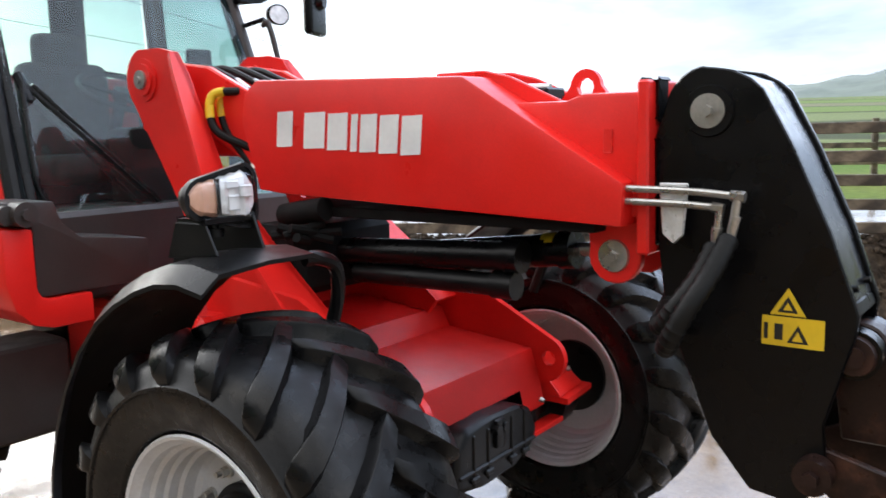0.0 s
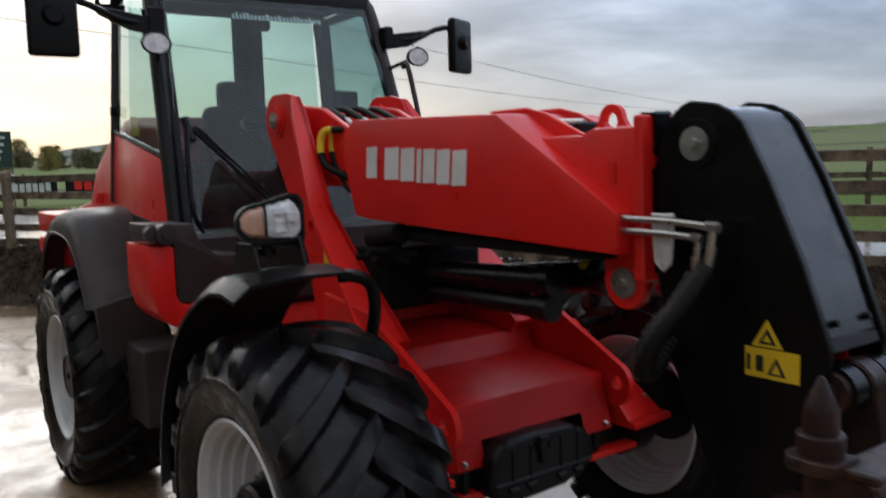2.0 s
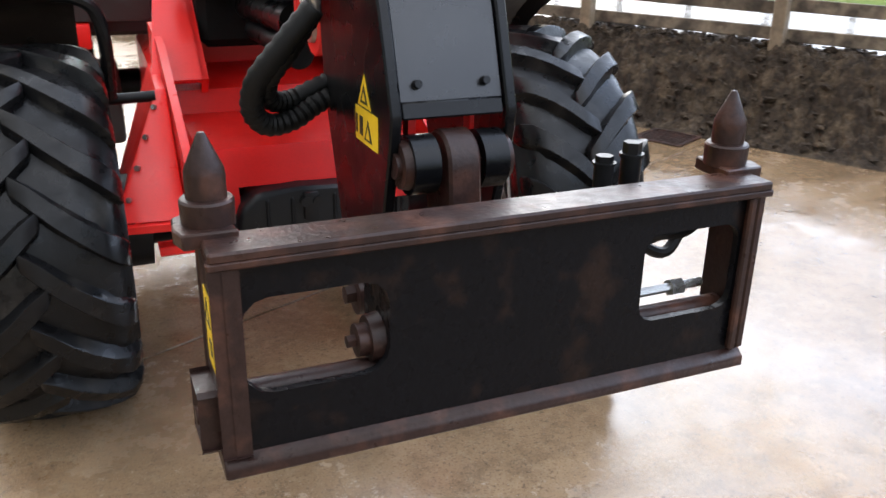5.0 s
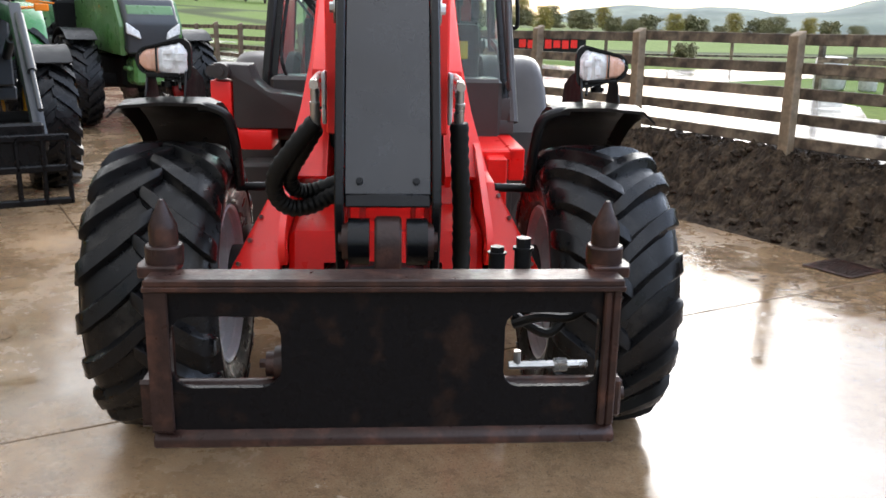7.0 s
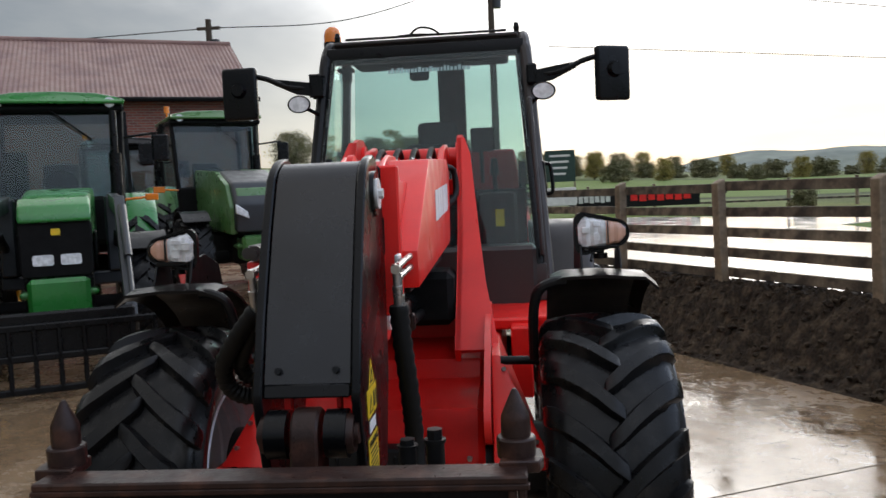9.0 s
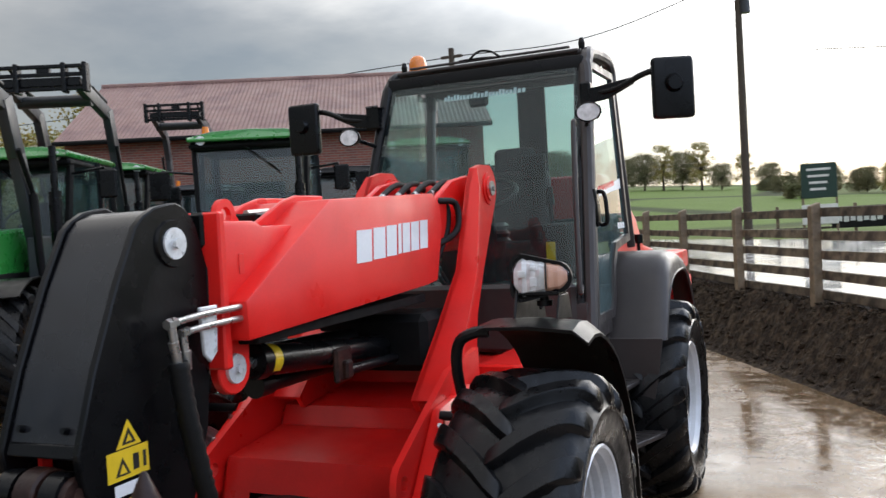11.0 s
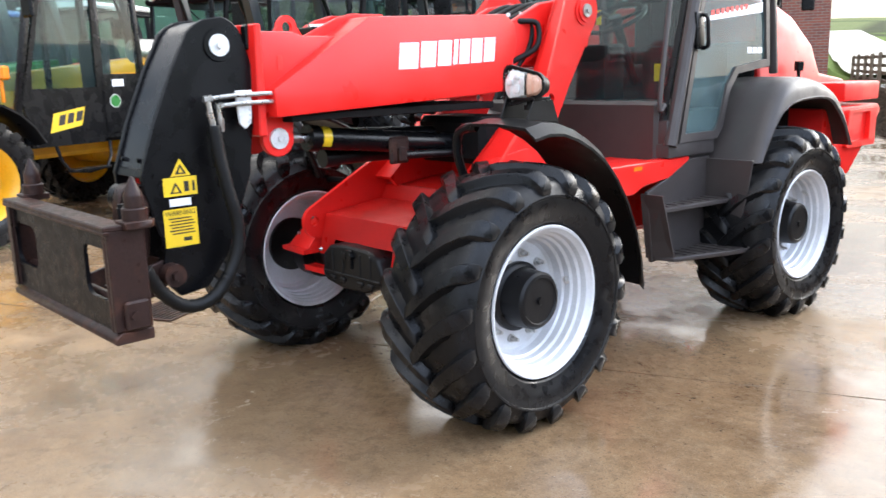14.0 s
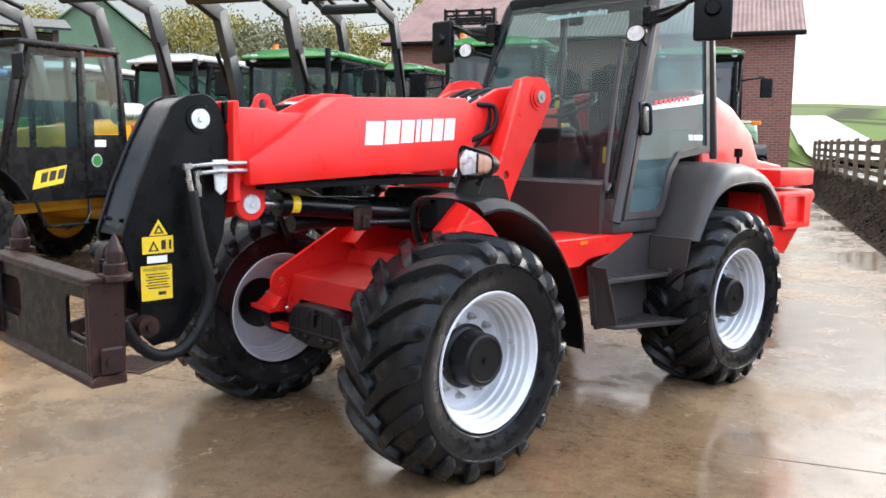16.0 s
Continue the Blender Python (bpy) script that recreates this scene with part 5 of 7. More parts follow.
def quad_bar(bm, p, q, w, d):
    """A square bar from p to q, w across and d deep."""
    p, q = Vector(p), Vector(q)
    t = bmesh.new()
    bmesh.ops.create_cube(t, size=1.0)
    for v in t.verts:
        v.co = Vector((v.co.x * w, v.co.y * d, v.co.z * (q - p).length))
    bevel(t, t.edges, 0.012, 2)
    return weld(bm, t, Matrix.Translation((p + q) / 2) @ (q - p).to_track_quat("Z", "Y").to_matrix().to_4x4())


def slab(bm, corners, thick):
    """A flat pane through four corners, thick metres deep."""
    vs = [Vector(c) for c in corners]
    n = (vs[1] - vs[0]).cross(vs[3] - vs[0]).normalized() * thick
    a, b = [bm.verts.new(v) for v in vs], [bm.verts.new(v + n) for v in vs]
    bm.faces.new(a)
    bm.faces.new(b[::-1])
    k = len(vs)
    for i in range(k):
        bm.faces.new((a[i], b[i], b[(i + 1) % k], a[(i + 1) % k]))
    return bm


cab = part("cab", prism(B(), [(0.30, 1.03), (0.30, 1.22), (0.40, 1.24), (1.38, 1.24), (1.38, 0.96), (0.36, 0.96)], -0.66, 0.66, 0.02, seg=2), GREY, loader, "grey-framed glazed operator cab", m=CAB)
FB, FT = 0.285, 0.785      # windscreen foot and head, along the machine
BW, TWD = 0.69, 0.605     # half width at the foot and at the roof
ZB, ZT = 1.06, 2.515
for s in (1, -1):
    k = (ZT - 0.16 - ZB) / (ZT - ZB)
    b = tube(B(), [(s * BW, FB, ZB), (s * (BW + (TWD - BW) * 0.5 * k), FB + 0.5 * k * (FT - FB), ZB + 0.5 * k * (ZT - ZB)), (s * (BW + (TWD - BW) * k), FB + k * (FT - FB), ZT - 0.16), (s * (TWD + 0.002), FT + 0.01, ZT - 0.04), (s * (TWD - 0.004), FT + 0.085, ZT + 0.022), (s * (TWD - 0.005), FT + 0.20, ZT + 0.040)], 0.037, 10)
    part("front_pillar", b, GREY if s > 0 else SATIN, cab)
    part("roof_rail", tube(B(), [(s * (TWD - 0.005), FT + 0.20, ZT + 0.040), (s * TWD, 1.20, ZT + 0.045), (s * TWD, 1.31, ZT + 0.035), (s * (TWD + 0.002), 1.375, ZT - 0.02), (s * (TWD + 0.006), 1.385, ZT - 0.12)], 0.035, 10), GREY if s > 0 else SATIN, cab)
    part("rear_pillar", quad_bar(B(), (s * (BW - 0.01), 1.40, 1.42), (s * (TWD + 0.006), 1.385, ZT - 0.10), 0.045, 0.05), GREY, cab)
    part("pane_seal", quad_bar(B(), (s * (BW - 0.045), FB - 0.008, ZB + 0.13), (s * (TWD - 0.04), FT - 0.04, ZT - 0.09), 0.035, 0.012), BLACK, cab)
b = box(B(), -0.57, 0.57, FT + 0.05, 1.34, ZT + 0.01, ZT + 0.055, 0.02, 2)
part("roof", b, GREY, cab, "low grey cab roof")
part("header_bar", quad_bar(B(), (-0.60, FT - 0.012, ZT - 0.05), (0.60, FT - 0.012, ZT - 0.05), 0.05, 0.10), SATIN, cab)
part("roof_edge", rod(rod(B(), (-0.56, FT + 0.03, ZT + 0.035), (0.56, FT + 0.03, ZT + 0.035), 0.013), (-0.5, FT + 0.08, ZT + 0.07), (0.5, FT + 0.08, ZT + 0.07), 0.008), GREY, cab)
part("floor_edge", prism(B(), [(0.262, 0.995), (0.262, 1.075), (0.72, 1.075), (0.72, 0.995)], -0.55, 0.70, 0.012, seg=2), GREY, cab)
part("sill_bar", quad_bar(B(), (-0.68, FB, ZB + 0.07), (0.68, FB, ZB + 0.07), 0.03, 0.14), GREY, cab)
ws = part("windscreen", glazing(slab(B(), [(-0.65, FB - 0.004, ZB + 0.14), (0.65, FB - 0.004, ZB + 0.14), (0.565, FT - 0.045, ZT - 0.07), (-0.565, FT - 0.045, ZT - 0.07)], 0.006)), GLASS, cab, "large tinted windscreen with dirt round the edge")
ws.visible_shadow = False
rw = part("rear_window", glazing(slab(B(), [(-0.60, 1.385, 1.45), (0.60, 1.385, 1.45), (0.55, 1.36, ZT - 0.04), (-0.55, 1.36, ZT - 0.04)], 0.006)), GLASS, cab)
rw.visible_shadow = False
# web address on the glass, as plain bars
slope = (FT - FB) / (ZT - ZB)
b = B()
rng = random.Random(8)
x = -0.22
while x < 0.26:
    w = rng.uniform(0.012, 0.022)
    z0, z1 = ZT - 0.175, ZT - 0.175 + rng.choice((0.024, 0.024, 0.034))
    y0 = FB + slope * (z0 - ZB) - 0.014
    slab(b, [(x, y0, z0), (x + w, y0, z0), (x + w, y0 + slope * (z1 - z0), z1), (x, y0 + slope * (z1 - z0), z1)], 0.0008)
    x += w + 0.006
part("web_address_bar", b, WHITE, ws, "white lettering bars on the glass")

# right side: door with curved foot over the mudguard
door_out = [(0.345, 1.075), (0.72, 1.075), (0.78, 1.13), (0.87, 1.34), (0.96, 1.43), (1.33, 1.47), (1.33, 2.48), (0.79, 2.48)]
door_in = [(0.395, 1.12), (0.70, 1.12), (0.745, 1.16), (0.835, 1.37), (0.94, 1.47), (1.29, 1.51), (1.285, 2.44), (0.82, 2.44)]


def leaning(bm, s):
    """Leans side panels inwards with height, as the cab does."""
    for v in bm.verts:
        v.co.x -= s * (BW - TWD) * max(0.0, v.co.z - ZB) / (ZT - ZB)
    return bm


for s in (1, -1):
    if s > 0:
        door = part("door", leaning(prism(B(), door_out, 0.685, 0.715, 0, holes=[door_in]), 1), GREY, cab, "grey-framed glass cab door, closed")
        pane = part("door_pane", glazing(leaning(prism(B(), door_in, 0.695, 0.700, 0), 1)), DOORGLASS, door)
        b = leaning(tube(box(B(), 0.71, 0.735, 0.50, 0.575, 1.57, 1.77, 0.012, 2), [(0.73, 0.555, 1.755), (0.765, 0.555, 1.74), (0.77, 0.555, 1.66), (0.765, 0.555, 1.59), (0.73, 0.555, 1.575)], 0.012, 8), 1)
        part("door_handle", b, BLACK, door)
        b = prism(B(), [(0.56, 1.715), (1.27, 1.785), (1.275, 1.845), (0.58, 1.735)], 0.7005, 0.7015, 0)
        part("model_sticker", leaning(b, 1), WHITE, door, "white band sticker with red model bars")
        b = B()
        for k in range(8):
            prism(b, [(0.70 + 0.052 * k, 1.752 + 0.006 * k), (0.732 + 0.052 * k, 1.756 + 0.006 * k), (0.732 + 0.052 * k, 1.786 + 0.006 * k), (0.70 + 0.052 * k, 1.782 + 0.006 * k)], 0.7015, 0.7022, 0)
        part("model_bar", leaning(b, 1), RED, door)
        b = leaning(box(box(box(B(), 0.7005, 0.7015, 1.09, 1.14, 1.545, 1.58, 0), 0.7005, 0.7015, 1.15, 1.20, 1.545, 1.58, 0), 0.7005, 0.7015, 1.21, 1.26, 1.545, 1.58, 0), 1)
        part("sticker_bar", b, WHITE, door)
        part("corner_glass", glazing(slab(B(), [(0.665, 0.33, 1.20), (0.655, 0.40, 1.20), (0.60, 0.80, 2.40), (0.605, 0.77, 2.40)], 0.004)), GLASS, cab)
    else:
        pane = part("side_window", glazing(leaning(prism(B(), [(0.50, 1.66), (1.33, 1.80), (1.33, 2.47), (0.80, 2.47)], -0.700, -0.695, 0), -1)), GLASS, cab, "tall tinted side window")
        part("side_panel", leaning(prism(B(), [(0.33, 1.15), (0.47, 1.63), (1.36, 1.79), (1.44, 1.30), (1.30, 1.16)], -0.712, -0.68, 0.008, seg=2), -1), RED, cab, "glossy red side panel below the window")
        part("window_seal", leaning(prism(B(), [(0.47, 1.635), (1.36, 1.795), (1.36, 1.815), (0.485, 1.66)], -0.715, -0.69, 0.003), -1), BLACK, cab)
        part("window_hinge", box(B(), -0.69, -0.66, 1.30, 1.34, 1.88, 1.94, 0.005), BLACK, cab)
    pane.visible_shadow = False

# inside: seat, steering wheel, console, rear pillar and mat
seat = part("operator_seat", box(box(box(B(), -0.24, 0.26, 0.90, 1.34, 1.36, 1.50, 0.06, 4), -0.21, 0.23, 1.16, 1.32, 1.46, 1.94, 0.075, 5), -0.12, 0.14, 1.19, 1.30, 1.90, 2.08, 0.05, 5), SEATM, cab, "dark cloth operator seat")
ring = [(0.19 * math.cos(a), 0.19 * math.sin(a), 0) for a in np.linspace(0, 2 * math.pi, 25)]
b = tube(B(), ring, 0.014, 8, 0)
for a in (0.5, 2.6, 4.7):
    rod(b, (0, 0, -0.02), (0.19 * math.cos(a), 0.19 * math.sin(a), 0), 0.011, seg=8)
rod(b, (0, 0, -0.04), (0, 0, 0.01), 0.04, seg=14)
rod(b, (0, 0, -0.45), (0, 0, -0.03), 0.03, seg=10)
part("steering_wheel", b, SATIN, cab, m=pose(0.0, 0.70, 1.78, 28))
part("dashboard", box(box(B(), -0.16, 0.16, 0.40, 0.60, 1.10, 1.62, 0.04, 2), 0.30, 0.52, 0.55, 1.15, 1.20, 1.60, 0.04, 2), DARK, cab)
part("console_label", box(B(), 0.40, 0.45, 0.545, 0.549, 1.40, 1.50, 0), YELLOW, cab)
part("joystick", rod(rod(B(), (0.40, 0.68, 1.58), (0.40, 0.66, 1.72), 0.014), (0.40, 0.66, 1.70), (0.40, 0.655, 1.80), 0.026, 0.02), SATIN, cab)
part("bellows", lathe(B(), [(0.0, 0), (0.07, 0.0), (0.05, 0.02), (0.065, 0.04), (0.045, 0.06), (0.06, 0.08), (0.04, 0.10), (0.0, 0.1)], 16, m=pose(0.15, 0.50, 1.52, 0, -90)), SATIN, cab)
part("monitor", box(rod(B(), (0.33, 0.60, 1.66), (0.33, 0.58, 1.90), 0.012), 0.27, 0.41, 0.57, 0.60, 1.84, 1.98, 0.01), SATIN, cab)
part("interior_mirror", box(B(), -0.10, 0.02, 0.78, 0.82, 2.30, 2.38, 0.015), SATIN, cab)
part("roof_console", box(B(), -0.50, 0.50, 0.90, 1.30, 2.44, 2.53, 0.03, 2), DARK, cab)
part("rear_trim", box(B(), -0.58, 0.58, 1.335, 1.36, 1.24, 1.62, 0.01), DARK, cab)
part("rear_post", box(B(), 0.02, 0.20, 1.31, 1.345, 1.45, 2.46, 0.01), DARK, cab)
part("yellow_notice", box(B(), -0.60, -0.56, 1.28, 1.284, 1.78, 1.88, 0), YELLOW, cab)

# wipers on the glass
b = quad_bar(B(), (-0.555, FB + 0.22, 1.80), (-0.02, FB + 0.01, 1.20), 0.024, 0.026)
quad_bar(b, (-0.535, FB + 0.20, 1.73), (-0.09, FB + 0.005, 1.185), 0.014, 0.016)
quad_bar(b, (-0.52, FB + 0.21, 1.79), (-0.21, FB + 0.105, 1.45), 0.020, 0.022)
rod(b, (-0.565, FB + 0.225, 1.83), (-0.545, FB + 0.18, 1.72), 0.020, seg=8)
tube(b, [(-0.56, FB + 0.20, 1.80), (-0.585, FB + 0.13, 1.60), (-0.60, FB + 0.06, 1.40), (-0.57, FB + 0.03, 1.28), (-0.60, FB + 0.01, 1.22)], 0.010, 8)
rod(b, (-0.20, FB + 0.10, 1.46), (-0.02, FB + 0.02, 1.22), 0.007, seg=6)
part("wiper", b, BLACK, cab, "long black windscreen wiper")
part("grab_handle", tube(B(), [(0.655, FB - 0.01, 1.28), (0.66, FB - 0.06, 1.31), (0.625, FB + 0.10, 2.05), (0.62, FB + 0.16, 2.10)], 0.014, 10, 4), GREY, cab)

# mirrors, round work lamps, beacon, roof lamps
for s in (1, -1):
    mc = Vector((s * 1.095, 0.58, 2.25))
    arm = part("mirror_arm", tube(box(B(), s * 0.61, s * 0.67, 0.60, 0.68, 2.22, 2.34, 0.01), [(s * 0.64, 0.63, 2.27), (s * 0.80, 0.60, 2.28), (s * 0.95, 0.60, 2.34), (mc.x - s * 0.02, 0.615, 2.36), (mc.x + s * 0.03, 0.63, 2.32), (mc.x, 0.62, 2.26)], 0.016, 10), BLACK, cab)
    part("mirror_web", prism(B(), [(s * 0.66, 2.22), (s * 0.66, 2.30), (s * 0.90, 2.335), (s * 0.90, 2.30), (s * 0.76, 2.235)], 0.600, 0.620, 0.004, axis="y"), BLACK, arm)
    part_turn = Matrix.Translation(mc) @ pose(0, 0, 0, 0, 0, s * 24 if s > 0 else 0) @ Matrix.Translation(-mc)
    head = box(B(), mc.x - 0.105, mc.x + 0.105, 0.545, 0.60, mc.z - 0.155, mc.z + 0.155, 0.03, 3)
    rod(head, (mc.x, 0.55, mc.z + 0.02), (mc.x, 0.515, mc.z + 0.02), 0.05, 0.035, seg=16)
    head.transform(part_turn)
    part("mirror_head", head, BLACK, arm, "large black door mirror")
    part("mirror_glass", box(B(), mc.x - 0.09, mc.x + 0.09, 0.601, 0.603, mc.z - 0.14, mc.z + 0.14, 0.001), MIRROR, arm, m=part_turn)
    lx = s * 0.70
    wl = part("round_lamp", lathe(B(), [(0.0, 0.0), (0.03, 0.0), (0.055, 0.03), (0.060, 0.055), (0.054, 0.060), (0.050, 0.052)], 24, m=pose(lx, 0.47, 2.155, 0, 0, -90) @ Matrix.Diagonal((1, 1.15, 0.85, 1))), BLACK, cab)
    part("lamp_face", lathe(B(), [(0.0, 0.05), (0.051, 0.052), (0.051, 0.056), (0.0, 0.057)], 24, m=pose(lx, 0.47, 2.155, 0, 0, -90) @ Matrix.Diagonal((1, 1.15, 0.85, 1))), LENSW, wl)
    part("lamp_stem", rod(B(), (lx - s * 0.02, 0.50, 2.14), (s * 0.635, 0.62, 2.11), 0.012), BLACK, wl)
    part("roof_lamp", rod(rod(B(), (s * 0.56, FT + 0.12, ZT + 0.04), (s * 0.56, FT + 0.12, ZT + 0.095), 0.014, 0.02), (s * 0.56, FT + 0.12, ZT + 0.09), (s * 0.56, FT + 0.12, ZT + 0.12), 0.020, 0.012), BLACK, cab)
part("cable_loop", tube(tube(B(), [(-0.10, FT + 0.03, ZT + 0.06), (-0.04, FT + 0.05, ZT + 0.11), (0.04, FT + 0.04, ZT + 0.10), (0.10, FT + 0.05, ZT + 0.06)], 0.007, 8), [(-0.16, FT + 0.04, ZT + 0.07), (-0.05, FT + 0.06, ZT + 0.075), (0.05, FT + 0.03, ZT + 0.065)], 0.005, 8), BLACK, cab)
bx, bv = -0.70, 1.40
bs = part("beacon", rod(rod(rod(B(), (bx, bv, 2.47), (bx, bv, 2.60), 0.014), (bx, bv, 2.60), (bx, bv, 2.67), 0.060, 0.064, seg=24), (bx, bv, 2.54), (bx, bv, 2.58), 0.030, seg=12), BLACK, cab, "beacon on a short black stem")
part("beacon_lens", lathe(B(), [(0.060, 0.0), (0.060, 0.05), (0.052, 0.085), (0.030, 0.105), (0.0, 0.11)], 24, m=pose(bx, bv, 2.67, 0, -90)), ORANGE, bs, "orange beacon dome")
part("beacon_bracket", box(B(), -0.69, -0.56, bv - 0.02, bv + 0.02, 2.46, 2.49, 0.004), BLACK, bs)

# lower left: red battery box with a grey top, bolt pod
out = [(-0.905, 1.29), (-0.80, 1.28), (-0.80, 1.075), (-0.785, 1.045), (-0.755, 1.035), (-0.60, 1.035), (-0.60, 0.93), (-0.75, 0.93), (-0.82, 0.95), (-0.88, 1.01), (-0.905, 1.10)]
part("tank_box", prism(B(), out, 1.15, 1.46, 0.012, axis="y", seg=2), RED, loader, "red moulded L-shaped corner box")
out = [(-0.90, 1.305), (-0.90, 1.375), (-0.71, 1.368), (-0.685, 1.29), (-0.62, 1.235), (-0.35, 1.20), (-0.35, 1.04), (-0.795, 1.04), (-0.795, 1.295)]
arm_o = part("corner_arm", prism(B(), out, 1.165, 1.42, 0.012, axis="y", seg=2), GREY, loader, "dark grey moulded arm with a bolt pod")
pod = rod(rod(B(), (-0.842, 1.10, 1.335), (-0.842, 1.17, 1.335), 0.042, seg=20), (-0.842, 1.085, 1.335), (-0.842, 1.10, 1.335), 0.020, seg=8)
part("bolt_pod", rod(pod, (-0.890, 1.13, 1.335), (-0.890, 1.17, 1.335), 0.032, seg=18), GREY, arm_o)
part("side_tank", box(B(), -0.855, -0.50, 0.37, 0.655, 0.42, 0.795, 0.035, 3), GREY, loader, "dark grey moulded tank", m=REAR)
part("side_board", prism(B(), [(-0.66, 1.04), (-0.975, 0.965), (-0.955, 0.76), (-0.90, 0.60), (-0.87, 0.44), (-0.62, 0.44)], 0.662, 0.69, 0.006, axis="y"), GREY, loader, m=REAR)
part("vent_panel", leaning(prism(B(), [(1.02, 1.375), (0.66, 1.345), (0.66, 1.225), (0.93, 1.215)], -0.717, -0.712, 0.002), -1), SATIN, cab)
b = prism(B(), [(0.25, 0.95), (0.25, 1.30), (0.55, 1.30), (0.60, 0.95)], -0.64, 0.64, 0.02)
part("bulkhead", b, GREY, loader, m=REAR)

# rear mudguards: moulded arches with a rounded shoulder
GUARD_TOP = [(0.715, 0.945), (0.800, 1.100), (0.895, 1.250), (0.985, 1.342), (1.08, 1.390), (1.22, 1.406), (1.40, 1.390), (1.57, 1.345), (1.72, 1.26), (1.84, 1.13), (1.93, 0.96)]
GUARD_LIP = [(0.745, 0.945), (0.835, 1.080), (0.925, 1.185), (1.02, 1.240), (1.12, 1.268), (1.28, 1.281), (1.42, 1.281), (1.55, 1.262), (1.66, 1.20), (1.775, 1.10), (1.88, 0.96)]


def moulded_guard():
    """Arch lofted between its crown line and its outer lip, 12 mm thick."""
    bm = B()
    n = 4
    crown = [(smooth_path([(0, *p) for p in GUARD_TOP], n)), (smooth_path([(0, *p) for p in GUARD_LIP], n))]
    section = [(0.60, 0.0), (0.86, 0.0), (0.915, 0.03), (0.952, 0.14), (0.975, 0.34), (0.986, 0.62), (0.992, 0.96), (0.998, 1.0)]
    for skin in (0, 1):
        rows = []
        for a, b in zip(*crown):
            row = []
            for x, f in section:
                y, z = a[1] + (b[1] - a[1]) * f, a[2] + (b[2] - a[2]) * f
                d = Vector((1.32 - y, 0.75 - z)).normalized() * 0.012 * skin
                row.append(bm.verts.new((x - 0.010 * skin * f, y + d.x, z + d.y)))
            rows.append(row)
        for p, q in zip(rows, rows[1:]):
            for i in range(len(section) - 1):
                f4 = (p[i], p[i + 1], q[i + 1], q[i])
                bm.faces.new(f4 if skin == 0 else f4[::-1]).smooth = True
        if skin == 0:
            first = rows
    for p0, p1, q0, q1 in [(first[k][e], first[k + 1][e], rows[k][e], rows[k + 1][e]) for e in (0, -1) for k in range(len(rows) - 1)] + [(first[e][k], first[e][k + 1], rows[e][k], rows[e][k + 1]) for e in (0, -1) for k in range(len(section) - 1)]:
        bm.faces.new((p0, p1, q1, q0))
    bmesh.ops.recalc_face_normals(bm, faces=bm.faces)
    return bm


for flip in (Matrix(), MIRX):
    part("rear_mudguard", weld(B(), moulded_guard(), flip), GREY, loader, "grey moulded rear mudguard with a rounded lip", m=REAR)

# added near-black sheets stand in for the shade inside the rear arches
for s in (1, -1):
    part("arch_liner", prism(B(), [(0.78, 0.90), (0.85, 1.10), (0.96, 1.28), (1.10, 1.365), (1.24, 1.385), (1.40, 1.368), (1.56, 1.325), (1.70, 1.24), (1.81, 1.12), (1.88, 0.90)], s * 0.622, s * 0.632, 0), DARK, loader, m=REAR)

# steps on the door side, narrower at the front
b = prism(B(), [(0.10, 0.83), (0.26, 0.88), (0.48, 0.975), (0.70, 0.975), (0.70, 0.44), (0.15, 0.44)], 0.675, 0.70, 0.004)
steps = part("step_unit", b, GREY, loader, "dark grey two-tread access steps", m=REAR)
part("front_board", slab(B(), [(0.66, 0.09, 0.82), (0.80, 0.085, 0.82), (0.815, 0.185, 0.48), (0.66, 0.15, 0.46)], 0.010), GREY, steps)
for z, plan in ((0.725, [(0.702, 0.115), (0.80, 0.115), (0.86, 0.655), (0.702, 0.655)]), (0.452, [(0.702, 0.165), (0.818, 0.185), (0.985, 0.640), (0.985, 0.66), (0.702, 0.66)])):
    t = part("tread", prism(B(), plan, z, z + 0.026, 0.004, axis="z"), GREY, steps)
    x1, y0, y1 = plan[1][0], plan[0][1], 0.64
    for k in range(7):
        y = y0 + 0.05 + k * (y1 - y0 - 0.08) / 6.5
        xo = plan[1][0] + (plan[2][0] - plan[1][0]) * (y - y0) / (y1 - y0) - 0.025
        part("grip_bar", box(B(), 0.72, xo, y, y + 0.012, z + 0.027, z + 0.032, 0.001), GREY, t)
part("rear_board", prism(B(), [(0.702, 0.965), (0.985, 0.965), (0.955, 0.76), (0.928, 0.62), (0.930, 0.565), (0.990, 0.485), (0.995, 0.440), (0.702, 0.440)], 0.662, 0.676, 0.003, axis="y"), GREY, steps)
bm = B()
box(bm, 0.32, 0.66, -0.30, 0.55, 0.93, 0.985, 0.01)
prism(bm, [(-0.30, 0.83), (-0.30, 0.992), (0.49, 0.992), (0.485, 0.965), (0.29, 0.885), (0.06, 0.865), (-0.02, 0.83)], 0.62, 0.70, 0.006)
prism(bm, [(-0.42, 0.62), (-0.42, 0.96), (-0.05, 0.96), (-0.05, 0.82), (-0.18, 0.62)], 0.50, 0.60, 0.008)
box(bm, -0.40, 0.45, -0.35, 0.60, 0.55, 0.93, 0.03)
part("rear_chassis", bm, RED, loader, "red rear chassis", m=REAR)
part("orange_marker", box(B(), 0.7005, 0.703, -0.03, 0.04, 0.955, 0.975, 0), ORANGE, loader, m=REAR)

# rear bonnet and counterweight
bm = B()
t = bmesh.new()
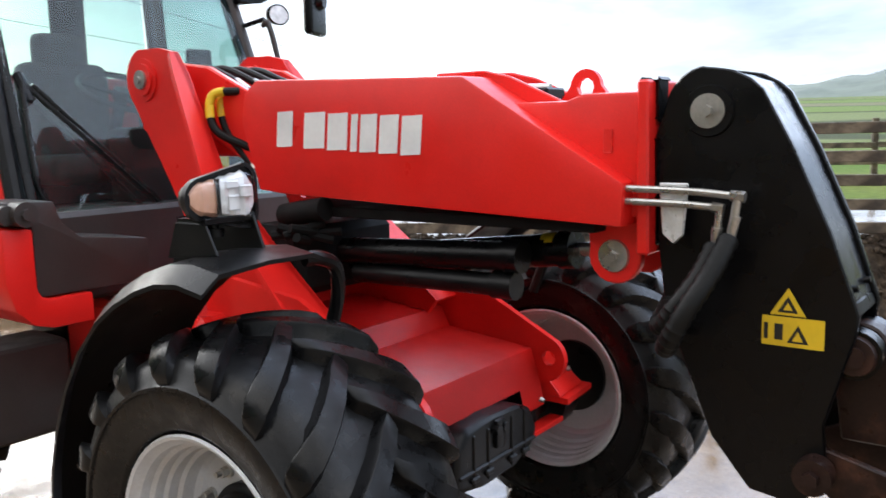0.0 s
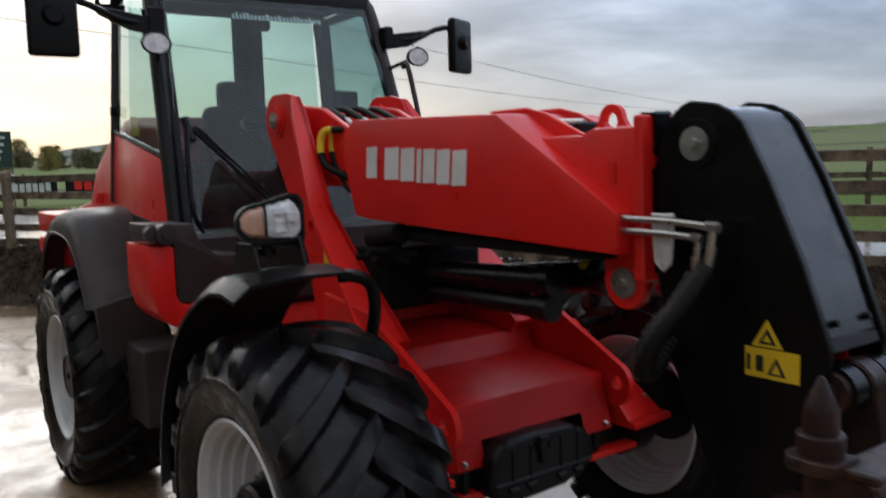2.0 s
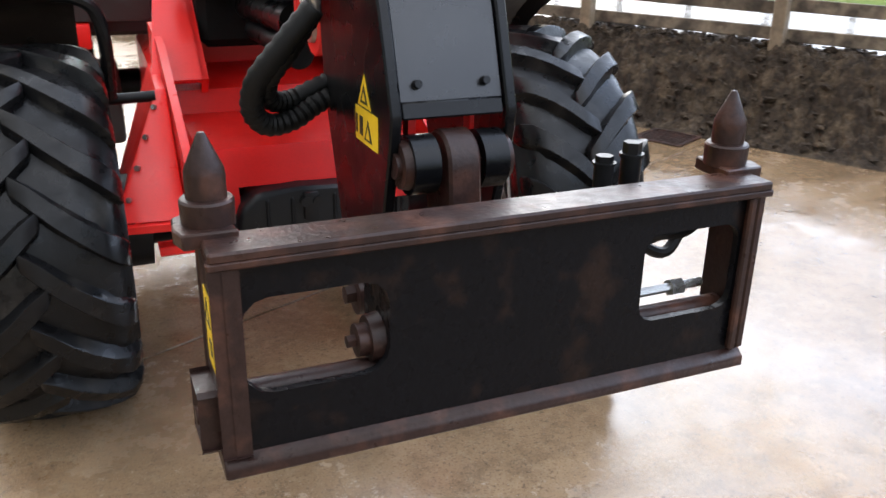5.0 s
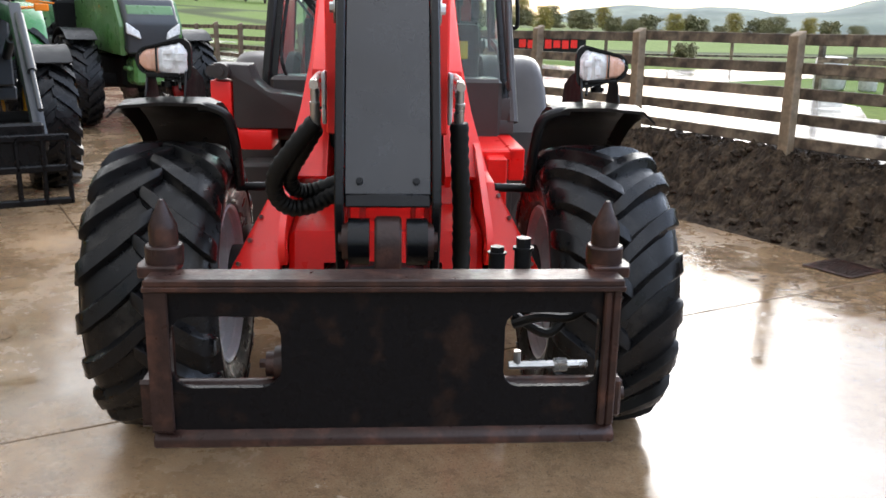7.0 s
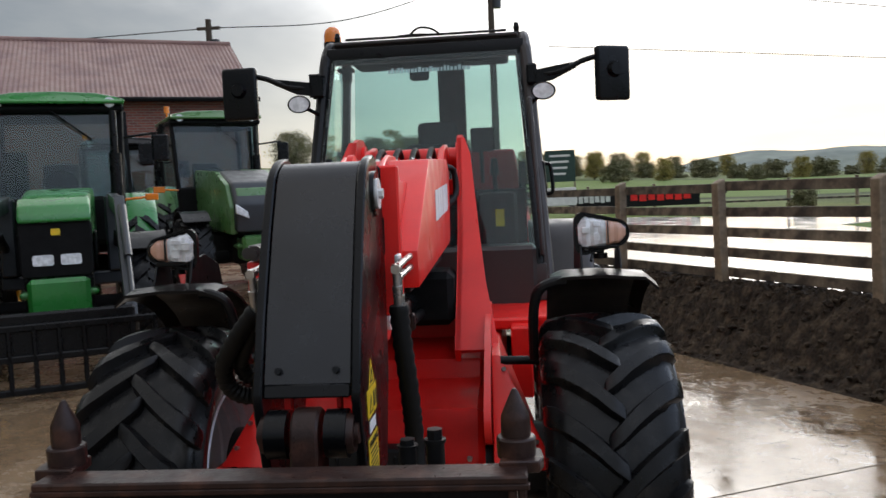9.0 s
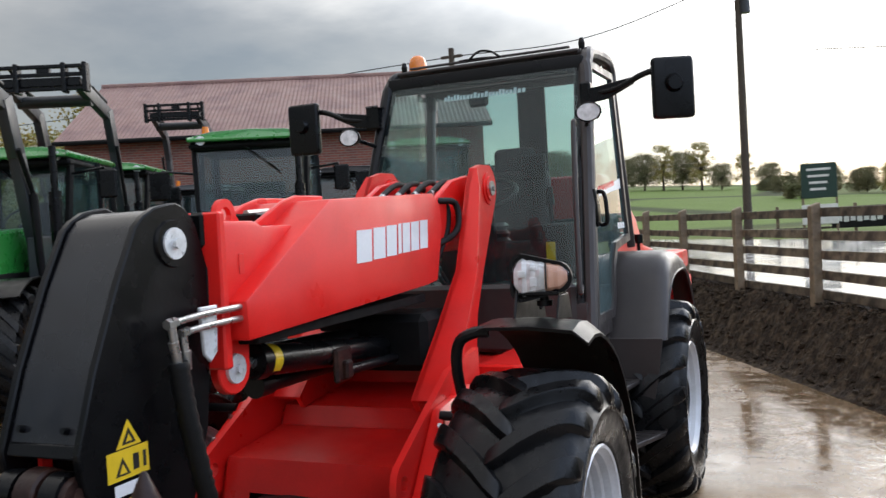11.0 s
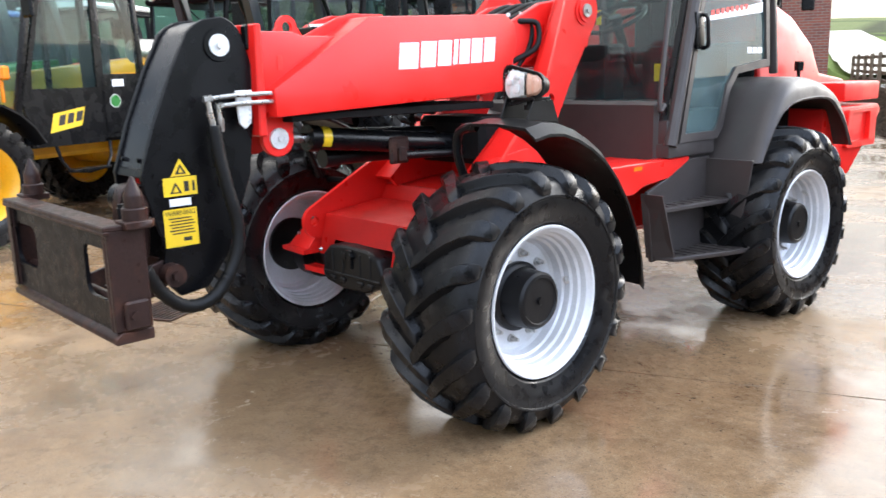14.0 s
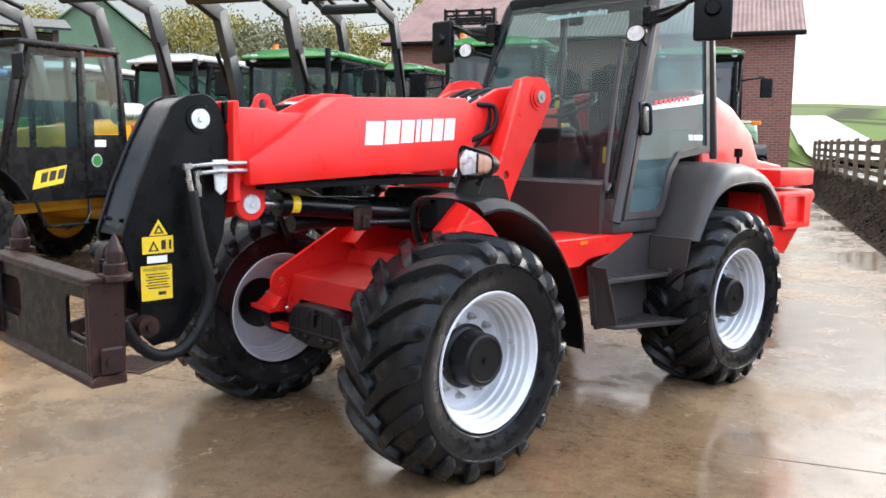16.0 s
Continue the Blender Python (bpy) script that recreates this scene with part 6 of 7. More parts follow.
side = [(1.42, 1.20), (1.42, 1.89), (1.60, 1.89), (1.90, 1.78), (2.12, 1.60), (2.19, 1.41), (2.58, 1.36), (2.58, 1.10), (1.42, 1.10)]
prism(t, side, -0.62, 0.62, 0.03, seg=3)
for v in t.verts:
    if v.co.z > 1.45:
        v.co.x *= 1.0 - 0.35 * (v.co.z - 1.45)
weld(bm, t)
bonnet = part("rear_bonnet", bm, RED_DULL, loader, "rounded glossy red engine cover", m=REAR)
b = B()
for k in range(8):
    box(b, 0.60, 0.625, 1.425, 1.52, 1.50 + 0.035 * k, 1.515 + 0.035 * k, 0.003)
box(b, 0.55, 0.60, 1.42, 1.53, 1.46, 1.80, 0.005)
part("intake_grille", b, BLACK, bonnet)
part("counterweight", prism(B(), [(1.75, 0.80), (1.75, 1.19), (2.60, 1.19), (2.65, 1.14), (2.47, 0.97), (2.18, 0.73)], -0.86, 0.86, 0.02, seg=2), RED, loader, "red cast rear counterweight", m=REAR)
for s in (0.62, -0.86):
    part("tail_box", box(B(), s, s + 0.24, 2.05, 2.60, 1.22, 1.345, 0.02, 2), RED, loader, m=REAR)
part("tail_recess", prism(B(), rrect(2.06, 2.50, 0.915, 1.165, 0.02, 3), 0.861, 0.890, 0, holes=[rrect(2.11, 2.40, 0.955, 1.145, 0.015, 3)]), RED, loader, m=REAR)
part("fuel_cap", rod(rod(B(), (-0.60, 1.95, 1.40), (-0.60, 1.95, 1.45), 0.04, seg=16), (-0.60, 1.95, 1.45), (-0.60, 1.95, 1.465), 0.03, seg=16), RED, loader, m=REAR)
part("rear_lamp", rod(rod(B(), (0.66, 1.80, 1.38), (0.66, 1.80, 1.43), 0.012), (0.66, 1.80, 1.43), (0.66, 1.80, 1.49), 0.03, seg=14), BLACK, loader, m=REAR)

# ---- parked machines ----
def wheel_set(name_parent, spots, rim_mat):
    """Lugged wheels shared by the parked machines: spots of (x, y, radius, width)."""
    for x, y, r, w in spots:
        key = (r, w)
        if key not in WHEELS:
            bm = B()
            lathe(bm, [(0.58 * r, -0.42 * w), (0.66 * r, -0.47 * w), (0.80 * r, -0.5 * w), (0.92 * r, -0.45 * w), (0.945 * r, 0), (0.92 * r, 0.45 * w), (0.80 * r, 0.5 * w), (0.66 * r, 0.47 * w), (0.58 * r, 0.42 * w)], 36)
            lug = {}
            for s in (1, -1):
                lb, prev = B(), None
                for a, dt, rt in ((-0.03, 0.0, r), (0.30, 0.20, r), (0.5, 0.34, 0.95 * r), (0.51, 0.38, 0.86 * r)):
                    ring = [lb.verts.new((s * a * w, q * math.cos(dt + o), q * math.sin(dt + o))) for q, o in ((0.90 * rt, -0.085), (rt, -0.06), (rt, 0.06), (0.90 * rt, 0.085))]
                    if prev:
                        for i in range(3):
                            lb.faces.new((prev[i], prev[i + 1], ring[i + 1], ring[i]))
                    else:
                        lb.faces.new(ring)
                    prev = ring
                lb.faces.new(prev)
                lug[s] = part("lug_shape", lb, RUBBER, smooth=28)
            me = part("tyre_shape", bm, RUBBER, smooth=28)
            rm = part("rim_shape", lathe(B(), [(0.58 * r, -0.42 * w), (0.60 * r, -0.44 * w), (0.56 * r, -0.40 * w), (0.52 * r, -0.1 * w), (0.0, -0.05 * w), (0.0, 0.0), (0.24 * r, 0.0), (0.26 * r, 0.12 * w), (0.34 * r, 0.13 * w), (0.40 * r, 0.02 * w), (0.48 * r, 0.05 * w), (0.55 * r, 0.38 * w), (0.60 * r, 0.45 * w), (0.58 * r, 0.42 * w)], 32), YPAINT)
            hb = part("hub_shape", lathe(B(), [(0.0, 0.0), (0.18 * r, 0.0), (0.17 * r, 0.25 * w), (0.12 * r, 0.3 * w), (0.0, 0.3 * w)], 20), YPAINT)
            WHEELS[key] = (me.data, rm.data, hb.data, lug[1].data, lug[-1].data)
            for o in (me, rm, hb, lug[1], lug[-1]):
                bpy.data.objects.remove(o)
        ty, ri, hu, lug_r, lug_l = WHEELS[key]
        m = Matrix.Translation((x, y, r)) @ (Matrix() if x > 0 else pose(0, 0, 0, 0, 180)) @ pose(0, 0, 0, 11 * (x + 3 * y))
        wl = new("wheel", ty)
        wl.parent, wl.matrix_basis = name_parent, m
        for k in range(40):
            o = new("lug", lug_r if k % 2 else lug_l)
            o.parent, o.matrix_basis = wl, pose(0, 0, 0, 9 * k)
        for nm, me in (("rim", ri), ("hub", hu)):
            o = new(nm, me)
            o.parent = wl
            o.material_slots[0].link = "OBJECT"
            o.material_slots[0].material = rim_mat


WHEELS = {}


def tractor(m, label, paint, roof_mat, rim_mat, lift=None, high=2.92, hood_len=2.2, lamp_row=True, bulk=1.0):
    """Farm tractor, facing -y, origin on the ground below the rear axle. lift: raised loader arms (height of carriage) or a lowered carriage."""
    t = thing("tractor", label, "tractor", m, group="parked tractors")
    wheel_set(t, [(0.82 * bulk, 0, 0.86, 0.52), (-0.82 * bulk, 0, 0.86, 0.52), (0.80 * bulk, -2.55, 0.64, 0.42), (-0.80 * bulk, -2.55, 0.64, 0.42)], rim_mat)
    b = box(B(), -0.30, 0.30, -3.0, 0.3, 0.55, 1.0, 0.05)
    rod(b, (-0.8, -2.55, 0.64), (0.8, -2.55, 0.64), 0.10)
    rod(b, (-0.8, 0, 0.86), (0.8, 0, 0.86), 0.16)
    part("chassis", b, DARK, t)
    # bonnet: rounded top that drops to the nose
    y1 = -0.85 - hood_len
    prof = [(-0.85, 1.0), (-0.85, 1.86), (-1.4, 1.84), (y1 + 0.35, 1.74), (y1 + 0.10, 1.66), (y1, 1.52), (y1 + 0.02, 1.0)]
    hb = bmesh.new()
    prism(hb, prof, -0.36, 0.36, 0.07, seg=3)
    for v in hb.verts:
        v.co.x *= 1.0 - 0.20 * max(0.0, (-1.2 - v.co.y) / hood_len)
    hood_o = part("bonnet", hb, paint, t)
    part("grille", prism(B(), rrect(-0.315, 0.315, 0.99, 1.51, 0.05), y1 - 0.05, y1 + 0.03, 0.012, axis="y"), DARK, hood_o)
    part("nose_cap", prism(B(), [(y1 - 0.09, 1.50), (y1 - 0.085, 1.56), (y1 - 0.02, 1.655), (y1 + 0.16, 1.735), (y1 + 0.16, 1.50)], -0.315, 0.315, 0.04, seg=3), paint, hood_o)
    for s in (1, -1):
        part("head_lamp", prism(B(), rrect(s * 0.03 if s > 0 else -0.21, 0.21 if s > 0 else -0.03, 1.10, 1.20, 0.02), y1 - 0.060, y1 - 0.046, 0, axis="y"), LENSW, hood_o)
        part("side_panel", box(B(), s * 0.33, s * 0.355, y1 + 0.4, -0.95, 1.02, 1.38, 0.01), DARK, hood_o)
    part("badge", prism(B(), rrect(-0.04, 0.04, 1.38, 1.44, 0.01), y1 - 0.058, y1 - 0.048, 0, axis="y"), YELLOW, hood_o)
    part("front_weight", box(box(B(), -0.27, 0.27, y1 - 0.12, y1 + 0.3, 0.62, 0.98, 0.04), -0.34, 0.34, y1 - 0.05, y1 + 0.2, 0.80, 0.86, 0.02), paint, t)
    # cab
    zt = high - 0.12
    cabo = part("cab", box(box(B(), -0.72, 0.72, -0.88, 0.72, 1.18, 1.42, 0.03), -0.70, 0.70, -0.95, -0.80, 1.2, 1.75, 0.04), DARK, t)
    for s in (1, -1):
        part("pillar", quad_bar(quad_bar(quad_bar(B(), (s * 0.66, -0.88, 1.35), (s * 0.72, -0.72, zt), 0.06, 0.07), (s * 0.80, -0.02, 1.35), (s * 0.78, 0.02, zt), 0.05, 0.06), (s * 0.74, 0.72, 1.42), (s * 0.70, 0.66, zt), 0.07, 0.08), DARK, cabo)
        o = part("side_glass", glazing(slab(B(), [(s * 0.68, -0.86, 1.40), (s * 0.80, 0.0, 1.40), (s * 0.77, 0.02, zt), (s * 0.71, -0.74, zt)], 0.006)), GLASS, cabo)
        o.visible_shadow = False
        o = part("quarter_glass", glazing(slab(B(), [(s * 0.80, 0.0, 1.45), (s * 0.74, 0.70, 1.45), (s * 0.70, 0.66, zt), (s * 0.77, 0.02, zt)], 0.006)), GLASS, cabo)
        o.visible_shadow = False
        fpts = [(-0.75, 1.15), (-0.55, 1.55), (-0.2, 1.78), (0.2, 1.80), (0.55, 1.68), (0.85, 1.35)]
        part("rear_mudguard", sheet(B(), fpts, s * 0.62, s * 1.08, 0.03, 0.05), paint, t)
        part("front_mudguard", sheet(B(), [(-2.55 + 0.70 * math.cos(a), 0.64 + 0.70 * math.sin(a)) for a in np.radians(np.linspace(128, 38, 8))][::-1], s * 0.60, s * 1.0, 0.015, 0.01), SATIN, t)
        arm = part("mirror", box(rod(B(), (s * 0.72, -0.74, 2.45), (s * 1.12, -0.80, 2.50), 0.016), s * 1.05, s * 1.25, -0.83, -0.77, 2.15, 2.48, 0.02), BLACK, cabo)
        part("cab_lamp", rod(B(), (s * 0.60, -0.80, zt + 0.02), (s * 0.60, -0.88, zt + 0.02), 0.06, seg=16), LENSW, cabo)
        part("indicator", box(rod(B(), (s * 0.7, -0.9, 1.7), (s * 0.95, -0.92, 1.72), 0.015), s * 0.93, s * 1.08, -0.95, -0.89, 1.68, 1.76, 0.01), ORANGE, cabo)
    for o in (part("windscreen", glazing(slab(B(), [(-0.66, -0.90, 1.45), (0.66, -0.90, 1.45), (0.70, -0.74, zt), (-0.70, -0.74, zt)], 0.006)), GLASS, cabo),
              part("rear_glass", glazing(slab(B(), [(-0.70, 0.72, 1.45), (0.70, 0.72, 1.45), (0.66, 0.67, zt), (-0.66, 0.67, zt)], 0.006)), GLASS, cabo)):
        o.visible_shadow = False
    roof = prism(B(), [(-0.76, zt), (-0.775, zt + 0.05), (-0.70, high - 0.03), (-0.45, high + 0.02), (0.0, high + 0.035), (0.45, high + 0.02), (0.70, high - 0.03), (0.775, zt + 0.05), (0.76, zt)], -0.93, 0.78, 0.025, axis="y", seg=2)
    for v in roof.verts:
        if v.co.z > zt + 0.06 and v.co.y < -0.6:
            v.co.y += 0.12
    part("roof", roof, roof_mat, cabo)
    part("roof_lining", box(B(), -0.76, 0.76, -0.86, 0.74, zt - 0.09, zt - 0.002, 0.03), DARK, cabo)
    part("seat", box(box(B(), -0.24, 0.24, -0.05, 0.40, 1.42, 1.60, 0.05, 2), -0.22, 0.22, 0.30, 0.44, 1.55, 2.20, 0.05, 2), SEATM, cabo)
    ringp = [(0.2 * math.cos(a), -0.42 + 0.1 * math.sin(a), 1.92 + 0.17 * math.sin(a)) for a in np.linspace(0, 2 * math.pi, 17)]
    part("steering_wheel", rod(tube(B(), ringp, 0.016, 6, 0), (0, -0.42, 1.9), (0, -0.62, 1.5), 0.03), SATIN, cabo)
    part("wiper", rod(B(), (-0.1, -0.83, zt - 0.03), (0.38, -0.87, zt - 0.42), 0.012, seg=6), BLACK, cabo)
    part("exhaust", rod(rod(B(), (0.62, -0.98, 1.5), (0.62, -0.98, 2.25), 0.07), (0.62, -0.98, 2.2), (0.62, -0.98, 2.75), 0.04), BLACK, t)
    part("beacon", rod(rod(B(), (-0.68, -0.1, high - 0.02), (-0.68, -0.1, high + 0.06), 0.02), (-0.68, -0.1, high + 0.05), (-0.68, -0.1, high + 0.17), 0.05, 0.045, seg=14), ORANGE, cabo)
    if lift is None:
        return t
    ld = part("loader_frame", box(B(), -0.64, 0.64, -1.40, -1.22, 0.75, 0.90, 0.02), DKGREY, t, "dark grey front loader frame")
    for s in (1, -1):
        part("loader_tower", box(B(), min(s * 0.46, s * 0.62), max(s * 0.46, s * 0.62), -1.45, -1.15, 0.90, 1.75, 0.02), DKGREY, ld)
    if lift == "down":
        for s in (1, -1):
            part("loader_arm", quad_bar(quad_bar(B(), (s * 0.55, -1.30, 1.70), (s * 0.58, -2.70, 1.62), 0.10, 0.16), (s * 0.58, -2.66, 1.68), (s * 0.60, -3.75, 0.55), 0.10, 0.15), DKGREY, ld)
            part("loader_ram", rod(rod(B(), (s * 0.57, -1.40, 1.2), (s * 0.57, -2.2, 1.40), 0.045), (s * 0.57, -2.2, 1.40), (s * 0.58, -2.62, 1.52), 0.025), DKGREY, ld)
            part("tilt_ram", rod(rod(B(), (s * 0.60, -2.85, 1.62), (s * 0.61, -3.4, 1.15), 0.04), (s * 0.61, -3.4, 1.15), (s * 0.61, -3.75, 0.85), 0.022), DKGREY, ld)
        b = box(B(), -0.80, 0.80, -3.86, -3.80, 0.60, 0.66, 0.01)
        for z in (0.34, 0.06):
            box(b, -0.80, 0.80, -3.86, -3.80, z, z + 0.06, 0.01)
        for k in range(9):
            box(b, -0.80 + 0.195 * k, -0.76 + 0.195 * k, -3.86, -3.80, 0.06, 0.65, 0.01)
        box(b, -0.62, 0.62, -3.82, -3.72, 0.35, 0.75, 0.02)
        part("loader_carriage", b, BLACK, ld)
        return t
    zc, yc = lift
    ky, kz = yc + 1.2, zc - 0.18
    for s in (1, -1):
        x0, x1 = s * 0.50, s * 0.46
        part("loader_arm", quad_bar(quad_bar(quad_bar(B(), (x0, -1.28, 1.60), (x0, ky + 0.10, kz - 0.45), 0.11, 0.20), (x0, ky + 0.12, kz - 0.55), (x0, ky - 0.10, kz + 0.02), 0.112, 0.21), (x0, ky, kz - 0.06), (x1, yc + 0.12, zc + 0.06), 0.10, 0.19), DKGREY, ld)
        part("loader_ram", rod(rod(B(), (x0 + s * 0.09, -1.40, 1.25), (x0 + s * 0.09, -1.50, 2.20), 0.045), (x0 + s * 0.09, -1.5, 2.2), (x0 + s * 0.09, ky - 0.05, kz - 0.5), 0.028), SATIN, ld)
        part("tilt_ram", rod(rod(B(), (x1, ky - 0.05, kz + 0.16), (x1, ky - 0.6, kz + 0.27), 0.04), (x1, ky - 0.6, kz + 0.27), (x1, yc + 0.1, zc + 0.32), 0.022), SATIN, ld)
    part("cross_tube", rod(B(), (-0.5, yc + 0.45, zc - 0.10), (0.5, yc + 0.45, zc - 0.10), 0.085, seg=16), DKGREY, ld)
    b = B()
    for z in (0.0, 0.19, 0.30):
        box(b, -0.62, 0.62, yc - 0.05, yc + 0.01, zc + z - 0.03, zc + z + 0.02, 0.008)
    for x in (-0.62, -0.34, 0.28, 0.56):
        box(b, x, x + 0.06, yc - 0.08, yc + 0.08, zc - 0.06, zc + 0.34, 0.01)
    box(b, -0.52, 0.52, yc - 0.02, yc + 0.03, zc + 0.03, zc + 0.15, 0.01)
    box(b, -0.05, 0.12, yc - 0.04, yc + 0.05, zc + 0.17, zc + 0.30, 0.01)
    part("loader_carriage", b, BLACK, ld)
    return t


def at_uv(u, v, turn=0.0, z=0.0):
    return Matrix.Translation(uv(u, v, z)) @ pose(0, 0, 0, 0, 0, ANG + turn)


tractor(at_uv(-1.36, 8.6), "green tractor with a lowered grey front loader in the yard", JDG, JDG, YPAINT, "down", 2.96)
tractor(at_uv(-3.96, 7.52), "green tractor with raised grey loader arms", JDG, JDG, YPAINT, (3.32, -2.95), 2.75)
tractor(at_uv(-4.2, 11.6), "green tractor with a raised loader behind the front row", JDG, JDG, YPAINT, (3.76, -2.95), 2.9)
tractor(at_uv(-4.0, 18.2), "dark tractor with a raised loader beside the barn", DKGREY, DKGREY, CREAM, (4.2, -2.95), 2.9)
tractor(at_uv(-6.7, 8.5, -2), "red tractor with a white roof and raised loader", RED, CREAM, CREAM, (3.6, -2.95), 2.83)
tractor(at_uv(-9.6, 8.8, 3), "green tractor with a white roof and raised loader arms", JDG, CREAM, YPAINT, (3.6, -2.9), 2.8)
tractor(at_uv(-12.6, 9.0, 0), "blue tractor at the end of the row", BLUE, BLUE, CREAM, None, 2.85)
sage = tractor(at_uv(1.14, 14.1, 4) @ Matrix.Scale(1.1, 4), "sage green tractor with red wheel rims by the barn", FENG, FENG, RED_DULL, None, 3.0, 2.5)
part("mesh_nose", prism(B(), [(-3.48, 1.02), (-3.50, 1.45), (-3.30, 1.74), (-2.55, 1.95), (-2.45, 1.30)], -0.36, 0.36, 0.06, seg=3), DKGREY, sage, "dark mesh nose panel")
for x in (0.375, -0.375):
    part("bonnet_cheek", prism(B(), [(-3.40, 1.0), (-3.42, 1.40), (-3.20, 1.72), (-2.50, 1.94), (-0.95, 2.02), (-0.95, 1.10)], x - 0.05, x + 0.05, 0.04, seg=2), FENG, sage)
    part("nose_lamp", prism(B(), [(x * 0.45, 1.22), (x * 0.95, 1.30), (x * 0.95, 1.44), (x * 0.50, 1.32)], -3.53, -3.49, 0.01, axis="y"), LENSW, sage)
tractor(at_uv(-0.4, 15.6, 0), "dark tractor with red wheel rims between the green ones", DKGREY, SATIN, RED_DULL, None, 2.95)


def telehandler(m):
    """Yellow and black telescopic handler, facing -y, origin on the ground between the axles."""
    t = thing("telehandler", "yellow and black telehandler with wet tyres", "telehandler", m)
    wheel_set(t, [(0.95, -1.42, 0.66, 0.44), (-0.95, -1.42, 0.66, 0.44), (0.95, 1.35, 0.66, 0.44), (-0.95, 1.35, 0.66, 0.44)], YPAINT)
    b = box(B(), -0.5, 0.5, -1.9, 2.1, 0.55, 0.95, 0.05)
    rod(b, (-0.9, -1.42, 0.44), (0.9, -1.42, 0.44), 0.11)
    rod(b, (-0.9, 1.35, 0.44), (0.9, 1.35, 0.44), 0.11)
    part("chassis", b, YPAINT, t)
    part("engine_pod", box(B(), -1.0, -0.45, -0.2, 1.9, 0.85, 1.22, 0.08, 2), YPAINT, t)
    part("tail", box(B(), -0.45, 1.0, 0.85, 2.2, 0.95, 1.35, 0.08, 2), YPAINT, t)
    part("boom", quad_bar(B(), (-0.2, 1.9, 1.50), (-0.2, -2.9, 1.05), 0.34, 0.36), YPAINT, t)
    part("boom_nose", quad_bar(B(), (-0.2, -2.9, 1.05), (-0.2, -3.3, 0.5), 0.26, 0.32), BLACK, t)
    for s in (1, -1):
        part("mudguard", sheet(B(), [(-1.42 + 0.76 * math.cos(a), 0.66 + 0.74 * math.sin(a)) for a in np.radians(np.linspace(140, 25, 9))][::-1], s * 0.70, s * 1.18, 0.02, 0.04), SATIN, t)
    part("air_cleaner", rod(rod(B(), (0.75, 0.95, 1.72), (0.75, 1.30, 1.72), 0.14, seg=20), (0.75, 1.3, 1.72), (0.75, 1.38, 1.72), 0.09, seg=20), STEEL, t)
    cabo = part("cab", box(B(), 0.12, 1.02, -0.78, 0.78, 0.72, 1.10, 0.04), BLACK, t)
    zt = 2.42
    for x in (0.14, 1.0):
        part("pillar", quad_bar(quad_bar(quad_bar(B(), (x, -0.86, 1.05), (x, -0.55, zt), 0.06, 0.07), (x, 0.20, 0.85), (x, 0.22, zt), 0.06, 0.06), (x, 0.80, 1.1), (x, 0.74, zt), 0.07, 0.07), BLACK, cabo)
    door = part("door", prism(B(), [(-0.74, 0.72), (0.18, 0.72), (0.20, 2.38), (-0.48, 2.38), (-0.80, 1.20)], 1.0, 1.03, 0, holes=[[(-0.68, 1.32), (0.13, 1.32), (0.15, 2.32), (-0.44, 2.32), (-0.66, 1.50)]]), BLACK, cabo, "black cab door with a yellow emblem")
    part("emblem", prism(B(), [(-0.52, 0.86), (-0.12, 0.92), (-0.06, 1.12), (-0.46, 1.06)], 1.031, 1.034, 0), YELLOW, door, "yellow parallelogram emblem")
    b = B()
    for k in range(3):
        prism(b, [(-0.42 + 0.11 * k, 0.93 + 0.016 * k), (-0.34 + 0.11 * k, 0.942 + 0.016 * k), (-0.31 + 0.11 * k, 1.05 + 0.016 * k), (-0.39 + 0.11 * k, 1.038 + 0.016 * k)], 1.034, 1.037, 0)
    part("emblem_bar", b, INK, door)
    part("round_sticker", lathe(B(), [(0.0, 0.0), (0.075, 0.0), (0.075, 0.003), (0.0, 0.003)], 20, m=pose(1.031, 0.36, 1.16)), CREAM, cabo)
    part("green_disc", lathe(B(), [(0.0, 0.0), (0.065, 0.0), (0.065, 0.003), (0.0, 0.003)], 20, m=pose(1.0345, 0.36, 1.16)), JDG, cabo)
    part("plate", box(B(), 1.031, 1.034, 0.34, 0.50, 1.32, 1.40, 0), WHITE, cabo)
    part("lower_panel", box(B(), 1.0, 1.03, 0.20, 0.80, 0.80, 1.46, 0.01), BLACK, cabo)
    for nm, c in (("door_glass", [(1.012, -0.68, 1.30), (1.012, 0.15, 1.30), (1.012, 0.16, 2.34), (1.012, -0.46, 2.34)]), ("rear_side_glass", [(1.012, 0.24, 1.47), (1.012, 0.78, 1.47), (1.012, 0.74, 2.36), (1.012, 0.25, 2.36)]),
                  ("windscreen", [(0.16, -0.86, 1.12), (0.98, -0.86, 1.12), (0.98, -0.56, zt - 0.04), (0.16, -0.56, zt - 0.04)]), ("far_glass", [(0.14, -0.7, 1.3), (0.14, 0.75, 1.3), (0.14, 0.72, 2.36), (0.14, -0.5, 2.36)])):
        o = part(nm, glazing(slab(B(), c, 0.006)), GLASS, cabo)
        o.visible_shadow = False
    part("roof", box(B(), 0.11, 1.035, -0.60, 0.78, zt - 0.03, zt + 0.05, 0.035, 3), BLACK, cabo)
    part("seat", box(box(B(), 0.36, 0.80, 0.10, 0.55, 1.15, 1.30, 0.05, 2), 0.38, 0.78, 0.45, 0.58, 1.28, 1.85, 0.05, 2), SEATM, cabo)
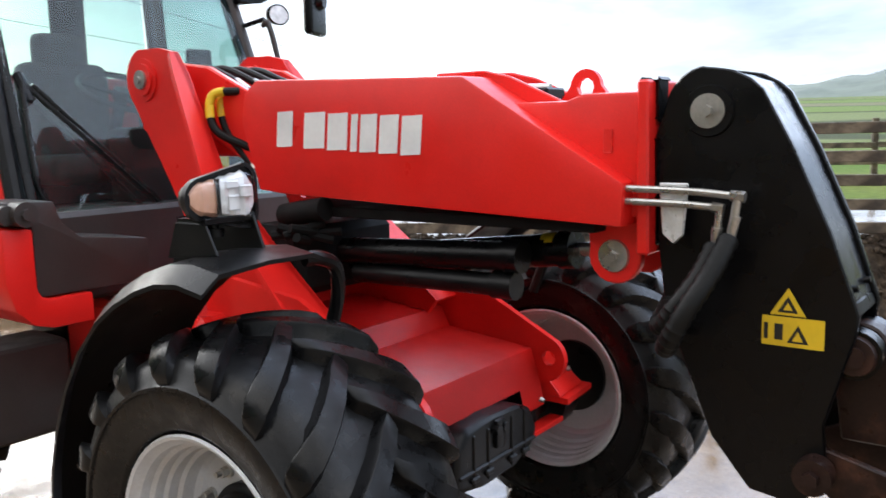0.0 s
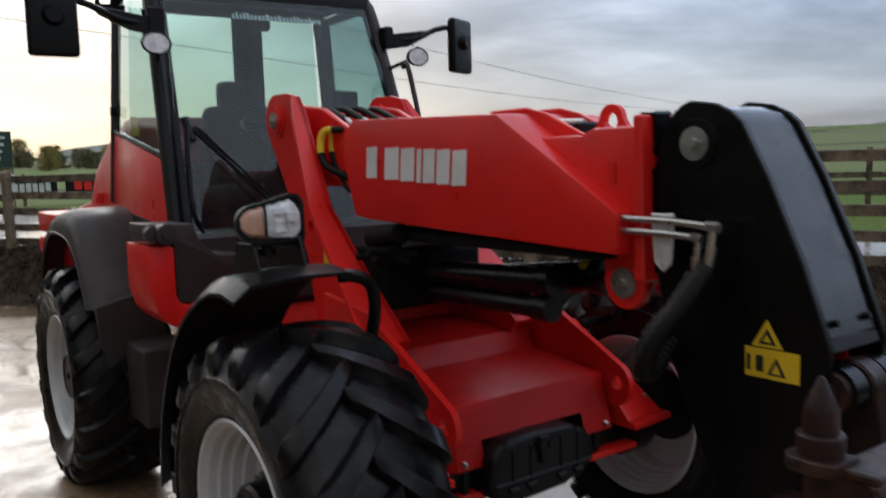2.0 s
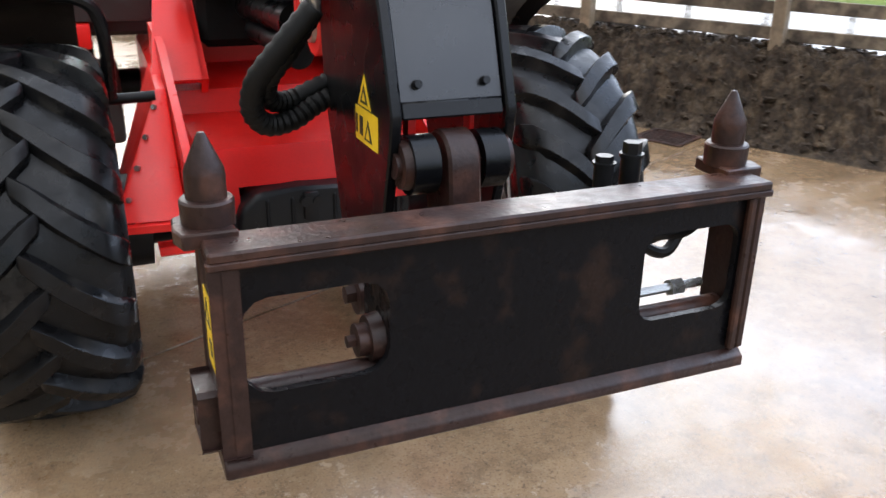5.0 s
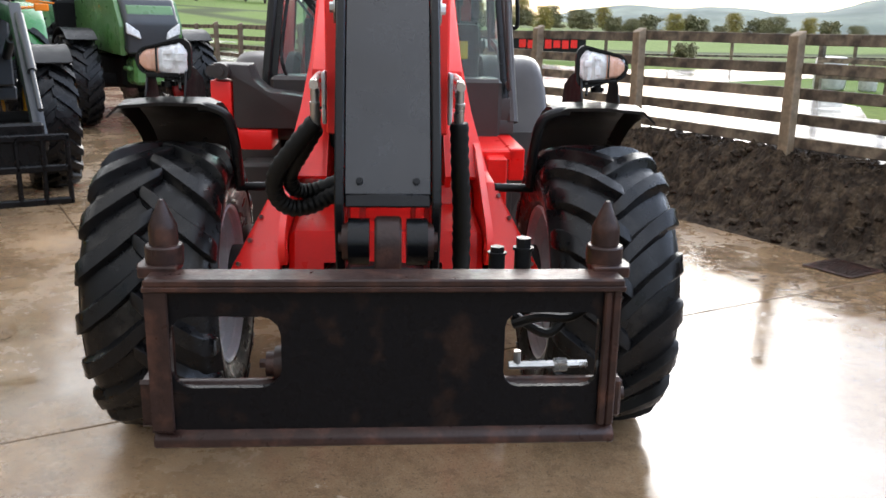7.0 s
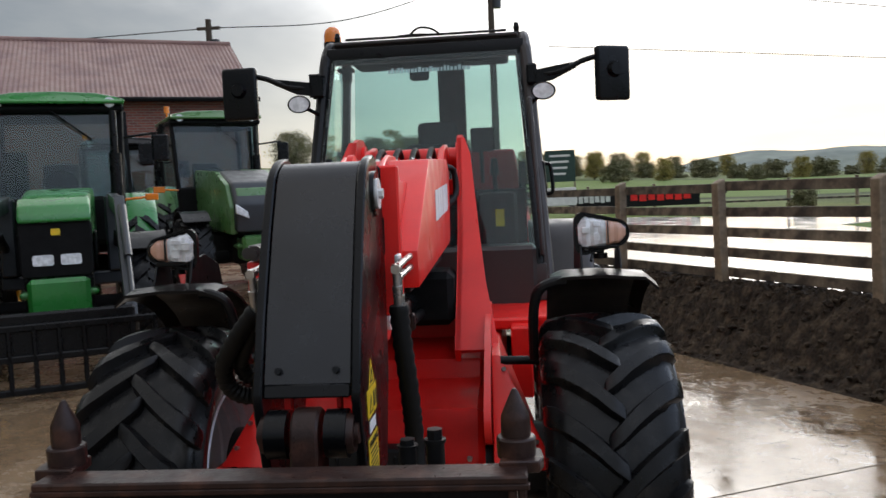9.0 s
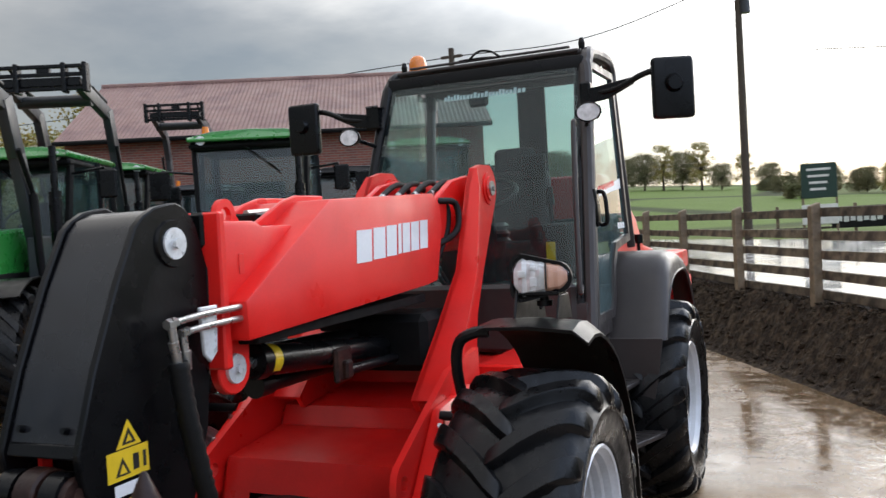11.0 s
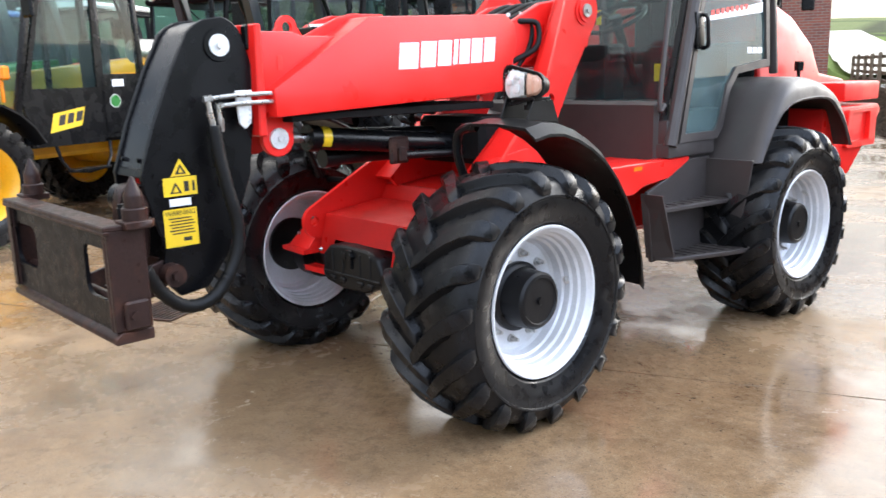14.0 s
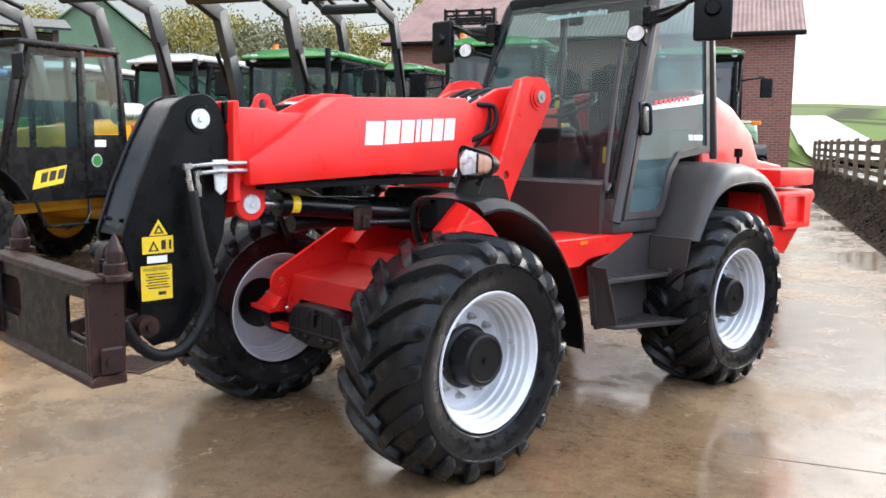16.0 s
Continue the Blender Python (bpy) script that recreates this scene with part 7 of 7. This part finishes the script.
    part("mirror", box(rod(B(), (1.0, -0.62, 2.3), (1.18, -0.72, 2.3), 0.014), 1.10, 1.26, -0.75, -0.70, 2.02, 2.30, 0.02), BLACK, cabo)
    part("side_lamp", box(rod(B(), (0.95, -0.95, 1.2), (0.95, -0.95, 1.45), 0.018), 0.86, 1.04, -1.0, -0.90, 1.42, 1.56, 0.02), ORANGE, cabo)
    b = tube(B(), [(1.0, -0.45, 0.72), (1.05, -0.35, 0.45), (1.05, 0.15, 0.45), (1.0, 0.25, 0.72)], 0.018, 8, 2)
    part("step", box(b, 0.95, 1.10, -0.36, 0.16, 0.43, 0.46, 0.006), BLACK, cabo)
    # the body sits high over its axles
    for ob in t.children:
        if not ob.name.startswith(("wheel", "mudguard")):
            ob.location.z += 0.22
    return t


telehandler(Matrix.Translation((-6.466, 0.383, 0)) @ pose(0, 0, 0, 0, 0, 19) @ Matrix.Scale(0.925, 4))

# ---- buildings ----
BRICKW = bpy.data.materials.new("brick_wall")
BRICKW.use_nodes = True
nt = BRICKW.node_tree
bt, tcn, mp = nt.nodes.new("ShaderNodeTexBrick"), nt.nodes.new("ShaderNodeTexCoord"), nt.nodes.new("ShaderNodeMapping")
mp.inputs["Rotation"].default_value = (radians(90), 0, 0)
bt.inputs["Color1"].default_value, bt.inputs["Color2"].default_value, bt.inputs["Mortar"].default_value = (0.24, 0.07, 0.045, 1), (0.15, 0.05, 0.04, 1), (0.2, 0.16, 0.13, 1)
bt.inputs["Scale"].default_value, bt.inputs["Mortar Size"].default_value = 1.0, 0.01
bt.inputs["Brick Width"].default_value, bt.inputs["Row Height"].default_value = 0.225, 0.075
nt.links.new(tcn.outputs["Object"], mp.inputs[0])
nt.links.new(mp.outputs[0], bt.inputs["Vector"])
nt.links.new(bt.outputs[0], nt.nodes["Principled BSDF"].inputs["Base Color"])
nt.nodes["Principled BSDF"].inputs["Roughness"].default_value = 0.8


def sheet_roof(name, x0, x1, y0, y1, z0, z1, mat, parent, pitch=0.13):
    """One slope of corrugated sheeting from the eaves (y0, z0) to the ridge (y1, z1)."""
    bm = B()
    n = int((x1 - x0) / (pitch / 4))
    rows = []
    for i in range(n + 1):
        x = x0 + (x1 - x0) * i / n
        w = 0.016 * math.sin(2 * math.pi * i / 4)
        rows.append([bm.verts.new((x, y0, z0 + w)), bm.verts.new((x, y1, z1 + w)), bm.verts.new((x, y1, z1 + w - 0.04)), bm.verts.new((x, y0, z0 + w - 0.04))])
    for a, b in zip(rows, rows[1:]):
        for i in range(4):
            bm.faces.new((a[i], b[i], b[(i + 1) % 4], a[(i + 1) % 4]))
    bm.faces.new(rows[0])
    bm.faces.new(rows[-1][::-1])
    return part(name, bm, mat, parent)


barn = thing("barn", "long red brick barn with a rusty red sheet roof", "barn", at_uv(3.45, 22.3))
L, D, ZE, ZR = 12.3, 9.0, 4.65, 6.95
part("front_wall", box(B(), -L, 0, 0, 0.3, 0, ZE, 0), BRICKW, barn)
part("back_wall", box(B(), -L, 0, D - 0.3, D, 0, ZE, 0), BRICKW, barn)
for x in (-L, -0.3):
    part("gable_wall", prism(B(), [(0.302, 0), (D - 0.302, 0), (D - 0.302, ZE), (D / 2, ZR - 0.06), (0.302, ZE)], x, x + 0.3, 0), BRICKW, barn)
sheet_roof("roof_slope", -L - 0.2, 0.25, -0.3, D / 2, ZE - 0.02, ZR + 0.05, ROOFR, barn)
sheet_roof("roof_slope", -L - 0.2, 0.25, D + 0.3, D / 2, ZE - 0.02, ZR + 0.05, ROOFR, barn)
part("ridge_cap", rod(B(), (-L - 0.2, D / 2, ZR + 0.05), (0.25, D / 2, ZR + 0.05), 0.10, seg=10), ROOFR, barn)
part("gutter", rod(B(), (-L - 0.2, -0.36, ZE - 0.08), (0.25, -0.36, ZE - 0.08), 0.07, seg=8), DARK, barn)
# near-black panel on the closed wall paints the unlit door opening
for x in (-9.0,):
    part("doorway", box(B(), x, x + 3.0, -0.02, 0.05, 0.0, 3.2, 0.01), DARK, barn)
shed = thing("green_shed", "farm shed clad in green sheeting", "shed", Matrix.Translation((-31.3, 11.6, 0)) @ pose(0, 0, 0, 0, 0, 64))
part("shed_wall", prism(B(), [(-5.5, 0), (5.5, 0), (5.5, 2.6), (0, 7.2), (-5.5, 2.6)], 0, 12, 0, axis="y"), ROOFG, shed)
for s in (1, -1):
    part("shed_roof", slab(B(), [(s * 5.8, -0.3, 2.42), (s * 5.8, 12.3, 2.42), (0, 12.3, 7.28), (0, -0.3, 7.28)], 0.05), ROOFG, shed)

open_shed = thing("open_shed", "dark timber shed with boarded side behind the machines", "shed", Matrix.Translation((-22.2, 3.6, 0)) @ pose(0, 0, 0, 0, 0, 72))
part("back_wall", box(B(), -3.6, 3.0, 2.0, 2.2, 0, 4.6, 0.01), DARK, open_shed)
for k in range(9):
    part("board", box(B(), -3.6 + 0.74 * k, -2.92 + 0.74 * k, 1.93, 1.995, 1.2, 4.55, 0.01), BARK, open_shed)
part("shed_roof", slab(B(), [(-3.9, -0.6, 4.4), (3.3, -0.6, 4.4), (3.3, 2.6, 5.0), (-3.9, 2.6, 5.0)], 0.06), DKGREY, open_shed)
for x in (-3.5, -0.3, 2.9):
    part("shed_post", box(B(), x - 0.08, x + 0.08, -0.4, -0.24, 0, 4.41, 0.01), BARK, open_shed)

# ---- poles, wires, sign, banner, drains ----
def pole(x, y, h, z=0.4):
    t = thing("telegraph_pole", "tall dark timber telegraph pole", "pole", pose(x, y, z), group="telegraph poles")
    part("shaft", rod(B(), (0, 0, -0.4), (0, 0, h), 0.14, 0.10, seg=12), BARK, t)
    part("crossarm", box(B(), -0.4, 0.4, -0.05, 0.05, h - 0.35, h - 0.25, 0.01), BARK, t)
    part("transformer", rod(B(), (0.2, 0, h - 1.3), (0.2, 0, h - 0.7), 0.16, seg=12), DKGREY, t)
    return t


pole(-9.6, 25.6, 7.5)
pole(0.1, 26.0, 8.5, 0.56)
WIRE = DARK
for a, b in (((-9.6, 25.6, 7.6), (0.1, 26.0, 8.9)), ((0.1, 26.0, 8.9), (92.6, 71.8, 8.2)), ((2.5, 36.0, 8.0), (92.6, 71.8, 7.2)), ((-9.6, 25.6, 7.6), (-60, 30, 9))):
    mid = [(a[i] + b[i]) / 2 - (0.6 if i == 2 else 0) for i in range(3)]
    tagged(part("overhead_wire", tube(B(), [a, mid, b], 0.018, 5, 10), WIRE), "thin black overhead wire against the sky", "wire")
sg = thing("sign_board", "dark green sign board with a white foot panel", "sign", pose(2.2, 25.4, 0.24, 0, 0, -5))
part("panel", box(B(), -0.5, 0.5, -0.03, 0.03, 1.55, 2.60, 0.01), material("sign_green", (0.01, 0.035, 0.025), 0.4), sg)
part("foot_panel", box(B(), -0.5, 0.5, -0.03, 0.03, 0.75, 1.35, 0.01), CREAM, sg)
b = B()
for k in range(4):
    box(b, -0.34 + 0.03 * k, 0.34 - 0.05 * k, -0.036, -0.032, 2.38 - 0.2 * k, 2.45 - 0.2 * k, 0)
part("text_bar", b, CREAM, sg)
for s in (1, -1):
    part("leg", box(B(), s * 0.44, s * 0.50, 0.032, 0.09, -0.2, 2.55, 0.005), TIMBER, sg)
bn = thing("banner_fence", "row of dark banners tied to a low fence", "banner", pose(0, 0, 0))
for x, w, ink, lb in ((2.55, 1.65, CREAM, "black banner with pale lettering bars"), (4.45, 2.65, RED, "black banner with red lettering bars")):
    o = part("banner", box(B(), x, x + w, 27.0, 27.03, 0.80, 1.42, 0.005), SATIN, bn, lb)
    for k in range(7):
        part("lettering_bar", box(B(), x + w * (0.10 + 0.115 * k), x + w * (0.19 + 0.115 * k), 26.99, 26.997, 1.02 - 0.03 * (k % 2), 1.27 + 0.02 * (k % 3 == 0), 0), ink, o)
part("banner_rail", box(box(B(), 0.8, 30, 27.04, 27.08, 1.40, 1.48, 0.01), 0.8, 30, 27.04, 27.08, 0.80, 0.87, 0.01), RAILM, bn)
for k in range(13):
    part("banner_post", box(B(), 0.9 + 2.3 * k, 1.0 + 2.3 * k, 27.085, 27.18, 0.4, 1.58, 0.01), TIMBER, bn)


def drain(x, y, turn):
    t = thing("drain_grate", "rusty cast iron drain grate set in the concrete", "drain", pose(x, y, 0.0, 0, 0, turn), group="yard drains")
    part("frame", prism(B(), rrect(-0.19, 0.19, -0.19, 0.19, 0.005, 1), 0.004, 0.010, 0, axis="z", holes=[rrect(-0.165, 0.165, -0.165, 0.165, 0.005, 1)]), RUST, t)
    # thin near-black plate under the bars stands for the shaded pit
    part("pit", box(B(), -0.165, 0.165, -0.165, 0.165, 0.0005, 0.002, 0), DARK, t)
    for k in range(9):
        part("bar", box(B(), -0.155 + 0.036 * k, -0.140 + 0.036 * k, -0.165, 0.165, 0.002, 0.010, 0.001), RUST, t)


drain(3.18, 2.12, ANG)
drain(-1.93, -0.32, ANG)


# ---- trees, hedges and hills ----
def tree_meshes(seed, h, wide, leaf, clumps, mat_seed=0, bare=0.0):
    """A tapered trunk with limbs, and a crown of many small leaf faces in loose clumps."""
    r = random.Random(seed)
    tb = rod(B(), (0, 0, -0.3), (r.uniform(-0.2, 0.2), r.uniform(-0.2, 0.2), h * 0.55), h * 0.030, h * 0.012, seg=8)
    cb = B()
    for _ in range(clumps):
        a, e = r.uniform(0, 2 * math.pi), r.uniform(0, 1)
        zc = h * (0.16 + 0.80 * e)
        rad = wide * math.sqrt(max(0.02, 1 - (2 * e - 0.85) ** 2 / 1.7)) * r.uniform(0.25, 1.0)
        c = Vector((rad * math.cos(a), rad * math.sin(a), zc))
        if r.random() < 0.35:
            rod(tb, (0, 0, h * r.uniform(0.25, 0.5)), c, h * 0.008, h * 0.002, seg=5)
        s = wide * r.uniform(0.12, 0.28)
        for _ in range(64):
            p = c + Vector((r.gauss(0, 1), r.gauss(0, 1), r.gauss(0, 0.7))) * s * 0.6
            d = Vector((r.uniform(-1, 1), r.uniform(-1, 1), r.uniform(-1, 1))).normalized()
            f = d.cross(Vector((r.uniform(-1, 1), r.uniform(-1, 1), r.uniform(-1, 1)))).normalized()
            q = leaf * r.uniform(0.6, 1.3)
            cb.faces.new([cb.verts.new(p + d * q), cb.verts.new(p + f * q), cb.verts.new(p - d * q * 0.7), cb.verts.new(p - f * q * 0.8)])
    return tb, cb


def plant(name, m, seed, h, wide, leaf, clumps, mat, label, group):
    t = thing(name, label, "tree" if name == "tree" else name, m, group=group)
    tb, cb = tree_meshes(seed, h, wide, leaf, clumps)
    part("trunk", tb, BARK, t)
    part("crown", cb, mat, t, smooth=0)
    return t


def rise(u, v):
    """Extra height of the far fields."""
    if v < 40:
        return 0.0
    k = 0.055 - (u / v - 0.2) * 0.05
    return max(0.012, min(0.06, k)) * (v - 40)


protos = {}
rng = random.Random(21)


def far_tree(x, y, z, kind, scale=1.0):
    spec = {"autumn": (5, 9.0, 3.6, 0.080, 330, LEAF), "oak": (6, 7.5, 4.0, 0.085, 300, LEAFG), "bush": (7, 2.4, 1.6, 0.10, 60, LEAFG), "birch": (9, 8.0, 2.2, 0.085, 80, LEAF)}[kind]
    m = pose(x, y, z, 0, 0, rng.uniform(0, 360)) @ Matrix.Scale(scale, 4)
    lab = {"autumn": "tree in yellow-brown autumn leaf", "oak": "broad dark field tree on the skyline", "bush": "dense dark hedge bush", "birch": "slender thinly leaved autumn tree"}[kind]
    if kind in protos:
        o = copy_thing(protos[kind], m)
        o.scale = (scale, scale, scale)
        return o
    o = plant("tree", m, *spec[:5], spec[5], lab, "far trees")
    protos[kind] = o
    return o


# trees behind the parked row and the barn
for a, d, kd, s in ((70, 56, "autumn", 1.0), (66, 58, "oak", 1.0), (61.5, 49, "autumn", 0.95), (59, 53, "birch", 1.1), (56.2, 46, "oak", 1.0), (52.5, 48, "autumn", 0.88), (49.5, 50, "birch", 1.0), (73, 58, "birch", 1.0), (46, 44, "birch", 1.1), (41, 46, "birch", 1.15), (76, 58, "oak", 1.0)):
    far_tree(3.0 - d * math.sin(radians(a)), -2.7 + d * math.cos(radians(a)), 0, kd, s)
# skyline trees on the rising pasture
for a, d, kd, s in ((14.7, 120, "oak", 0.85), (12.3, 130, "birch", 0.8), (10.6, 150, "oak", 0.75), (9.2, 152, "oak", 0.85), (8.0, 150, "birch", 1.0), (6.8, 155, "oak", 0.9), (5.6, 150, "birch", 1.05), (4.4, 150, "oak", 0.6), (3.0, 155, "birch", 0.8), (1.5, 150, "oak", 0.6),
                    (-2, 140, "oak", 0.5), (-4, 120, "oak", 0.45), (-5.5, 130, "autumn", 0.42), (-7, 125, "oak", 0.5), (-8.5, 130, "autumn", 0.45), (-10.5, 140, "oak", 0.45), (-12.5, 150, "oak", 0.4)):
    x, y = 1.0 - d * math.sin(radians(a)), -3.0 + d * math.cos(radians(a))
    u2, v2 = Vector((x, y, 0)).dot(U), Vector((x, y, 0)).dot(V)
    far_tree(x, y, 0.5 + rise(u2, v2), kd, s)
for k in range(30):
    a, d = 2.0 - 1.05 * k + rng.uniform(-0.4, 0.4), rng.uniform(95, 150)
    x, y = 1.0 - d * math.sin(radians(a)), -3.0 + d * math.cos(radians(a))
    u2, v2 = Vector((x, y, 0)).dot(U), Vector((x, y, 0)).dot(V)
    far_tree(x, y, 0.3 + rise(u2, v2), ("bush", "oak", "bush", "autumn")[k % 4], rng.uniform(0.8, 1.3) if k % 2 == 0 else rng.uniform(0.30, 0.46))
for x, y, s in ((12.5, 16.0, 0.35), (13.5, 15.0, 0.3), (9.6, 24.0, 0.3)):
    far_tree(x, y, 0.55, "bush", s)
